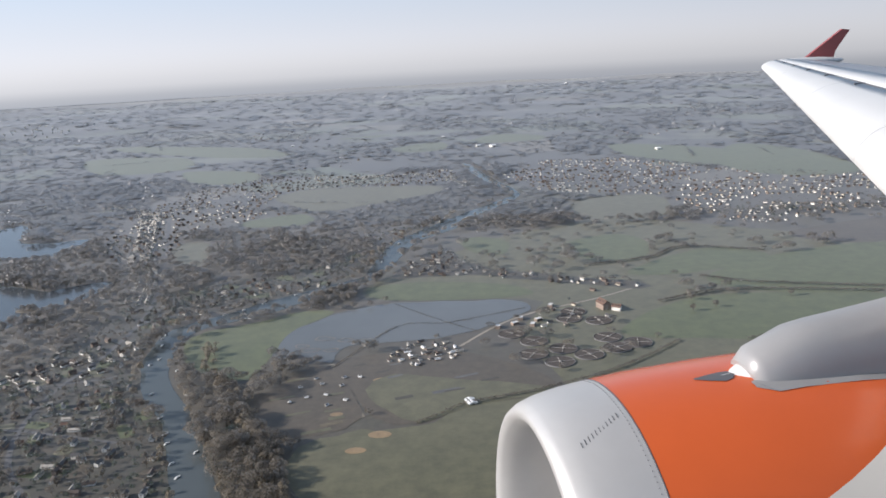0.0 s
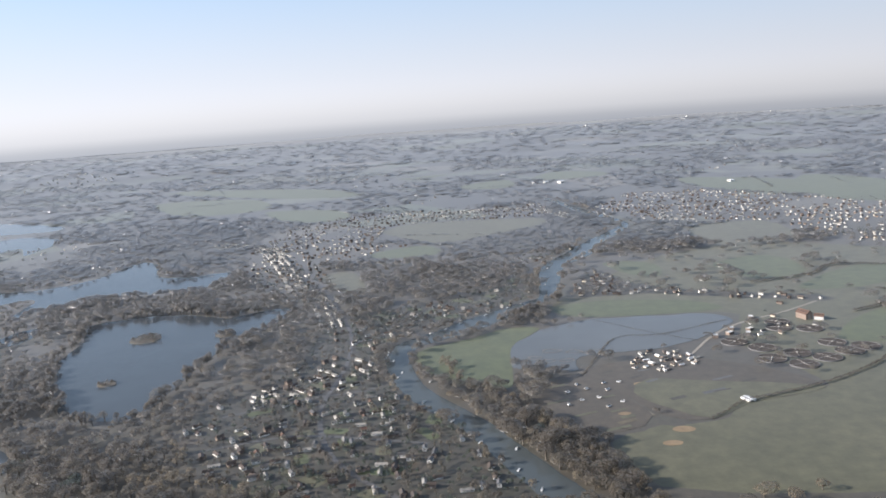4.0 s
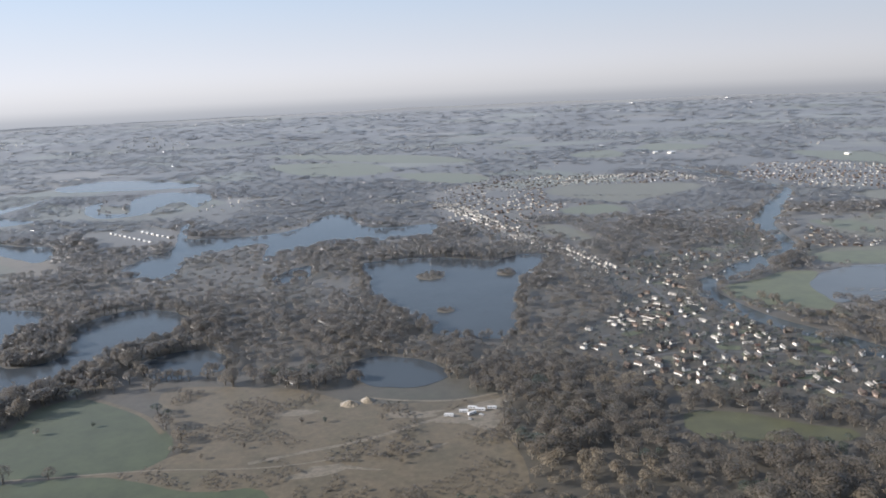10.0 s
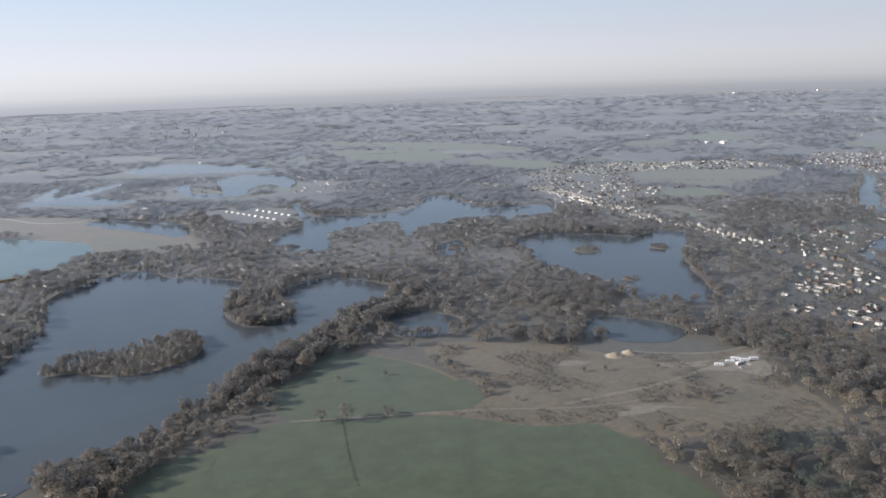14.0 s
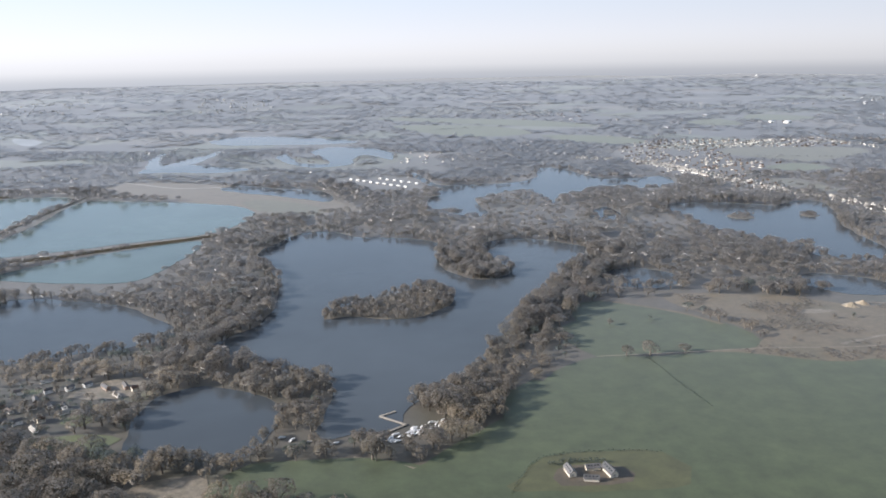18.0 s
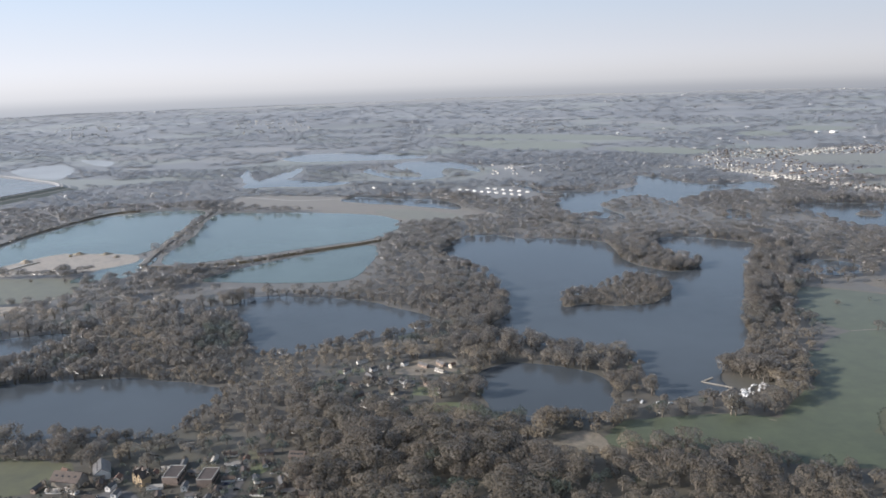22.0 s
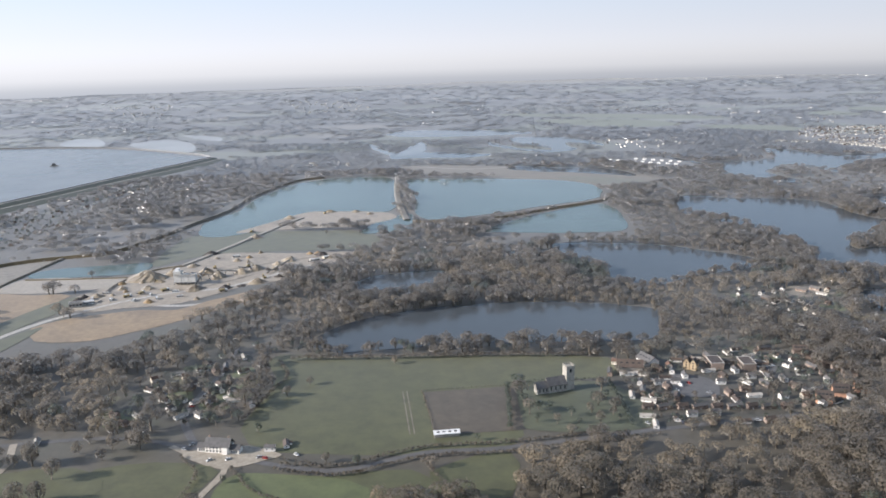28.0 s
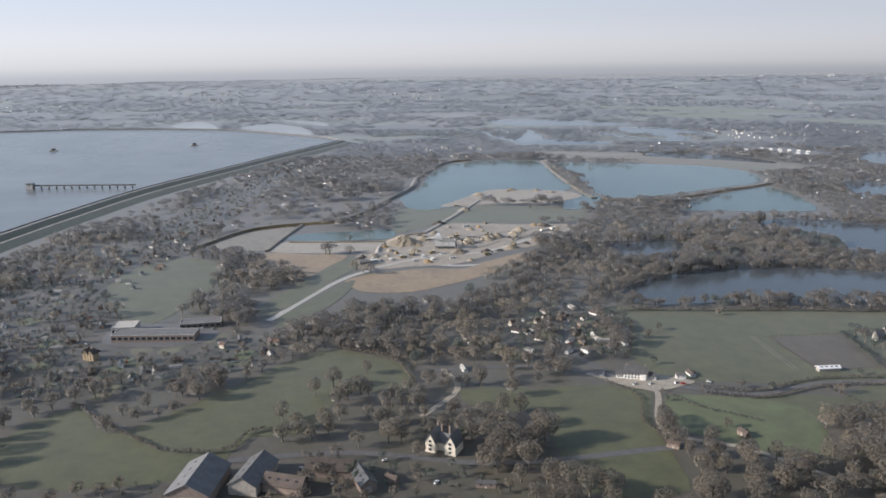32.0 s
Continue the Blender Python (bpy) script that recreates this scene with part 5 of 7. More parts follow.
for x, y in spots:
    if any((x - a) ** 2 + (y - b) ** 2 < 25 for a, b in taken) or any((x - a) ** 2 + (y - b) ** 2 < s * s for a, b, s in SITES):
        continue
    taken.append((x, y))
    place_house(x, y, heading(x, y, r2), int(r2.choice(6, p=[0.26, 0.14, 0.10, 0.18, 0.05, 0.27])))


def far_houses(name, pts, mats, label, seed, size=0.62):
    r = np.random.default_rng(seed)
    vs, fs, ms, base = [], [], [], 0
    for x, y in pts:
        w, d, h, ridge = r.uniform(1.4, 3.0) * size, r.uniform(1.1, 1.6) * size, r.uniform(1.5, 2.4) * size, r.uniform(2.7, 3.3) * size
        v = [(-w, -d, 0), (w, -d, 0), (w, d, 0), (-w, d, 0), (-w, -d, h), (w, -d, h), (w, d, h), (-w, d, h), (-w, 0, ridge), (w, 0, ridge)]
        e = 0.3
        k = e * (ridge - h) / d
        v += [(-w - e, -d - e, h - k), (w + e, -d - e, h - k), (w + e, 0, ridge + 0.1), (-w - e, 0, ridge + 0.1), (w + e, d + e, h - k), (-w - e, d + e, h - k)]
        f = [(0, 1, 5), (0, 5, 4), (1, 2, 6), (1, 6, 5), (2, 3, 7), (2, 7, 6), (3, 0, 4), (3, 4, 7), (4, 7, 8), (5, 9, 6), (10, 11, 12), (10, 12, 13), (12, 14, 15), (12, 15, 13)]
        v = np.array(v)
        a = radians(heading(x, y, r))
        c, s = math.cos(a), math.sin(a)
        vs.append(np.stack([v[:, 0] * c - v[:, 1] * s + x, v[:, 0] * s + v[:, 1] * c + y, v[:, 2] + land_z(x, y)], 1))
        fs.append(np.array(f) + base)
        ms.append(np.array([0] * 10 + [1] * 4))
        base += len(v)
    me = tri_mesh(name, np.concatenate(vs), np.concatenate(fs), mats, np.concatenate(ms), False)
    tagged(new(name, me), label, "houses", kind="stuff")


def town(pts, r, what):
    pick = r.uniform(size=len(pts))
    for lo, hi, mats, text in ((0, 0.32, [M_WHITE, M_SLATE], "white houses under grey roofs"), (0.32, 0.66, [M_BRICK, M_TILE], "brick houses under brown roofs"), (0.66, 0.86, [M_CREAM, M_TILE], "cream houses under brown roofs"), (0.86, 1.0, [M_WHITE, M_PALE], "sheds and houses under pale bright roofs")):
        k = (pick >= lo) & (pick < hi)
        if k.any():
            far_houses("far_houses", pts[k], mats, text + " " + what, int(lo * 100))


town(v1[260:], r2, "in a riverside village")
for key, turn, what in (("V2", 35, "in a far village"), ("V3", -28, "in a far town")):
    town(street_points(key, 6.4, 14.0, turn, r2, 0.72), r2, what)
def roadside(points, gap, r):
    """House plots along both sides of a road."""
    c = curve(points, gap)
    t = np.gradient(c, axis=0)
    t /= np.linalg.norm(t, axis=1)[:, None]
    o = np.stack([-t[:, 1], t[:, 0]], 1)
    p = np.concatenate([c + o * 4.2, c - o * 4.2, c + o * 9.5])
    return p[r.uniform(size=len(p)) < 0.8] + r.normal(0, 0.6, (1, 2))


for points in ([(-330, 861), (-315, 800), (-299, 746), (-281, 690), (-264, 633), (-240, 586), (-222, 515)], [(-405, 909), (-341, 850), (-305, 760)], [(-170, 1000), (-82, 1055), (-16, 1019), (17, 940)]):
    q = roadside(points, 6.5, r2)
    far_houses("far_houses", q[dry(q)], [M_WHITE, M_PALE], "white houses lining the long road of a far village", 77, 0.72)
for key, step, keep, what in (("V4", 8, 0.7, "along a riverside road"), ("V4b", 8, 0.7, "by the river"), ("V6b", 9, 0.42, "below a reservoir bank"), ("V13", 11, 0.5, "at a sewage works")):
    town(house_points(key, step, r2, keep), r2, what)
p = jittered(-2600, 1800, 1150, 2400, 26, r2)
p = p[np.array([noise.fractal((x * 0.004, y * 0.004, 17.7), 1.0, 2.0, 3) for x, y in p]) > 0.42]
p = p[dry(p)]
town(p[r2.uniform(size=len(p)) < 0.5], r2, "in the hazy distance")
for outline, step, size, what in (([(-647, 889), (-604, 1085), (-430, 1015), (-488, 862)], 17, 0.62, "among far woods"), ([(-1671, 2058), (-1462, 1944), (-1600, 2450), (-1880, 2600)], 32, 1.2, "of a far town in the haze"), ([(-1262, 2440), (-1024, 2429), (-983, 1814), (-1175, 1926)], 30, 1.1, "of a far town in the haze"), ([(-1110, 830), (-1074, 795), (-985, 815), (-1010, 850)], 13, 0.8, "behind a quarry")):
    o = np.array(outline, float)
    q = jittered(*sum(zip(o.min(0), o.max(0)), ()), step, r2)
    q = q[inside(q, o) & dry(q)]
    q = q[(patch(q, 0.02, 8.8) > -0.05) & (r2.uniform(size=len(q)) < 0.75)]
    far_houses("far_houses", q, [M_WHITE, M_PALE], "pale sheds and houses " + what, 78, size)


# ---- garden lawns ----
rl = np.random.default_rng(17)
for key, count in (("V6", 26), ("V7", 10), ("V8", 10), ("V9", 6), ("V1", 46), ("V1b", 24), ("V6b", 26), ("V11", 3), ("V12", 4)):
    o = VILLAGES[key]
    q = rl.uniform(o.min(0), o.max(0), (count * 4, 2))
    q = q[inside(q, o) & dry(q) & ~near_road(q, 4)][:count]
    for i, (x, y) in enumerate(q):
        w, d, a = rl.uniform(3, 7), rl.uniform(2, 4.5), rl.uniform(0, 3)
        pts = [(x + u * w * math.cos(a) - v * d * math.sin(a), y + u * w * math.sin(a) + v * d * math.cos(a)) for u, v in ((-1, -1), (0, -1.05), (1, -1), (1, 1), (0, 1.05), (-1, 1))]
        sheet("garden_lawn", smooth(pts, 2.0, 0.4, i), 0.02 + 0.0013 * i, (M_FIELD, M_DULL, M_SOIL)[i % 3], ("green", "dull green", "bare brown")[i % 3] + " garden plot behind village houses", "garden")


rw = np.random.default_rng(31)
for i in range(10):
    x, y = rw.uniform(-425, -318), rw.uniform(215, 300)
    p = np.array([(x, y)])
    if not inside(p, FIELDS["rough"])[0] or not dry(p)[0]:
        continue
    w, d, a = rw.uniform(5, 15), rw.uniform(1.2, 3.5), rw.normal(0.3, 0.35)
    pts = [(x + w * u * math.cos(a) - d * v * math.sin(a), y + w * u * math.sin(a) + d * v * math.cos(a)) for u, v in ((-1, 0), (-0.5, -0.8), (0.3, -1), (1, -0.1), (0.4, 0.7), (-0.4, 1))]
    sheet("worn_patch", smooth(pts, 1.5, 1.0, i), 0.045 + 0.0012 * i, M_WORN, "worn sandy patch in rough grassland", "bare ground")


# ---- hedges, lone trees ----
def hedge(points, height, width, label, material=None, seed=1):
    c = curve(points, 1.6)
    r = np.random.default_rng(seed)
    vs, fs, base = [], [], 0
    for i, (x, y) in enumerate(c):
        tv, tf, tm = MID[r.integers(len(MID))]
        keep = tm == 0
        k = height * r.uniform(0.8, 1.2) / 2.2
        v = tv * (width * 0.75, width * 0.75, k) + (x + r.normal(0, 0.2), y + r.normal(0, 0.2), -0.25 * k)
        v[:, 2] = np.maximum(v[:, 2], 0)
        vs.append(v)
        fs.append(tf[keep] + base)
        base += len(v)
    me = tri_mesh("hedge", np.concatenate(vs), np.concatenate(fs), [material or M_TWIG])
    tagged(new("hedge", me), label, "hedge")


HEDGES = [
    ([(-1006, 49), (-985, 42), (-959, 50), (-931, 50), (-900, 53)], 1.3, 1.0, "dark brown hedge along a village road", None),
    ([(-1006, 42), (-985, 35.5), (-959, 43.5), (-931, 43.5), (-880, 49.5)], 1.5, 1.2, "dark brown hedge along a village road", None),
    ([(-588, 108), (-584, 117), (-575, 129), (-552, 132), (-534, 130)], 0.8, 0.6, "low dark hedge round a farm paddock", M_EVER),
    ([(-574, 124), (-565, 125), (-556, 124.5)], 1.8, 1.3, "dark bushes behind a farm yard", M_EVER),
    ([(-923, 97), (-925, 80), (-928, 60)], 2.6, 1.6, "tall dark hedge beside a churchyard", M_EVER),
    ([(-883, 96), (-884, 75), (-886, 56)], 2.2, 1.4, "dark hedge between churchyard and gardens", M_EVER),
    ([(-923, 99), (-905, 100), (-885, 98)], 1.4, 1.0, "low dark hedge behind a church", M_EVER),
    ([(-956, 97), (-955, 80), (-954, 60)], 0.9, 0.7, "low pale hedge along a brown plot", M_LIGHT_TWIG),
    ([(-956, 97), (-940, 98), (-924, 98)], 0.8, 0.6, "low hedge along a brown plot", None),
    ([(-1004, 44.5), (-985, 41.5), (-960, 50), (-931, 50.5), (-900, 53)], 1.6, 1.1, "bare roadside hedge along a pasture", None),
    ([(-1003, 40), (-984, 36), (-959, 44), (-931, 44)], 1.4, 1.0, "bare roadside hedge along paddocks", None),
    ([(-960, 43), (-955, 30), (-950, 15)], 1.6, 1.2, "bare hedge between two paddocks", None),
    ([(-1020, 44), (-1010, 28), (-996, 18)], 1.5, 1.1, "bare hedge beside a narrow lane", None),
    ([(-1038, 54), (-1030, 40), (-1034, 20), (-1030, 6)], 1.6, 1.1, "bare hedge beside a narrow lane", None),
    ([(-1015, 137), (-1010, 120), (-1014, 105), (-1022, 80)], 1.8, 1.3, "bare hedge behind village gardens", None),
    ([(-1009, 139), (-966, 134), (-929, 131), (-878, 124)], 2.4, 2.0, "bare hedge between pasture and lake", None),
    ([(-514, 219), (-510, 195), (-504, 165)], 0.5, 0.7, "dark ditch-side hedge dividing a crop field", M_EVER),
    ([(-1232, 50), (-1212, 30), (-1190, 12), (-1170, 10), (-1164, 22), (-1143, 26)], 2.0, 1.5, "bare hedge along a parkland field", None),
    ([(-1140, 98), (-1118, 84), (-1110, 60)], 2.2, 1.8, "bare hedge along a parkland field", None),
    ([(-68, 386), (-38, 446), (-8, 449), (38, 470)], 0.9, 1.0, "brown scrubby hedge through flood water", None),
    ([(-43, 491), (-20, 462), (0, 440), (8, 432)], 0.7, 0.8, "brown hedge crossing a flooded meadow", None),
    ([(3, 336), (44, 351), (80, 372), (114, 402)], 1.8, 1.6, "brown hedge along a wide meadow", None),
    ([(150, 400), (190, 410), (240, 430)], 2.0, 1.8, "brown hedge between pastures", None),
    ([(120, 470), (170, 486), (255, 470)], 2.2, 2.0, "brown hedge between pastures", None),
    ([(160, 520), (190, 500), (262, 478)], 2.2, 2.0, "brown hedge between pastures", None),
    ([(90, 560), (140, 575), (170, 600), (225, 580)], 2.2, 2.2, "brown hedge round a pasture", None),
    ([(-22, 318), (0, 336)], 1.4, 1.2, "brown hedge along a farm track", None),
]
for i, (pts, h, w, text, mat) in enumerate(HEDGES):
    hedge(pts, h, w, text, mat, i)


def lone_tree(seed, crown_m, name, label):
    """A bare tree: tapered trunk, limbs, and a crown of many small twig tufts."""
    r = np.random.default_rng(seed)
    v, f, m = crown_template(r, 12, 2, 260, 0.12, True)
    e = new(name)
    for pn, k, mat in (("crown", 0, crown_m), ("trunk", 1, M_TRUNK)):
        ff = f[m == k]
        used = np.unique(ff)
        remap = np.zeros(len(v), int)
        remap[used] = np.arange(len(used))
        ob = new(pn, tri_mesh(pn, v[used], remap[ff], [mat]))
        ob.parent = e
    return tagged(e, label, "tree", "lone trees")


TREE_KINDS = [lone_tree(1, M_TWIG, "bare_tree", "bare grey-brown winter tree standing alone"), lone_tree(2, M_TWIG, "bare_tree", "spreading bare brown winter tree"),
              lone_tree(3, M_LIGHT_TWIG, "willow_tree", "pale straw-brown bare willow"), lone_tree(4, M_EVER, "evergreen_tree", "dark green evergreen tree")]
SPOTS = [(-1140, 58, 9, 0), (-1134, 46, 9, 1), (-1146, 50, 8, 1), (-1155, 30, 8, 1), (-1150, 24, 7, 0), (-1128, 70, 6, 1),
         (-966, 128, 4, 2), (-1000, 110, 4, 0), (-1008, 100, 5, 0), (-645, 150, 6, 2), (-655, 145, 5, 1), (-634, 146, 5, 0), (-980, 42, 4, 3), (-1015, 70, 4, 3), (-990, 45, 4, 0),
         (-940, 54, 3, 3), (-1021, 36, 3, 3), (-1008, 14, 4, 0), (-1095, 12, 6, 3), (-1110, 2, 6, 0), (-1090, -2, 6, 1), (-1115, 12, 7, 1), (-893, 80, 4, 3), (-915, 75, 4, 3), (-890, 66, 4, 0),
         (-1100, 88, 7, 0), (-1110, 95, 8, 1), (-1090, 90, 7, 3), (-1075, 95, 7, 1), (-1085, 55, 9, 1), (-1075, 45, 8, 0), (-1080, 30, 8, 1), (-1070, 20, 7, 0), (-1073, 8, 7, 1),
         (-520, 262, 4, 0), (-498, 268, 3, 3), (-440, 232, 2.5, 0), (-425, 240, 2.5, 1), (-395, 262, 3, 3), (-370, 262, 2.5, 0), (-360, 220, 3, 0), (-350, 235, 2.5, 3), (-405, 262, 3, 1),
         (140, 470, 6, 0), (150, 455, 5, 1), (135, 450, 5, 0), (200, 470, 5, 1), (60, 520, 6, 0), (20, 480, 4, 3), (-30, 470, 4, 0), (-960, 455, 5, 0), (-1010, 400, 4, 0), (-985, 395, 4, 1), (-1060, 395, 4, 0)]
rs = np.random.default_rng(5)
first = set()
for x, y, h, k in SPOTS + [(x, y, h, int(rs.integers(0, 4))) for x, y, h in zip(rs.uniform(-1300, -790, 130), rs.uniform(45, 160, 130), rs.uniform(3.0, 6.0, 130))]:
    p = np.array([(x, y)])
    if not dry(p)[0] or near_road(p, 1.5)[0] or any((x - a) ** 2 + (y - b) ** 2 < 14 for a, b in taken):
        continue
    if (x, y, h, k) not in SPOTS and (open_land(p)[0] or not in_town(p)[0]):
        continue
    m = pose(x, y, 0, 0, 0, rs.uniform(0, 360)) @ Matrix.Scale(h / 2.5, 4)
    if k not in first:
        first.add(k)
        TREE_KINDS[k].matrix_basis = m
    else:
        o = copy_thing(TREE_KINDS[k], pose(0, 0, 0))
        o.matrix_basis = m
for k in range(4):
    if k not in first:
        TREE_KINDS[k].matrix_basis = pose(-1120, 20 + 5 * k, 0) @ Matrix.Scale(2.2, 4)


# ---- cars, boats, caravans ----
def car(paint, m, label, group, van=False):
    """Built about 2 m long, at the place's scale."""
    e = new("van" if van else "car")
    h = 0.85 if van else 0.40
    bm = prism(bmesh.new(), [(-1.0, 0.12), (1.0, 0.12), (1.02, 0.36), (0.95, 0.42), (-0.95, 0.45), (-1.02, 0.32)], -0.4, 0.4)
    part("body", bm, paint, e)
    cab = [(-0.9, 0.44), (0.75, 0.42), (0.6, h + 0.1), (-0.88, h + 0.12)] if van else [(-0.85, 0.44), (0.45, 0.42), (0.15, 0.68), (-0.6, 0.70)]
    part("cabin", prism(bmesh.new(), cab, -0.36, 0.36), paint if van else M_GLASS, e)
    if not van:
        part("roof", boxes((-0.6, 0.14, -0.33, 0.33, 0.695, 0.725)), paint, e)
    for x in (-0.62, 0.62):
        for y in (-0.4, 0.4):
            bm = bmesh.new()
            bmesh.ops.create_cone(bm, cap_ends=True, segments=10, radius1=0.15, radius2=0.15, depth=0.1, matrix=pose(x, y, 0.15, 90))
            part("wheel", bm, M_RUBBER, e)
    e.matrix_basis = m
    return tagged(e, label, "van" if van else "car", group)


CAR_LABELS = ["white parked car", "silver parked car", "dark blue parked car", "red parked car", "black parked car"]
car_protos = {}


def put_car(x, y, rz, k, z=0.1):
    if k not in car_protos:
        car_protos[k] = car(CAR_PAINTS[k % 5], pose(x, y, z, 0, 0, rz), "white delivery van parked on a yard" if k == 5 else CAR_LABELS[k] + " beside village houses", "parked cars", k == 5)
    else:
        copy_thing(car_protos[k], pose(x, y, z, 0, 0, rz))


rc = np.random.default_rng(8)
for x, y in [(-857, 88), (-853, 90), (-860, 84), (-849, 80), (-846, 76), (-838, 92), (-866, 95), (-880, 58), (-868, 57), (-856, 56), (-842, 55), (-830, 54), (-815, 58), (-1038, 60), (-1036, 63), (-1028, 51), (-1022, 51), (-1012, 51),
             (-1010, 50), (-1000, 51), (-1043, 95), (-1040, 105), (-1041, 112), (-1037, 125), (-1236, 128), (-1232, 128), (-1228, 129), (-1216, 130), (-1210, 131), (-1205, 130), (-1200, 128), (-1145, -3), (-1142, -8), (-1135, -12), (-1128, -9), (-1150, -12),
             (-1120, 0), (-1105, -14), (-1250, 112), (-1262, 100), (-1270, 120), (-1226, 90), (-1180, 100), (-1130, 240), (-1125, 246), (-1120, 250), (-1108, 258), (-1016, 316), (-1008, 318), (-1012, 322), (-332, 258), (-327, 262)]:
    put_car(x, y, rc.uniform(0, 360), int(rc.choice(6, p=[0.34, 0.24, 0.12, 0.1, 0.1, 0.1])))


def boat(m, label, cabin=True):
    e = new("boat")
    bm = bmesh.new()
    rows = []
    for x, w, z in ((-1.5, 0.36, 0.28), (-0.6, 0.45, 0.28), (0.5, 0.42, 0.30), (1.2, 0.24, 0.34), (1.6, 0.02, 0.40)):
        rows.append([bm.verts.new(c) for c in ((x, -w, z), (x, -w * 0.7, 0.0), (x, w * 0.7, 0.0), (x, w, z))])
    for a, b in zip(rows, rows[1:]):
        for i in range(4):
            bm.faces.new((a[i], b[i], b[(i + 1) % 4], a[(i + 1) % 4]))
    bm.faces.new(rows[0])
    bm.faces.new(rows[-1][::-1])
    bmesh.ops.recalc_face_normals(bm, faces=bm.faces[:])
    part("hull", bm, CAR_PAINTS[0], e)
    if cabin:
        part("cabin", prism(bmesh.new(), [(-0.9, 0.26), (0.6, 0.28), (0.35, 0.6), (-0.85, 0.62)], -0.3, 0.3), CAR_PAINTS[0], e)
        part("window", boxes((-0.7, 0.25, -0.315, 0.315, 0.42, 0.54)), M_GLASS, e)
    e.matrix_basis = m
    return tagged(e, label, "boat", "moored boats")


b0 = boat(pose(-620, 150, 0.2, 0, 0, 30), "white cabin boat moored or laid up by a lake")
b1 = boat(pose(-172, 432, 0.2, 0, 0, 80), "white river cruiser moored along the bank")
rb = np.random.default_rng(4)
for i in range(26):
    k = rb.uniform()
    copy_thing(b0, pose(-630 + 22 * k + 1.5 * (i % 2), 144 + 15 * k + 2.2 * (i % 3) - 2 + rb.normal(0, 0.4), 0.15, 0, 0, 38 + rb.normal(0, 14)))
for x, y, rz in ((-667, 150, 20), (-663, 148, 60), (-657, 146, 30), (-652, 145, 10), (-647, 144, 40)):
    copy_thing(b0, pose(x, y, 0.2, 0, 0, rz))
for x, y, rz in ((-168, 402, 70), (-166, 410, 72), (-153, 362, 60), (-147, 347, 62), (-139, 335, 62), (-131, 318, 62), (-127, 309, 62), (-119, 291, 62), (-113, 280, 62), (-106, 262, 60), (-150, 484, 40), (-140, 492, 40), (-130, 504, 40), (-112, 521, 40), (-95, 536, 35), (-84, 545, 30), (-176, 450, 85), (-176, 444, 85), (-60, 600, 85), (-50, 660, 70), (-112, 300, 62), (-150, 392, 70)):
    copy_thing(b1, pose(x, y, 0.15, 0, 0, rz + rb.normal(0, 6)))


def pontoon(points, label):
    e = new("pontoon")
    p = np.array(points, float)
    for a, b in zip(p, p[1:]):
        n = int(np.linalg.norm(b - a) / 1.5) + 1
        rz = math.degrees(math.atan2(*(b - a)[::-1]))
        for i in range(n):
            k = part("deck_section", boxes((-0.7, 0.7, -0.45, 0.45, 0.12, 0.38)), M_WOOD, e)
            c = a + (b - a) * (i + 0.5) / n
            k.matrix_basis = pose(c[0], c[1], 0.1, 0, 0, rz)
    return tagged(e, label, "pontoon")


pontoon([(-626, 169), (-632, 165), (-622, 157)], "pale timber pontoon bent out into a lake")
pontoon([(-632, 149), (-627, 153), (-622, 157)], "pale timber pontoon along a boat park")


def caravan(m, label, group):
    e = new("caravan")
    part("body", prism(bmesh.new(), [(-2.0, 0.3), (2.0, 0.3), (2.1, 0.8), (1.95, 1.35), (-1.95, 1.35), (-2.1, 0.8)], -0.6, 0.6), CAR_PAINTS[0], e)
    part("roof", boxes((-1.85, 1.85, -0.55, 0.55, 1.35, 1.42)), M_SHEET, e)
    part("chassis", boxes((-1.8, 2.5, -0.3, 0.3, 0.2, 0.3)), M_DARKM, e)
    for x in (-1.4, -0.3, 0.9):
        part("window", boxes((x - 0.3, x + 0.3, -0.63, 0.63, 0.75, 1.1)), M_GLASS, e)
    for y in (-0.6, 0.6):
        bm = bmesh.new()
        bmesh.ops.create_cone(bm, cap_ends=True, segments=10, radius1=0.2, radius2=0.2, depth=0.1, matrix=pose(0, y, 0.2, 90))
        part("wheel", bm, M_RUBBER, e)
    e.matrix_basis = m
    return tagged(e, label, "caravan", group)


c0 = caravan(pose(-341, 262, 0.08, 0, 0, -12), "long white caravan parked on worn ground", "parked caravans")
for x, y, rz in ((-334.5, 265.5, -8), (-331, 263, 35), (-327, 266.5, -10), (-322, 268, -5), (-330.5, 269, -15)):
    copy_thing(c0, pose(x, y, 0.08, 0, 0, rz))


def park_home(m):
    e = new("park_home")
    part("wall", boxes((-3.0, 3.0, -1.4, 1.4, 0.0, 1.3)), M_WHITE, e)
    part("roof", gable_roof(1.4, 3.0, 1.3, 1.9), M_SHEET, e).matrix_basis = pose(0, 0, 0, 0, 0, 90)
    for x in (-2, 0, 2):
        part("window", boxes((x - 0.4, x + 0.4, -1.43, 1.43, 0.55, 1.0)), M_GLASS, e)
    e.matrix_basis = m @ Matrix.Scale(0.7, 4)
    return tagged(e, "white flat-sided park home in a long row", "park home", "park homes")


ph = None
for ax, ay, bx, by, count in ((-690, 772, -622, 706, 9), (-658, 774, -610, 726, 6)):
    for i in range(count):
        k = (i + 0.5) / count
        m = pose(ax + (bx - ax) * k, ay + (by - ay) * k, 0, 0, 0, -44)
        if ph is None:
            ph = park_home(m)
        else:
            copy_thing(ph, m)


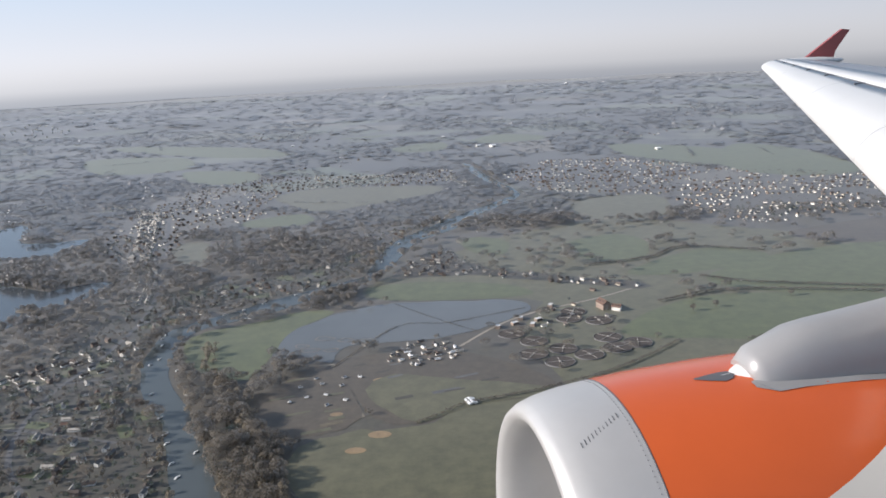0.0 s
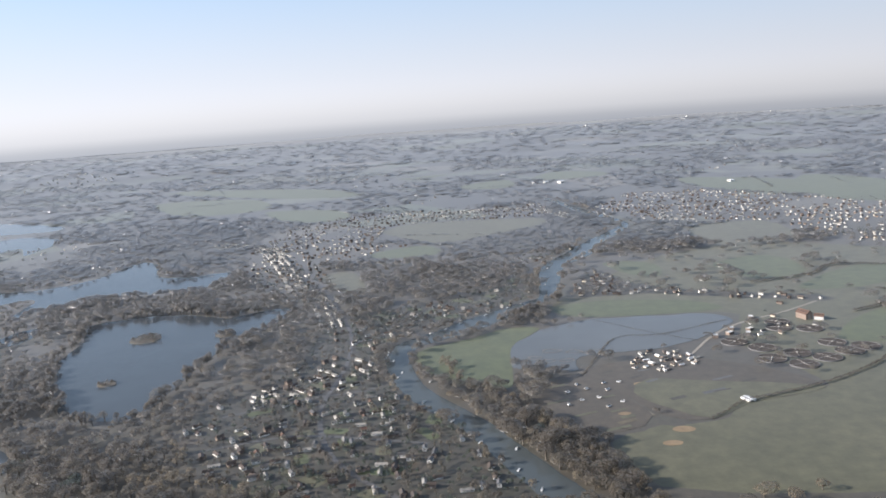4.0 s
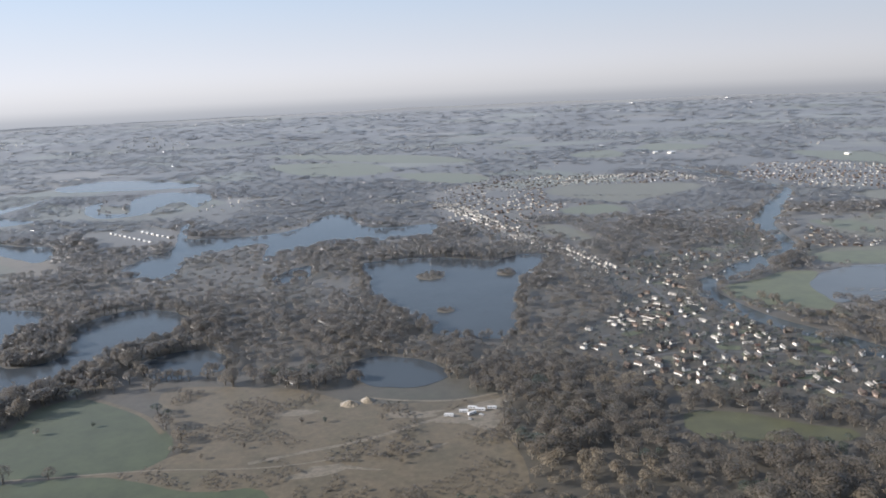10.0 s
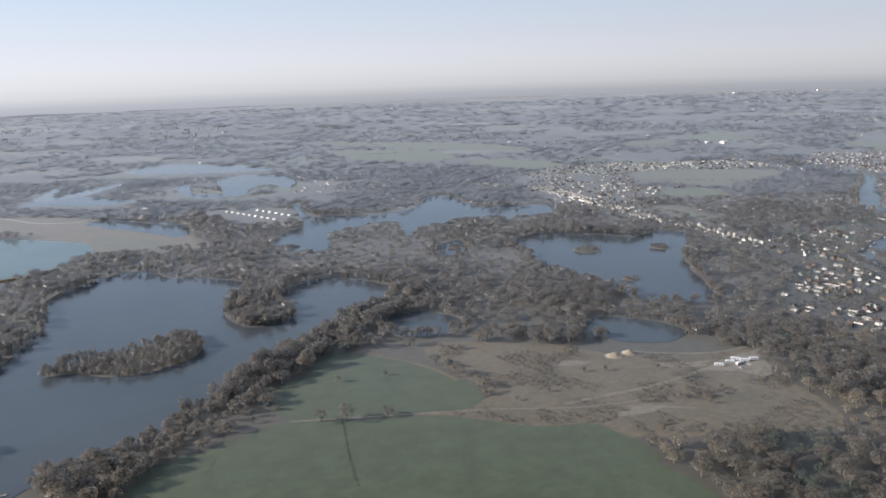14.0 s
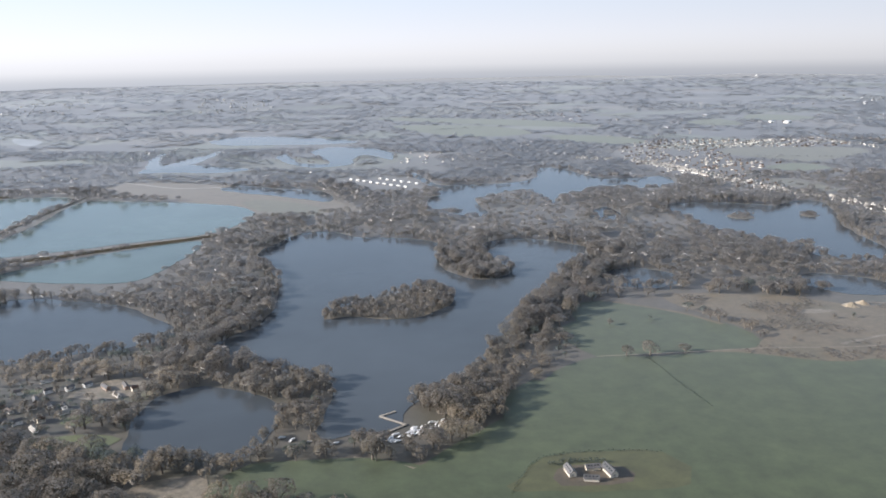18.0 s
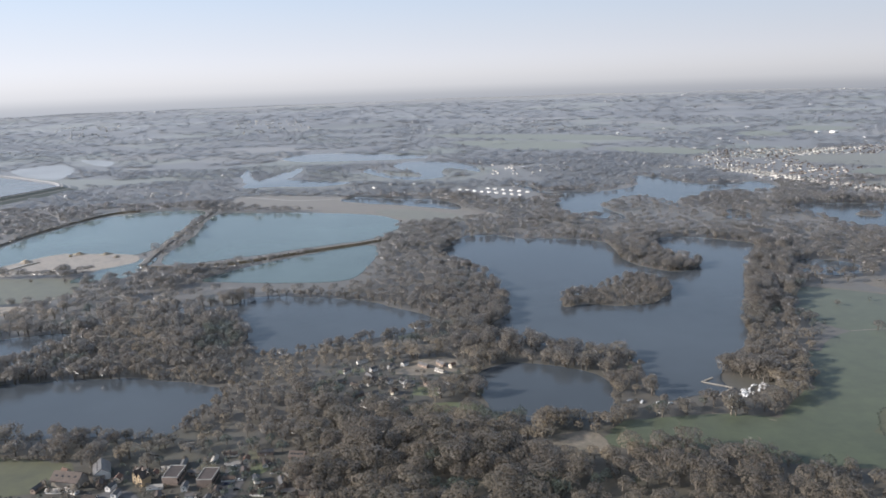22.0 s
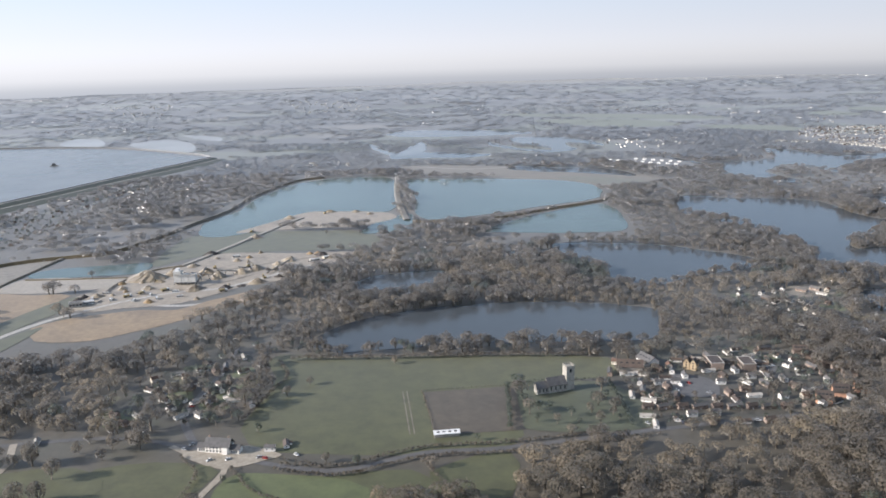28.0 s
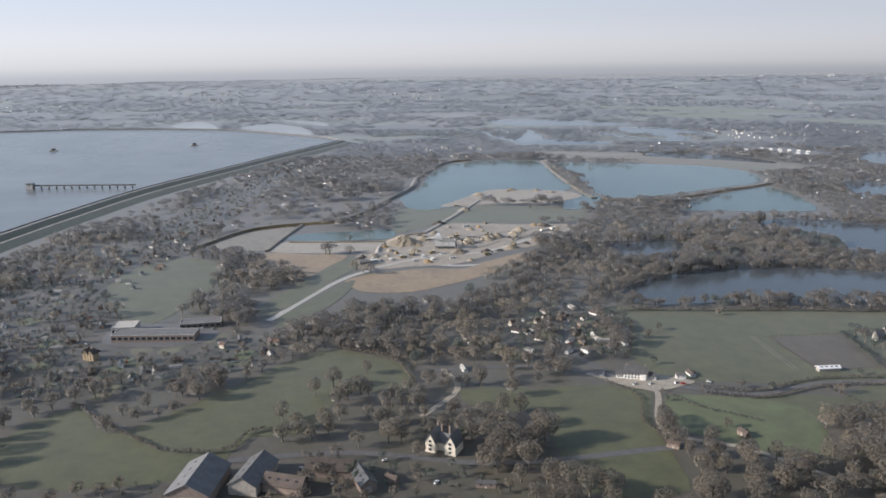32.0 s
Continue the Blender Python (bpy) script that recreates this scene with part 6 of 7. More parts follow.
# ---- single buildings ----
def windows(e, xs, y, z, w=0.4, h=0.6):
    for x in xs:
        part("window", boxes((x - w / 2, x + w / 2, y - 0.03, y + 0.03, z, z + h)), M_GLASS, e)


def block(name, w, d, h, wall_m, roof_m, label, category, m, bays=6):
    """A flat-roofed building with a parapet and window bays."""
    e = new(name)
    part("wall", boxes((-w, w, -d, d, 0, h)), wall_m, e)
    part("roof", boxes((-w + 0.15, w - 0.15, -d + 0.15, d - 0.15, h, h + 0.06)), roof_m, e)
    part("parapet", boxes((-w - 0.05, w + 0.05, -d - 0.05, -d + 0.15, h, h + 0.25), (-w - 0.05, w + 0.05, d - 0.15, d + 0.05, h, h + 0.25), (-w - 0.05, -w + 0.15, -d + 0.15, d - 0.15, h, h + 0.25), (w - 0.15, w + 0.05, -d + 0.15, d - 0.15, h, h + 0.25)), M_CONCRETE, e)
    for y in (-d, d):
        windows(e, [-w + (i + 0.5) * 2 * w / bays for i in range(bays)], y, h * 0.35, 2 * w / bays * 0.7, h * 0.4)
    e.matrix_basis = m
    return tagged(e, label, category)


def barn(w, d, h, ridge, wall_m, roof_m, label, m, name="barn"):
    e = new(name)
    part("wall", gable_body(w, d, h, ridge), wall_m, e)
    part("roof", gable_roof(w, d, h, ridge, 0.35, 0.2), roof_m, e)
    part("door", boxes((-w * 0.35, w * 0.35, -d - 0.04, -d + 0.02, 0, h * 0.8)), M_WOOD, e)
    for y in np.linspace(-d * 0.7, d * 0.7, 4):
        part("roof_light", boxes((-0.3, 0.3, -0.5, 0.5, 0, 0.05)), M_GLASS, e).matrix_basis = pose(-w * 0.5, y, (h + ridge) / 2 + 0.2, 0, -math.degrees(math.atan2(ridge - h, w)), 0)
    e.matrix_basis = m
    return tagged(e, label, "barn")


block("school", 18, 4.5, 3.0, M_BRICK, M_FELT, "long flat-roofed red brick school block", "school", pose(-1222, 118, 0, 0, 0, -3), 14)
block("school", 9, 4, 2.4, M_BRICK, M_FELT, "low flat-roofed school wing with pale edges", "school", pose(-1206, 134, 0, 0, 0, 8), 7)
block("school", 5, 5, 3.6, M_CONCRETE, M_CONCRETE, "pale-roofed square concrete school hall", "school", pose(-1238, 128, 0, 0, 0, 3), 4)
barn(6.2, 9, 3.2, 6.4, M_BRICK, M_FELT, "large barn under a dull grey-brown roof", pose(-1173, -12, 0, 0, 0, -8))
barn(4.2, 8, 3.0, 5.6, M_WOOD, M_SLATE, "long dark timber barn under a grey roof", pose(-1158, -9, 0, 0, 0, -14))
barn(3.2, 6, 2.6, 4.6, M_BRICK, M_TILE, "brick outbuilding under a brown roof", pose(-1148, -14, 0, 0, 0, 70))
barn(3.0, 7, 2.6, 4.6, M_BRICK, M_TILE, "brick outbuilding under a pale brown roof", pose(-1136, -6, 0, 0, 0, 80))
barn(2.4, 5, 2.4, 4.2, M_BRICK, M_SLATE, "brick cottage row under a grey roof", pose(-1126, -13, 0, 0, 0, 20))
barn(3.0, 5, 2.4, 4.4, M_WOOD, M_TILE, "timber barn under a brown roof", pose(-871, 107, 0, 0, 0, 75))
barn(2.6, 4, 2.4, 4.2, M_WHITE, M_SLATE, "white outbuilding under a grey roof", pose(-862, 112, 0, 0, 0, 20))
for x, y, rz, k in ((-1216, 79, 20, 0), (-1207, 73, 100, 0), (-1190, 104, 60, 4), (-1172, 96, 10, 1), (-1168, 106, 80, 4), (-1085, 100, 5, 0), (-1090, 71, 10, 5), (-1117, 144, 90, 0), (-1059, 111, 20, 3), (-1118, -12, 60, 1), (-1091, -17, 80, 2),
                     (-1037, 133, 8, 2), (-1046, 126, 5, 0), (-1033, 118, 8, 2), (-1047, 112, 5, 1), (-1034, 108, 8, 0), (-1050, 98, 0, 3), (-1037, 96, 10, 2), (-1028, 98, 90, 5), (-1005, 8, 20, 1), (-1030, 2, 60, 1), (-1020, 92, 5, 0), (-1064, 82, 70, 1), (-1086, 105, 40, 0),
                     (-863, 86, 10, 1), (-841, 88, 85, 0), (-824, 102, 15, 2), (-835, 80, 90, 1), (-875, 114, 60, 4), (-860, 104, 15, 1), (-829, 108, 75, 2), (-813, 107, 10, 1), (-799, 98, 15, 2), (-792, 107, 10, 1), (-806, 92, 80, 3), (-816, 80, 5, 1), (-800, 78, 95, 0),
                     (-197, 266, 80, 4), (-223, 289, 70, 1), (-215, 262, 75, 4)):
    place_house(x, y, rz, k)
for i in range(9):
    place_house(-876 + 6.1 * i, 70 - 0.8 * i, 97, [1, 2, 1, 2][i % 4])


M_SALMON = plain("salmon_brick", (0.56, 0.33, 0.23), 0.85, 0, 0.12, 0.8)
for x, y, rz in ((-812, 66, 70), (-803, 71, 75), (-793, 73.5, 72)):
    barn(1.7, 3.0, 2.6, 5.2, M_SALMON, M_TILE, "steep-gabled salmon brick house under a brown roof", pose(x, y, 0, 0, 0, rz) @ Matrix.Scale(0.9, 4), "gabled_house")
for i in range(6):
    barn(1.6, 2.6, 2.2, 3.6, M_BRICK, M_TILE, "stepped terrace house under a brown roof", pose(-795.6 + 1.3 * i, 114.3 - 5.2 * i, 0, 0, 0, 78), "terrace_house")
for x, y in ((-836, 106), (-824, 103)):
    block("flats", 4.2, 2.6, 2.8, M_BRICK, M_TILE, "long low brick block under a brown roof", "flats", pose(x, y, 0, 0, 0, 84), 5)
sheet("car_park", smooth([(-819, 114), (-812, 113), (-813, 92), (-819, 91)], 3.0, 0.2, 3), 0.09, M_ROAD, "small asphalt car park behind flats", "car park")
for k, (x, y) in enumerate(((-817.5, 112), (-817.5, 108), (-817.5, 104), (-817.5, 100), (-813.5, 110), (-813.5, 102), (-813.5, 96))):
    put_car(x, y, 2, (0, 1, 4, 2, 1, 0, 4)[k], 0.1)
for dx in (0, 1.6):
    strip("tractor_line", curve([(-963.6 + dx, 98), (-963 + dx, 80), (-962.4 + dx, 61)]), 0.45, 0.075, M_WORN, "pale tractor line across a pasture", "track")


def twin_gables(m, label):
    """Two steep gabled bays side by side on one tall block."""
    e = new("gabled_house")
    part("wall", boxes((-3.2, 3.2, -0.2, 3.0, 0, 3.4)), M_YELLOW, e)
    for x in (-1.6, 1.6):
        part("gable_bay", gable_body(1.45, 1.6, 3.6, 5.6), M_YELLOW, e).matrix_basis = pose(x, 0.6, 0)
        part("bay_roof", gable_roof(1.45, 1.6, 3.6, 5.6), M_TILE, e).matrix_basis = pose(x, 0.6, 0)
        for z in (0.6, 1.9, 3.2):
            part("window", boxes((x - 0.35, x + 0.35, -1.04, -0.98, z, z + 0.75)), M_GLASS, e)
    part("roof", gable_roof(1.7, 3.3, 3.4, 5.2), M_TILE, e).matrix_basis = pose(0, 2.0, 0, 0, 0, 90)
    part("chimney", boxes((-0.3, 0.3, 1.8, 2.3, 4.6, 6.2)), M_BRICK, e)
    e.matrix_basis = m @ Matrix.Scale(0.85, 4)
    return tagged(e, label, "house")


for x, y, rz, k in ((-568, 118, 10, 0.8), (-560, 120, 95, 0.7), (-555, 117, 15, 0.9), (-562, 113, 80, 0.7)):
    barn(1.5, 3.4, 1.7, 2.9, M_CREAM, M_SLATE, "pale gabled farm building with a slate roof beside a crop field", pose(x, y, 0, 0, 0, rz) @ Matrix.Scale(k, 4), "farm_building")
twin_gables(pose(-1242, 94, 0, 0, 0, -22), "tall yellow brick house with twin steep gables")
twin_gables(pose(-847, 104, 0, 0, 0, -38), "tall yellow brick house with twin steep gables by a yard")


def church():
    e = new("church")
    tower = part("tower", boxes((-1.7, 1.7, -1.7, 1.7, 0, 9.4)), M_STONEW, e, "square flint tower")
    tower.matrix_basis = pose(6.8, 0, 0)
    for i in range(4):
        c = (-1.7 + i * 0.98, -1.7 + i * 0.98 + 0.46)
        for span in ((c[0], c[1], -1.75, -1.5, 9.4, 10.0), (c[0], c[1], 1.5, 1.75, 9.4, 10.0), (-1.75, -1.5, c[0], c[1], 9.4, 10.0), (1.5, 1.75, c[0], c[1], 9.4, 10.0)):
            part("merlon", boxes(span), M_STONEW, tower)
    for y in (-1.74, 1.74):
        part("belfry_opening", boxes((-0.4, 0.4, y - 0.03, y + 0.03, 7.2, 8.6)), M_GLASS, tower)
    for nm, w, x0, x1, h, r in (("nave", 2.0, -2.5, 5.1, 3.2, 5.6), ("chancel", 1.6, -7.0, -2.52, 2.6, 4.5)):
        k = part(nm, gable_body(w, (x1 - x0) / 2, h, r), M_STONEW, e)
        k.matrix_basis = pose((x0 + x1) / 2, 0, 0, 0, 0, 90)
        k = part(nm + "_roof", gable_roof(w, (x1 - x0) / 2, h, r), M_SLATE, e)
        k.matrix_basis = pose((x0 + x1) / 2, 0, 0, 0, 0, 90)
    windows(e, (-6, -4.5, -3.2), -1.62, 0.9, 0.45, 1.1)
    windows(e, (-1.5, 0.5, 2.5, 4.3), -2.02, 1.1, 0.5, 1.4)
    e.matrix_basis = pose(-906.5, 90.5, 0, 0, 0, 14)
    tagged(e, "grey flint church with a square battlemented tower", "church")


church()


def inn():
    e = new("inn")
    part("wall", boxes((-5.0, 3.4, -2.0, 2.0, 0, 2.6)), M_WHITE, e)
    part("roof", gable_roof(2.0, 4.2, 2.6, 4.6, 0.35), M_SLATE, e).matrix_basis = pose(-0.8, 0, 0, 0, 0, 90)
    for nm, x, w in (("wing", -6.4, 1.5), ("porch_wing", 5.0, 1.7)):
        part(nm, boxes((x - w, x + w, -1.7, 1.3, 0, 1.7)), M_WHITE, e)
        part(nm + "_roof", gable_roof(1.5, w, 1.7, 2.7), M_SLATE, e).matrix_basis = pose(x, -0.2, 0, 0, 0, 90)
    part("bay", boxes((1.2, 3.0, -2.7, -1.98, 0, 2.3)), M_WHITE, e)
    for x in (-4.2, 2.6):
        part("chimney", boxes((x - 0.3, x + 0.3, 0.1, 0.6, 4.0, 5.4)), M_BRICK, e)
    windows(e, (-4.4, -3.2, -2.0, -0.8, 0.4), -2.03, 0.5, 0.55, 0.7)
    windows(e, (-4.4, -3.2, -2.0, -0.8, 0.4), -2.03, 1.6, 0.55, 0.6)
    windows(e, (-7.2, -6.4, -5.6, 4.2, 5.0, 5.8), -1.73, 0.5, 0.45, 0.7)
    e.matrix_basis = pose(-1025, 57.5, 0, 0, 0, -15)
    tagged(e, "long white rendered inn under a grey slate roof", "inn")
    place_house(-1009, 55.5, 84, 0)
    place_house(-1004, 58.5, 8, 3)


inn()


def manor():
    e = new("manor_house")
    for x, w, d, h, r in ((-3.4, 1.7, 3.4, 3.4, 6.4), (3.2, 1.8, 3.0, 3.4, 6.6)):
        part("gable_wing", gable_body(w, d, h, r), M_CREAM, e).matrix_basis = pose(x, 0, 0)
        part("wing_roof", gable_roof(w, d, h, r, 0.25), M_SLATE, e).matrix_basis = pose(x, 0, 0)
        for z in (0.6, 2.0, 3.4):
            part("window", boxes((x - 0.5, x + 0.5, -d - 0.03, -d + 0.03, z, z + 0.8)), M_GLASS, e)
    part("hall", gable_body(1.8, 2.0, 3.0, 5.2), M_CREAM, e).matrix_basis = pose(0, 0.8, 0, 0, 0, 90)
    part("hall_roof", gable_roof(1.8, 2.0, 3.0, 5.2), M_SLATE, e).matrix_basis = pose(0, 0.8, 0, 0, 0, 90)
    for x, y in ((-1.4, 1.2), (1.3, 1.2), (-3.4, 2.6), (3.2, 2.4)):
        part("chimney", boxes((x - 0.25, x + 0.25, y - 0.25, y + 0.25, 4.4, 7.8)), M_BRICK, e)
    e.matrix_basis = pose(-1101.5, 6, 0, 0, 0, -28)
    tagged(e, "steep-gabled pale stone manor house among trees", "house")


manor()
barn(1.3, 4.2, 1.4, 1.9, M_WOOD, M_SHEET, "low stable with a white sheet roof", pose(-950, 58.5, 0, 0, 0, 92), "stable")
rf = np.random.default_rng(52)
yard = np.array([(-42, 393), (-37, 412), (-19, 422), (2, 408), (-4, 393), (-24, 384)], float)
q = jittered(-44, 4, 382, 424, 5.2, rf)
for i, (x, y) in enumerate(q[inside(q, yard)]):
    barn(rf.uniform(1.3, 2.2), rf.uniform(2.0, 4.4), 1.7, 2.6, (M_WHITE, M_CREAM, M_BRICK)[i % 3], (M_SHEET, M_PALE, M_SLATE, M_TILE)[i % 4], ("white", "cream", "brick")[i % 3] + " farm shed under a " + ("white sheet", "pale", "grey slate", "brown tiled")[i % 4] + " roof", pose(x, y, 0, 0, 0, rf.choice([25, 115]) + rf.normal(0, 8)) @ Matrix.Scale(0.44, 4), "shed")
for k, (x, y, w, d) in enumerate(((-84, 413, 5, 3.2), (-90, 420, 3.6, 3), (-79, 431, 5.5, 3), (-66, 427, 4.5, 2.6), (-55, 424, 6, 3), (-72, 412, 4, 2.4))):
    a = np.linspace(0, 6.2832, 22)
    ring = np.stack([x + w * np.cos(a) * (1 + 0.2 * np.sin(3 * a + k)), y + d * np.sin(a) * (1 + 0.2 * np.cos(2 * a + k))], 1)
    strip("shoal", ring, 0.6, 0.19 + 0.002 * k, M_WORN, "pale ring of silt breaking the flood water", "shoal")
# cultivated strips of the allotments
for i in range(46):
    key = ("allot", "al2")[i % 2]
    o = FIELDS[key]
    x, y = rf.uniform(o.min(0), o.max(0))
    w, d, a = rf.uniform(3.0, 7.0), rf.uniform(0.8, 1.6), 0.35 + rf.normal(0, 0.06)
    if inside(np.array([(x, y), (x + w, y), (x - w, y), (x, y + 3), (x, y - 3)]), o).all() and not inside(np.array([(x, y)]), yard)[0]:
        strip("plot", np.array([(x - w * math.cos(a), y - w * math.sin(a)), (x, y), (x + w * math.cos(a), y + w * math.sin(a))]), d * 2, 0.16 + 0.0011 * i, (M_GARDEN, M_ROUGH, M_STONE, M_DULL)[i % 4], "narrow cultivated allotment strip", "plot")
for x, y in ((-52, 372), (-60, 362), (-66, 352), (-56, 345), (-70, 365), (-75, 350), (-64, 340), (-80, 362), (-74, 372), (-82, 345), (-60, 372)):
    barn(0.8, 1.1, 0.9, 1.4, M_WOOD, M_SHEET, "small allotment shed with a pale roof", pose(x, y, 0, 0, 0, (x * 37 + y) % 180) @ Matrix.Scale(0.7, 4), "shed")


# ---- sewage works ----
def filter_bed(m, seed):
    r = 7.6
    e = new("filter_bed")
    bm = bmesh.new()
    k = 36
    ringv = [[bm.verts.new((rr * math.cos(6.2832 * i / k), rr * math.sin(6.2832 * i / k), z)) for i in range(k)] for rr, z in ((r, 0), (r, 0.55), (r - 0.2, 0.55), (r - 0.2, 0.3))]
    for a, b in zip(ringv, ringv[1:]):
        for i in range(k):
            bm.faces.new((a[i], a[(i + 1) % k], b[(i + 1) % k], b[i]))
    part("wall", bm, M_FELT, e, "grey concrete ring wall")
    bm = bmesh.new()
    bmesh.ops.create_circle(bm, cap_ends=True, segments=k, radius=r - 0.25, matrix=pose(0, 0, 0.4))
    part("gravel_bed", bm, M_GRAVEL, e)
    for i in range(2):
        part("spray_arm", boxes((-r + 0.5, r - 0.5, -0.08, 0.08, 0.6, 0.7)), M_CONCRETE, e).matrix_basis = pose(0, 0, 0, 0, 0, seed * 40 + 90 * i)
    part("hub", boxes((-0.4, 0.4, -0.4, 0.4, 0.4, 1.0)), M_CONCRETE, e)
    e.matrix_basis = m
    return tagged(e, "round filter bed of dark gravel inside a concrete wall", "filter bed", "filter beds")


f0 = filter_bed(pose(27, 424, 0), 1)
for i, (x, y) in enumerate(((38, 411), (52, 398), (64, 388), (36, 392), (48, 380), (78, 412), (92, 402), (80, 396), (62, 446), (78, 440), (66, 458))):
    copy_thing(f0, pose(x, y, 0, 0, 0, 37 * i))
for x, y in ((20, 436), (30, 440), (40, 437), (44, 445), (34, 449), (54, 470)):
    block("pump_house", 2.0, 1.4, 1.6, M_BRICK, M_SHEET, "small works building with a pale flat roof", "building", pose(x, y, 0, 0, 0, (x * 13) % 90), 3)
barn(2.6, 4.2, 3.6, 5.4, M_BRICK, M_RED, "red brick works house under a red roof", pose(85, 463, 0, 0, 0, 20), "works_house")
barn(1.6, 2.6, 2.4, 3.6, M_WHITE, M_RED, "white lodge under a red roof", pose(92, 458, 0, 0, 0, 60), "works_house")
for i, (x, y, rad) in enumerate(((-45.6, 296, 3.0), (-37.5, 309, 3.4), (-22.6, 354, 2.6), (-40.4, 368, 3.0), (-58, 330, 2.0))):
    a = np.linspace(0, 6.28, 14)[:-1]
    sheet("bare_patch", smooth(np.stack([x + rad * 1.5 * np.cos(a), y + rad * np.sin(a)], 1), 1.5, 0.5, i), 0.12, M_EARTH, "round bare sandy patch in a meadow", "bare ground")
barn(2.0, 2.6, 0.8, 1.2, M_WHITE, M_SHEET, "low pale tank with a flat white cover", pose(2, 337, 0, 0, 0, 20), "tank")


# ---- quarry ----
def heap(x, y, rad, h, seed, material=None):
    """A loose cone of sand with slumped, uneven flanks."""
    r = np.random.default_rng(seed)
    k = 22
    bm = bmesh.new()
    rows = []
    for f, z in ((1.0, 0.0), (0.8, 0.16), (0.55, 0.45), (0.3, 0.76), (0.12, 0.95)):
        rows.append([bm.verts.new((rad * f * r.uniform(0.86, 1.14) * math.cos(6.2832 * i / k), rad * f * 0.8 * r.uniform(0.86, 1.14) * math.sin(6.2832 * i / k), h * z * (r.uniform(0.9, 1.1) if z else 1))) for i in range(k)])
    top = bm.verts.new((0.1 * rad, 0, h))
    for a, b in zip(rows, rows[1:]):
        for i in range(k):
            bm.faces.new((a[i], a[(i + 1) % k], b[(i + 1) % k], b[i]))
    for i in range(k):
        bm.faces.new((rows[-1][i], rows[-1][(i + 1) % k], top))
    ob = part("quarry_mound", bm, material or M_SAND)
    ob.matrix_basis = pose(x, y, 0.05, 0, 0, seed * 50)
    tagged(ob, "loose heap of pale quarry sand" if material is None else "loose heap of dark gravel" if material is M_GRAVEL else "loose heap of brown earth", "heap", "quarry heaps")


rh = np.random.default_rng(6)
for i, (x, y, rad, h) in enumerate(((-1112, 292, 13, 5), (-1098, 300, 7, 3), (-1069, 288, 7, 3.6), (-1056, 296, 6, 3), (-1043, 271, 6, 2.6), (-1048, 303, 7, 3), (-1036, 312, 5, 2.2), (-1078, 300, 6, 3), (-1077, 262, 7, 2.4), (-1060, 262, 5, 2.0), (-1030, 322, 6, 2.4), (-1024, 290, 5, 2.4), (-1090, 318, 5, 2.0),
                                   (-1064, 328, 4, 1.6), (-1010, 335, 5, 2), (-1085, 350, 6, 2.4), (-1062, 400, 7, 2.6), (-1044, 470, 7, 2.5), (-1012, 492, 6, 2.2), (-990, 488, 6, 1.8), (-978, 476, 5, 1.6), (-1105, 268, 5, 2), (-1130, 256, 5, 1.8), (-1120, 270, 4, 1.6), (-378, 284, 4, 1.8), (-386, 281, 5, 1.8))):
    heap(x, y, rad, h, i, M_GRAVEL if i in (9, 14, 15) else None)


o = FIELDS["quarry"]
q = rh.uniform(o.min(0), o.max(0), (150, 2))
q = q[inside(q, o) & ~near_road(q, 1.5)]
q = q[((q - (-1085, 275)) ** 2).sum(1) > 90][:34]
for i, (x, y) in enumerate(q):
    heap(x, y, rh.uniform(1.6, 4.0), rh.uniform(0.7, 1.9), 60 + i, (None, M_EARTH, M_GRAVEL, None)[i % 4])


def conveyor(a, b, label):
    a, b = Vector(a), Vector(b)
    e = new("conveyor")
    d = b - a
    n = d.length
    flat = math.degrees(math.atan2(d.y, d.x))
    tilt = -math.degrees(math.atan2(d.z, math.hypot(d.x, d.y)))
    part("belt", boxes((0, n, -0.4, 0.4, 0, 0.25)), M_DARKM, e).matrix_basis = pose(a.x, a.y, a.z, 0, tilt, flat)
    for y in (-0.45, 0.42):
        part("rail", boxes((0, n, y, y + 0.06, 0.2, 0.55)), M_CONCRETE, e).matrix_basis = pose(a.x, a.y, a.z, 0, tilt, flat)
    for k in (0.35, 0.65, 0.95):
        c = a + d * k
        for s in (-0.3, 0.3):
            part("leg", boxes((-0.08, 0.08, s - 0.08, s + 0.08, 0, c.z)), M_DARKM, e).matrix_basis = pose(c.x, c.y, 0, 0, 0, flat)
    return tagged(e, label, "conveyor", "quarry conveyors")


for a, b in (((-1098, 300, 0.6), (-1086, 278, 6.0)), ((-1069, 288, 0.6), (-1082, 277, 6.2)), ((-1056, 296, 0.6), (-1070, 290, 3.8)), ((-1048, 303, 0.5), (-1058, 297, 3.4)), ((-1078, 268, 0.5), (-1078, 300, 3.6)), ((-1040, 290, 0.5), (-1028, 312, 2.8))):
    conveyor(a, b, "inclined gravel conveyor on steel legs")


M_SILO = plain("pale_silo_concrete", (0.60, 0.59, 0.56), 0.8, 0, 0.12, 0.6)


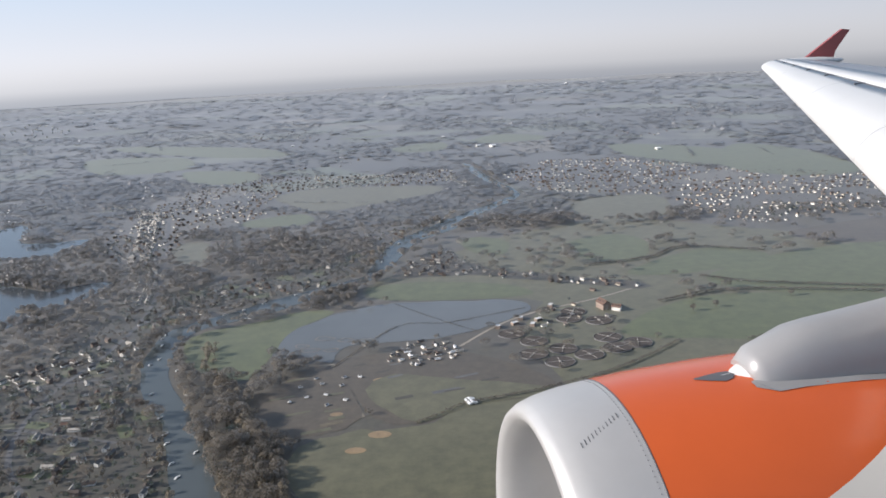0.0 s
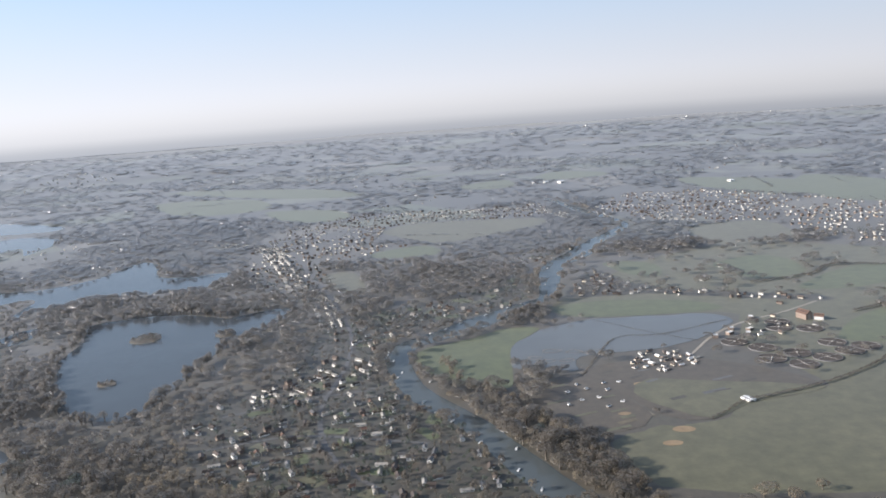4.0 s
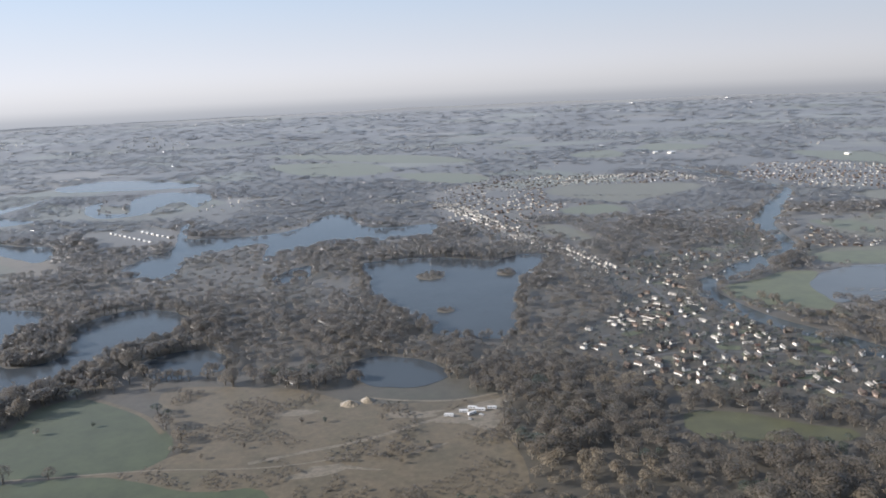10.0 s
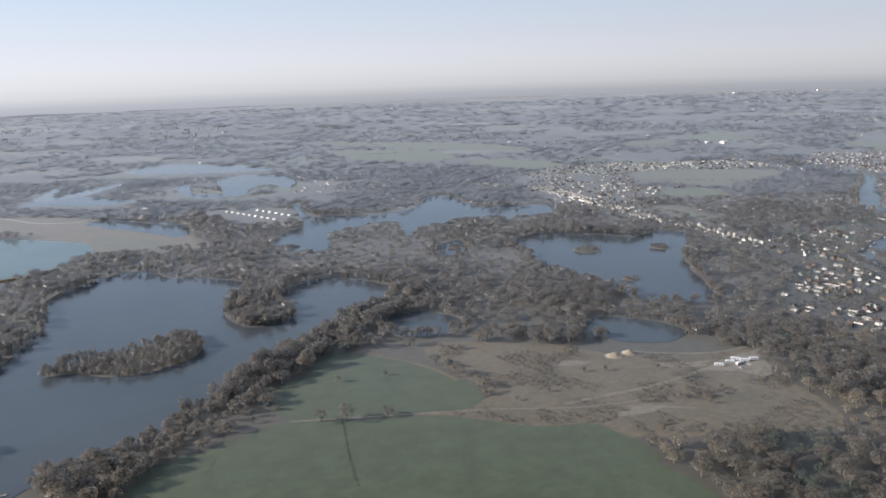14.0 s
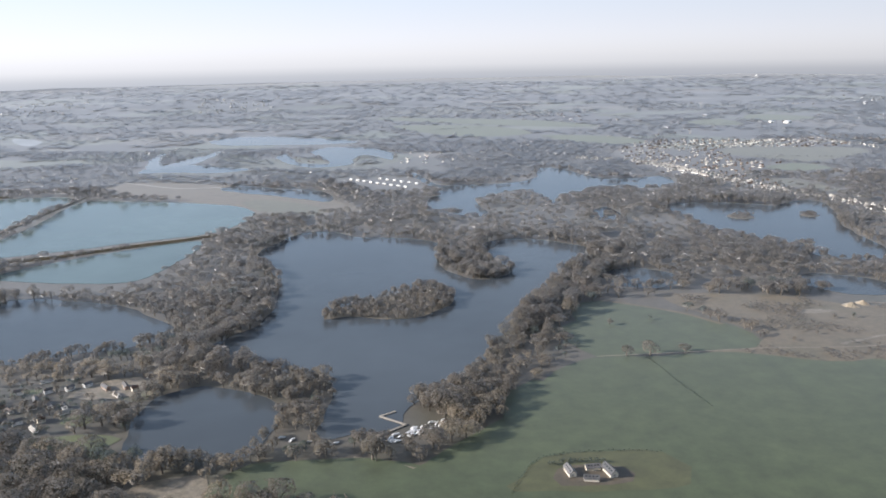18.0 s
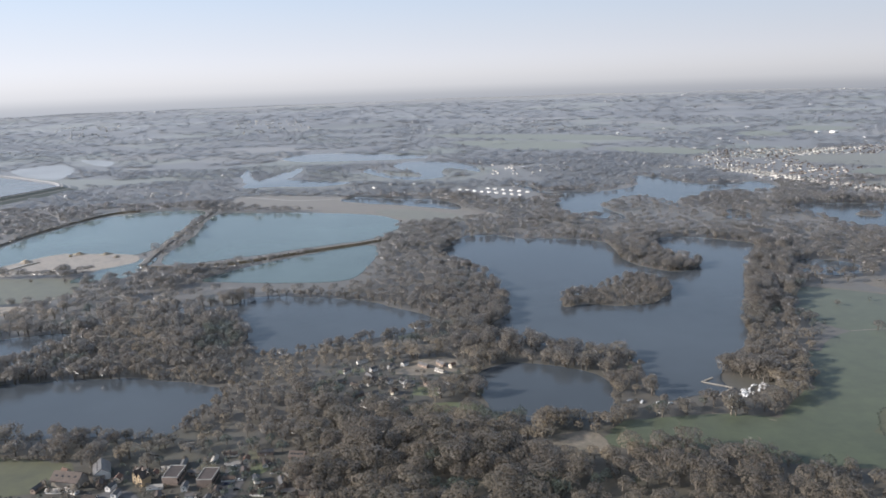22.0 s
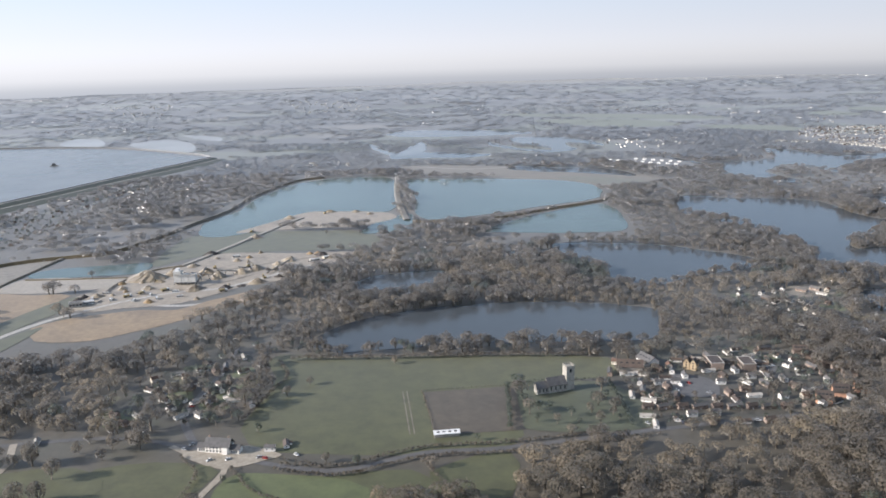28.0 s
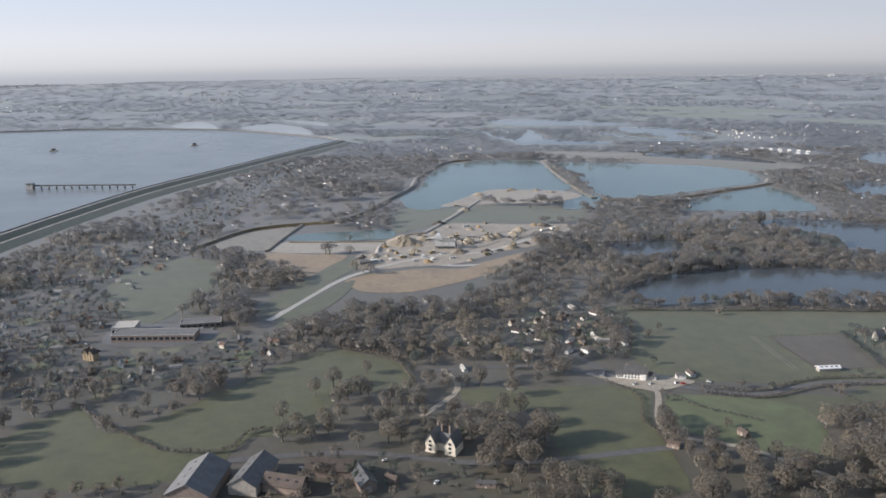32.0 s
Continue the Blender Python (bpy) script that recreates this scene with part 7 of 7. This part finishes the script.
def plant():
    e = new("gravel_plant")
    for x, h, w in ((-4.2, 8.2, 2.2), (0.2, 6.2, 2.0), (4.4, 6.0, 2.0)):
        s = part("silo", boxes((x - w, x + w, -2, 2, 1.6, h)), M_SILO, e)
        part("hopper", prism(bmesh.new(), [(x - w, 1.6), (x + w, 1.6), (x + 0.5, 0.5), (x - 0.5, 0.5)], -1.9, 1.9), M_DARKM, s)
        for i in (-1, 1):
            for j in (-1.8, 1.8):
                part("leg", boxes((x + i * (w - 0.2) - 0.15, x + i * (w - 0.2) + 0.15, j - 0.15, j + 0.15, 0, 1.6)), M_DARKM, s)
    part("walkway", boxes((-6.4, 6.4, -2.6, -2.02, 5.9, 6.0), (-6.4, 6.4, -2.6, -2.55, 6.0, 6.5)), M_CONCRETE, e)
    part("control_cabin", boxes((-5.4, -3.2, -1.2, 1.2, 8.2, 9.6)), M_SHEET, e)
    e.matrix_basis = pose(-1085, 275, 0, 0, 0, -5)
    tagged(e, "tall pale concrete gravel silos at a washing plant", "silo")


plant()
block("site_office", 2.8, 1.6, 1.5, M_WHITE, M_SHEET, "white site office at a quarry gate", "office", pose(-1130, 243, 0, 0, 0, 20), 4)
block("site_office", 3.4, 1.8, 2.6, M_CONCRETE, M_FELT, "grey weighbridge office at a quarry", "office", pose(-1135, 238, 0, 0, 0, 12), 4)
block("site_office", 2.4, 1.2, 1.4, M_WHITE, M_SHEET, "white cabin on the quarry floor", "office", pose(-1066, 338, 0, 0, 0, 4), 3)
block("site_office", 3.2, 1.2, 1.4, M_WHITE, M_SHEET, "white cabin at the quarry edge", "office", pose(-1013, 319, 0, 0, 0, 20), 3)
block("site_office", 2.4, 1.2, 1.2, M_CREAM, M_SHEET, "pale cabin at the quarry edge", "office", pose(-1006, 325, 0, 0, 0, 40), 3)


rq = np.random.default_rng(41)
cabin = None
for x, y in [(-1134.7, 240.5), (-1130.8, 250.6), (-1126.8, 261.2), (-1119.8, 247.2), (-1113.7, 254.8), (-1106.3, 243.7), (-1100.1, 253.9), (-1094.4, 245.6), (-1087.3, 258.6), (-1082.1, 247.4)]:
    m = pose(x, y, 0.05, 0, 0, rq.choice([12, 100]) + rq.normal(0, 8)) @ Matrix.Scale(0.8, 4)
    if cabin is None:
        cabin = tagged(block("portable_cabin", 2.2, 0.9, 1.2, M_WHITE, M_SHEET, "white portable cabin at a quarry entrance", "cabin", m, 3), group="quarry cabins")
    else:
        copy_thing(cabin, pose(0, 0, 0)).matrix_basis = m


def truck(m):
    e = new("dump_truck")
    part("chassis", boxes((-2.2, 2.2, -0.5, 0.5, 0.4, 0.6)), M_DARKM, e)
    part("tipper_body", prism(bmesh.new(), [(-2.3, 0.65), (0.9, 0.65), (1.1, 1.5), (-2.5, 1.5)], -0.65, 0.65), M_ORANGE_MACHINE, e)
    part("cab", prism(bmesh.new(), [(1.2, 0.5), (2.4, 0.5), (2.35, 1.1), (2.0, 1.6), (1.2, 1.6)], -0.6, 0.6), CAR_PAINTS[0], e)
    part("windscreen", boxes((2.1, 2.3, -0.5, 0.5, 1.12, 1.45)), M_GLASS, e)
    for x in (-1.6, -0.8, 1.7):
        for y in (-0.6, 0.6):
            bm = bmesh.new()
            bmesh.ops.create_cone(bm, cap_ends=True, segments=12, radius1=0.33, radius2=0.33, depth=0.24, matrix=pose(x, y, 0.33, 90))
            part("wheel", bm, M_RUBBER, e)
    e.matrix_basis = m
    return tagged(e, "yellow dump truck on a quarry floor", "truck", "quarry trucks")


t0 = truck(pose(-1094, 262, 0.1, 0, 0, 40))
for x, y, rz in ((-1106, 258, 70), (-1060, 255, 12), (-1036, 300, 60), (-1068, 420, 80), (-1112, 252, 30)):
    copy_thing(t0, pose(x, y, 0.1, 0, 0, rz))


def excavator(m):
    e = new("excavator")
    for y in (-0.6, 0.6):
        part("track", boxes((-1.2, 1.2, y - 0.2, y + 0.2, 0, 0.5)), M_RUBBER, e)
    part("house", boxes((-1.2, 0.6, -0.7, 0.7, 0.55, 1.3)), M_ORANGE_MACHINE, e)
    part("cab", boxes((0.0, 0.8, 0.1, 0.7, 1.3, 2.0)), M_GLASS, e)
    part("boom", prism(bmesh.new(), [(0.5, 1.0), (0.8, 0.95), (2.4, 2.5), (2.2, 2.7)], -0.15, 0.15), M_ORANGE_MACHINE, e)
    part("stick", prism(bmesh.new(), [(2.2, 2.7), (2.45, 2.6), (3.3, 0.9), (3.1, 0.85)], -0.12, 0.12), M_ORANGE_MACHINE, e)
    part("bucket", prism(bmesh.new(), [(2.8, 0.9), (3.4, 0.9), (3.3, 0.3), (2.7, 0.4)], -0.35, 0.35), M_DARKM, e)
    e.matrix_basis = m
    return tagged(e, "yellow tracked excavator beside sand heaps", "excavator", "quarry excavators")


x0 = excavator(pose(-1054, 310, 0.1, 0, 0, 30))
for x, y, rz in ((-1104, 282, 200), (-1016, 485, 40), (-1040, 280, 120), (-1075, 310, 300)):
    copy_thing(x0, pose(x, y, 0.1, 0, 0, rz))


# ---- reservoir fittings ----
def jetty():
    e = new("jetty")
    part("deck", boxes((-48, 48, -1.1, 1.1, 2.4, 2.8)), M_CONCRETE, e)
    for y in (-1.05, 1.0):
        part("railing", boxes((-48, 48, y, y + 0.06, 2.8, 3.6)), M_DARKM, e)
    for i in range(14):
        x = -46 + i * 7
        part("pile", boxes((x - 0.3, x + 0.3, -0.8, 0.8, -1.5, 2.4)), M_DARKM, e)
    t = part("valve_tower", boxes((-52, -46, -2.4, 2.4, -2, 5.0)), M_CONCRETE, e)
    part("tower_roof", boxes((-52.4, -45.6, -2.8, 2.8, 5.0, 5.4)), M_SLATE, t)
    part("tower_window", boxes((-50, -48, -2.44, 2.44, 3.4, 4.3)), M_GLASS, t)
    e.matrix_basis = pose(-1402, 524, 4.0, 0, 0, -4)
    tagged(e, "long concrete jetty leading to a valve tower in a reservoir", "jetty")


jetty()


def raft(m):
    e = new("raft")
    part("float", boxes((-5, 5, -3, 3, 0, 0.8)), M_WOOD, e)
    part("hut", boxes((-2, 2, -1.5, 1.5, 0.8, 3.2)), M_DARKM, e)
    part("hut_roof", boxes((-2.3, 2.3, -1.8, 1.8, 3.2, 3.4)), M_FELT, e)
    e.matrix_basis = m
    return tagged(e, "dark work raft moored on a reservoir", "raft", "reservoir rafts")


ra = raft(pose(-1558, 844, 4.0))
copy_thing(ra, pose(-1388, 885, 4.0, 0, 0, 20))


# ---- far sheds ----
def far_shed(x, y, w, d, h, rz, label):
    e = new("warehouse")
    part("wall", boxes((-w, w, -d, d, 0, h)), M_WHITE, e)
    part("roof", gable_roof(d, w, h, h * 1.35, 0.5, 0.3), M_SHEET, e).matrix_basis = pose(0, 0, 0, 0, 0, 90)
    part("door", boxes((-w * 0.2, w * 0.2, -d - 0.05, -d, 0, h * 0.7)), M_DARKM, e)
    e.matrix_basis = pose(x, y, land_z(x, y), 0, 0, rz)
    tagged(e, label, "warehouse", "far warehouses")


for x, y, w, d, h, rz in ((-1937, 2808, 18, 50, 5, 12), (-1830, 2860, 18, 45, 5, 14), (-1116, 2251, 9, 20, 4, 20), (-1060, 2180, 9, 16, 4, 10), (-990, 2057, 10, 20, 4, 25), (-1040, 2110, 8, 12, 4, 0), (-1387, 1910, 8, 14, 4, 10), (-1450, 2050, 8, 14, 4, 15),
                          (64, 1331, 8, 12, 5, 20), (40, 1345, 6, 8, 4, 10), (300, 1190, 6, 10, 4, 10), (-1500, 2250, 9, 16, 4, 10), (-860, 2100, 7, 10, 4, 0), (-300, 1500, 5, 7, 3, 0), (-20, 1520, 6, 8, 4, 12)):
    k = 0.45 if y > 1800 else 0.8
    far_shed(x, y, w * k * 0.62, d * k * 0.62, h * k * 0.7, rz, "large white warehouse in the hazy distance")


# ---- the airliner's engine and wing, as they stand outside the cabin at the start ----
M_ORANGE = plain("glossy_orange_paint", (0.62, 0.115, 0.03), 0.22, 0, 0.05, 2.0)
M_LIP = plain("brushed_bare_metal", (0.52, 0.515, 0.51), 0.42, 0.35, 0.05, 4.0)
M_WINGW = plain("white_wing_paint", (0.66, 0.66, 0.655), 0.35, 0, 0.03, 2.0)
M_WINGG = plain("grey_wing_paint", (0.30, 0.31, 0.34), 0.4, 0, 0.06, 2.0)
M_PYLON = plain("mid_grey_pylon_paint", (0.31, 0.31, 0.315), 0.35, 0.1, 0.08, 3.0)
M_TIP = plain("dark_red_paint", (0.30, 0.07, 0.07), 0.35, 0, 0.05)
M_DUCT = plain("grey_inlet_lining", (0.50, 0.49, 0.47), 0.6, 0, 0.06, 2.0)
M_SEAM = plain("dark_panel_seam", (0.12, 0.12, 0.13), 0.6)
M_CABIN = plain("cream_cabin_plastic", (0.25, 0.248, 0.24), 0.5, 0, 0.03)
SHIP = 0.47                                    # the place's scale
AFT, OUT = Vector((0.983, 0.186, 0)).normalized(), Vector((-0.186, 0.983, 0)).normalized()
SHIP_FRAME = Matrix.Translation((0, 0, 153.7)) @ Matrix(((AFT.x, OUT.x, 0, 0), (AFT.y, OUT.y, 0, 0), (0, 0, 1, 0), (0, 0, 0, 1))) @ Matrix.Scale(SHIP, 4)


def lathe(profile, axis_y, axis_z, k=64):
    """A body round an axis that runs along x (aft); profile: (x, radius)."""
    bm = bmesh.new()
    rows = [[bm.verts.new((x, axis_y + r * math.cos(6.2832 * i / k), axis_z + r * math.sin(6.2832 * i / k))) for i in range(k)] for x, r in profile]
    for a, b in zip(rows, rows[1:]):
        for i in range(k):
            f = bm.faces.new((a[i], b[i], b[(i + 1) % k], a[(i + 1) % k]))
            f.smooth = True
    return bm


def engine():
    e = new("jet_engine")
    y, z = 3.9, -3.01
    lip = [(1.36, 0.86), (1.15, 0.87), (1.0, 0.90), (0.93, 0.945), (0.90, 0.985), (0.91, 1.02), (0.96, 1.055), (1.05, 1.085), (1.2, 1.115), (1.36, 1.135)]
    part("inlet_lip", lathe(lip, y, z), M_LIP, e, "bare metal inlet lip")
    part("cowl", lathe([(1.365, 1.137), (1.6, 1.16), (2.0, 1.18), (2.5, 1.19), (3.2, 1.17), (4.0, 1.08), (4.6, 0.95)], y, z), M_ORANGE, e, "glossy orange engine cowl")
    part("inlet_duct", lathe([(1.36, 0.858), (1.7, 0.86), (2.1, 0.88), (2.12, 0.3), (1.9, 0.02)], y, z), M_DUCT, e)
    part("lip_seam", lathe([(1.360, 1.136), (1.362, 1.139), (1.367, 1.139), (1.369, 1.137)], y, z), M_SEAM, e)
    for i in range(100):                      # rivets along the lip's rear edge
        a = radians(58 + i * 1.55)
        bm = bmesh.new()
        bmesh.ops.create_icosphere(bm, subdivisions=1, radius=0.0032, matrix=pose(1.335, y + 1.133 * math.cos(a), z + 1.133 * math.sin(a)))
        part("rivet", bm, M_SEAM, e)
    for i in range(11):                       # two rows of short slots across the top of the lip
        for j in range(2):
            a = radians(107 - i * 0.75 + 1.1 * j)
            x = 1.06 + 0.024 * i
            rr = 1.0885 + 0.17 * (x - 1.06)
            bm = boxes((-0.0025, 0.0025, -0.008, 0.008, -0.001, 0.0015))
            part("drain_slot", bm, M_SEAM, e).matrix_basis = pose(x, y + rr * math.cos(a), z + rr * math.sin(a), math.degrees(a) - 90)

    def skin(x, w, lift):
        """A point on the cowl's top, w to the inner side of its crest."""
        rr = float(np.interp(x, [1.365, 1.6, 2.0, 2.5, 3.2, 4.0, 4.6], [1.137, 1.16, 1.18, 1.19, 1.17, 1.08, 0.95])) + lift
        return x, y - w, z + math.sqrt(rr * rr - w * w)

    def decal(name, rows, material, lift, label=""):
        bm = bmesh.new()
        grid = [[bm.verts.new(skin(x, w0 + (w1 - w0) * k / 5, lift)) for k in range(6)] for x, w0, w1 in rows]
        for p, q in zip(grid, grid[1:]):
            for k in range(5):
                bm.faces.new((p[k], p[k + 1], q[k + 1], q[k]))
        part(name, bm, material, e, label)

    # pylon: an arched fairing that rises aft into the wing
    bm = bmesh.new()
    rows = []
    for x, w, top in ((2.16, 0.15, -1.775), (2.22, 0.175, -1.70), (2.30, 0.19, -1.648), (2.42, 0.20, -1.592), (2.55, 0.205, -1.570), (2.70, 0.21, -1.553), (3.0, 0.22, -1.515), (3.8, 0.24, -1.40), (5.0, 0.26, -1.25), (6.5, 0.26, -1.1)):
        base = -1.95
        row = []
        for k in range(13):
            a = math.pi * k / 12
            row.append(bm.verts.new((x - 0.05 * math.sin(a) * (x < 2.3), y - w * math.copysign(abs(math.cos(a)) ** 0.75, math.cos(a)), base + (top - base) * math.sin(a) ** 0.7)))
        rows.append(row)
    for p, q in zip(rows, rows[1:]):
        for k in range(12):
            bm.faces.new((p[k], p[k + 1], q[k + 1], q[k])).smooth = True
    bm.faces.new(rows[0])
    bmesh.ops.recalc_face_normals(bm, faces=bm.faces[:])
    part("pylon", bm, M_PYLON, e, "grey engine pylon")
    bm = bmesh.new()                          # rounded white nose of the pylon
    rows = []
    for s in np.linspace(0.02, 1.0, 9):
        x, w, h = 2.035 + 0.135 * s, 0.150 * s ** 0.55, 0.075 * s ** 0.75
        rows.append([bm.verts.new((x, y - w * math.cos(math.pi * k / 12), -1.95 + (0.115 + h * 0.72) * math.sin(math.pi * k / 12) ** 0.7)) for k in range(13)])
    for p, q in zip(rows, rows[1:]):
        for k in range(12):
            bm.faces.new((p[k], p[k + 1], q[k + 1], q[k])).smooth = True
    bm.faces.new(rows[0])
    bmesh.ops.recalc_face_normals(bm, faces=bm.faces[:])
    part("pylon_cap", bm, M_WINGW, e, "white pylon nose cap")
    decal("pylon_plate", [(2.10, 0.14, 0.20), (2.20, 0.10, 0.26), (2.35, 0.10, 0.255), (2.7, 0.1, 0.26), (3.4, 0.1, 0.28)], M_PYLON, 0.004)
    decal("vent_scoop", [(1.83, 0.005, 0.02), (1.90, -0.01, 0.06), (1.98, -0.02, 0.095), (2.03, -0.02, 0.075), (2.07, -0.005, 0.02)], M_SEAM, 0.003, "dark flush air scoop")
    decal("scoop_edge", [(1.985, 0.03, 0.036), (2.035, 0.022, 0.028)], M_WINGW, 0.009)
    decal("seam", [(2.115, 0.148, 0.152), (2.2, 0.268, 0.272)], M_SEAM, 0.006)
    e.matrix_basis = SHIP_FRAME @ Matrix.Translation((0.2, 0, 0))
    tagged(e, "airliner jet engine with an orange cowl and bare metal lip", "jet engine")


def wing():
    """Swept wing lofted from sections; y is outboard, x aft."""
    e = new("airliner_wing")

    def section(y):
        k = (y - 3.0) / 12.0
        return 9.12 - (15 - y) * 0.51, 6.2 + (1.75 - 6.2) * k, -1.20 + 0.60 * k    # leading edge, chord, height

    prof = [(0.0, 0.0), (0.008, 0.018), (0.03, 0.036), (0.08, 0.056), (0.15, 0.070), (0.30, 0.080), (0.5, 0.072), (0.75, 0.042), (1.0, 0.0), (0.7, -0.02), (0.4, -0.04), (0.15, -0.035), (0.03, -0.02)]

    def loft(ys, keep, grow=0.0, shut=True, ends=True):
        bm = bmesh.new()
        rows = []
        for y in ys:
            le, ch, zz = section(y)
            rows.append([bm.verts.new((le + ch * x - grow, y, zz + ch * (t + (grow * 0.3 if t > 0 else -grow * 0.3)))) for x, t in keep])
        n = len(keep)
        for a, b in zip(rows, rows[1:]):
            for i in range(n if shut else n - 1):
                f = bm.faces.new((a[i], a[(i + 1) % n], b[(i + 1) % n], b[i]))
                f.smooth = True
        if ends:
            bm.faces.new(rows[0])
            bm.faces.new(rows[-1][::-1])
        bmesh.ops.recalc_face_normals(bm, faces=bm.faces[:])
        return bm

    part("wing_panel", loft([3.0, 5, 7, 9, 11, 13, 14.9], prof), M_WINGG, e, "grey upper wing skin")
    fore = [(0.0, 0.0), (0.008, 0.020), (0.03, 0.040), (0.08, 0.060), (0.13, 0.068), (0.17, 0.074), (0.17, 0.0), (0.08, -0.03), (0.03, -0.021)]
    for a, b in ((3.2, 6.0), (6.012, 9.2), (9.212, 12.2), (12.212, 14.9)):
        part("slat", loft([a, (a + b) / 2, b], fore, 0.008, True, False), M_WINGW, e, "white leading-edge slat")
    band = [(0.18, 0.0765), (0.25, 0.082), (0.32, 0.0835), (0.32, 0.076), (0.18, 0.07)]
    part("white_band", loft([3.2, 6, 9, 12, 14.9], band), M_WINGW, e, "white painted wing band")
    for y in (5.0, 6.9, 8.7, 10.3, 11.6, 12.8, 13.8):
        le, ch, zz = section(y)
        part("slat_fairing", boxes((le + ch * 0.145, le + ch * 0.180, y - 0.008, y + 0.008, zz + ch * 0.0735, zz + ch * 0.0785)), M_SEAM, e)
    part("slat_gap", loft([3.2, 6, 9, 12, 14.9], [(0.171, 0.0735), (0.171, 0.0765), (0.178, 0.0775), (0.178, 0.0735)]), M_SEAM, e)
    le, ch, zz = section(15.0)
    tip = bmesh.new()
    bmesh.ops.create_uvsphere(tip, u_segments=14, v_segments=8, radius=1.0)
    for v in tip.verts:
        v.co = Vector((le + ch * 0.5 + ch * 0.5 * v.co.x, 14.9 + 0.16 * v.co.y, zz + 0.06 + 0.09 * v.co.z))
    part("wing_tip", tip, M_WINGW, e)
    fin = bmesh.new()
    outl = [(le + 0.95, zz + 0.10), (le + 1.60, zz + 0.04), (le + 1.66, zz + 0.26), (le + 1.95, zz + 0.64), (le + 1.78, zz + 0.66)]
    prism(fin, outl, 15.05, 15.12)
    part("wing_fence", fin, M_TIP, e, "dark red wing-tip fence")
    e.matrix_basis = SHIP_FRAME
    tagged(e, "white and grey airliner wing with a dark red tip fence", "wing")


def cabin_window():
    """The rounded surround of the window in front of the eye."""
    e = new("cabin_window")
    k, rows = 96, []
    bm = bmesh.new()
    for grow, depth in ((0.0, 0.200), (0.006, 0.190), (0.016, 0.180), (0.05, 0.172)):
        row = []
        for i in range(k):
            a = 6.2832 * i / k
            c, s = math.cos(a), math.sin(a)
            row.append(bm.verts.new((-0.0186 + (0.159 + grow) * math.copysign(abs(c) ** 0.667, c), depth, 0.0788 + (0.1645 + grow) * math.copysign(abs(s) ** 0.667, s))))
        rows.append(row)
    for a, b in zip(rows, rows[1:]):
        for i in range(k):
            bm.faces.new((a[i], b[i], b[(i + 1) % k], a[(i + 1) % k])).smooth = True
    part("surround", bm, M_CABIN, e)
    e.matrix_basis = pose(0, 0, 153.7, -13.66, 3.01, 0.45) @ Matrix.Scale(SHIP, 4)
    tagged(e, "cream plastic surround of an airliner cabin window", "cabin window")


engine()
wing()
cabin_window()
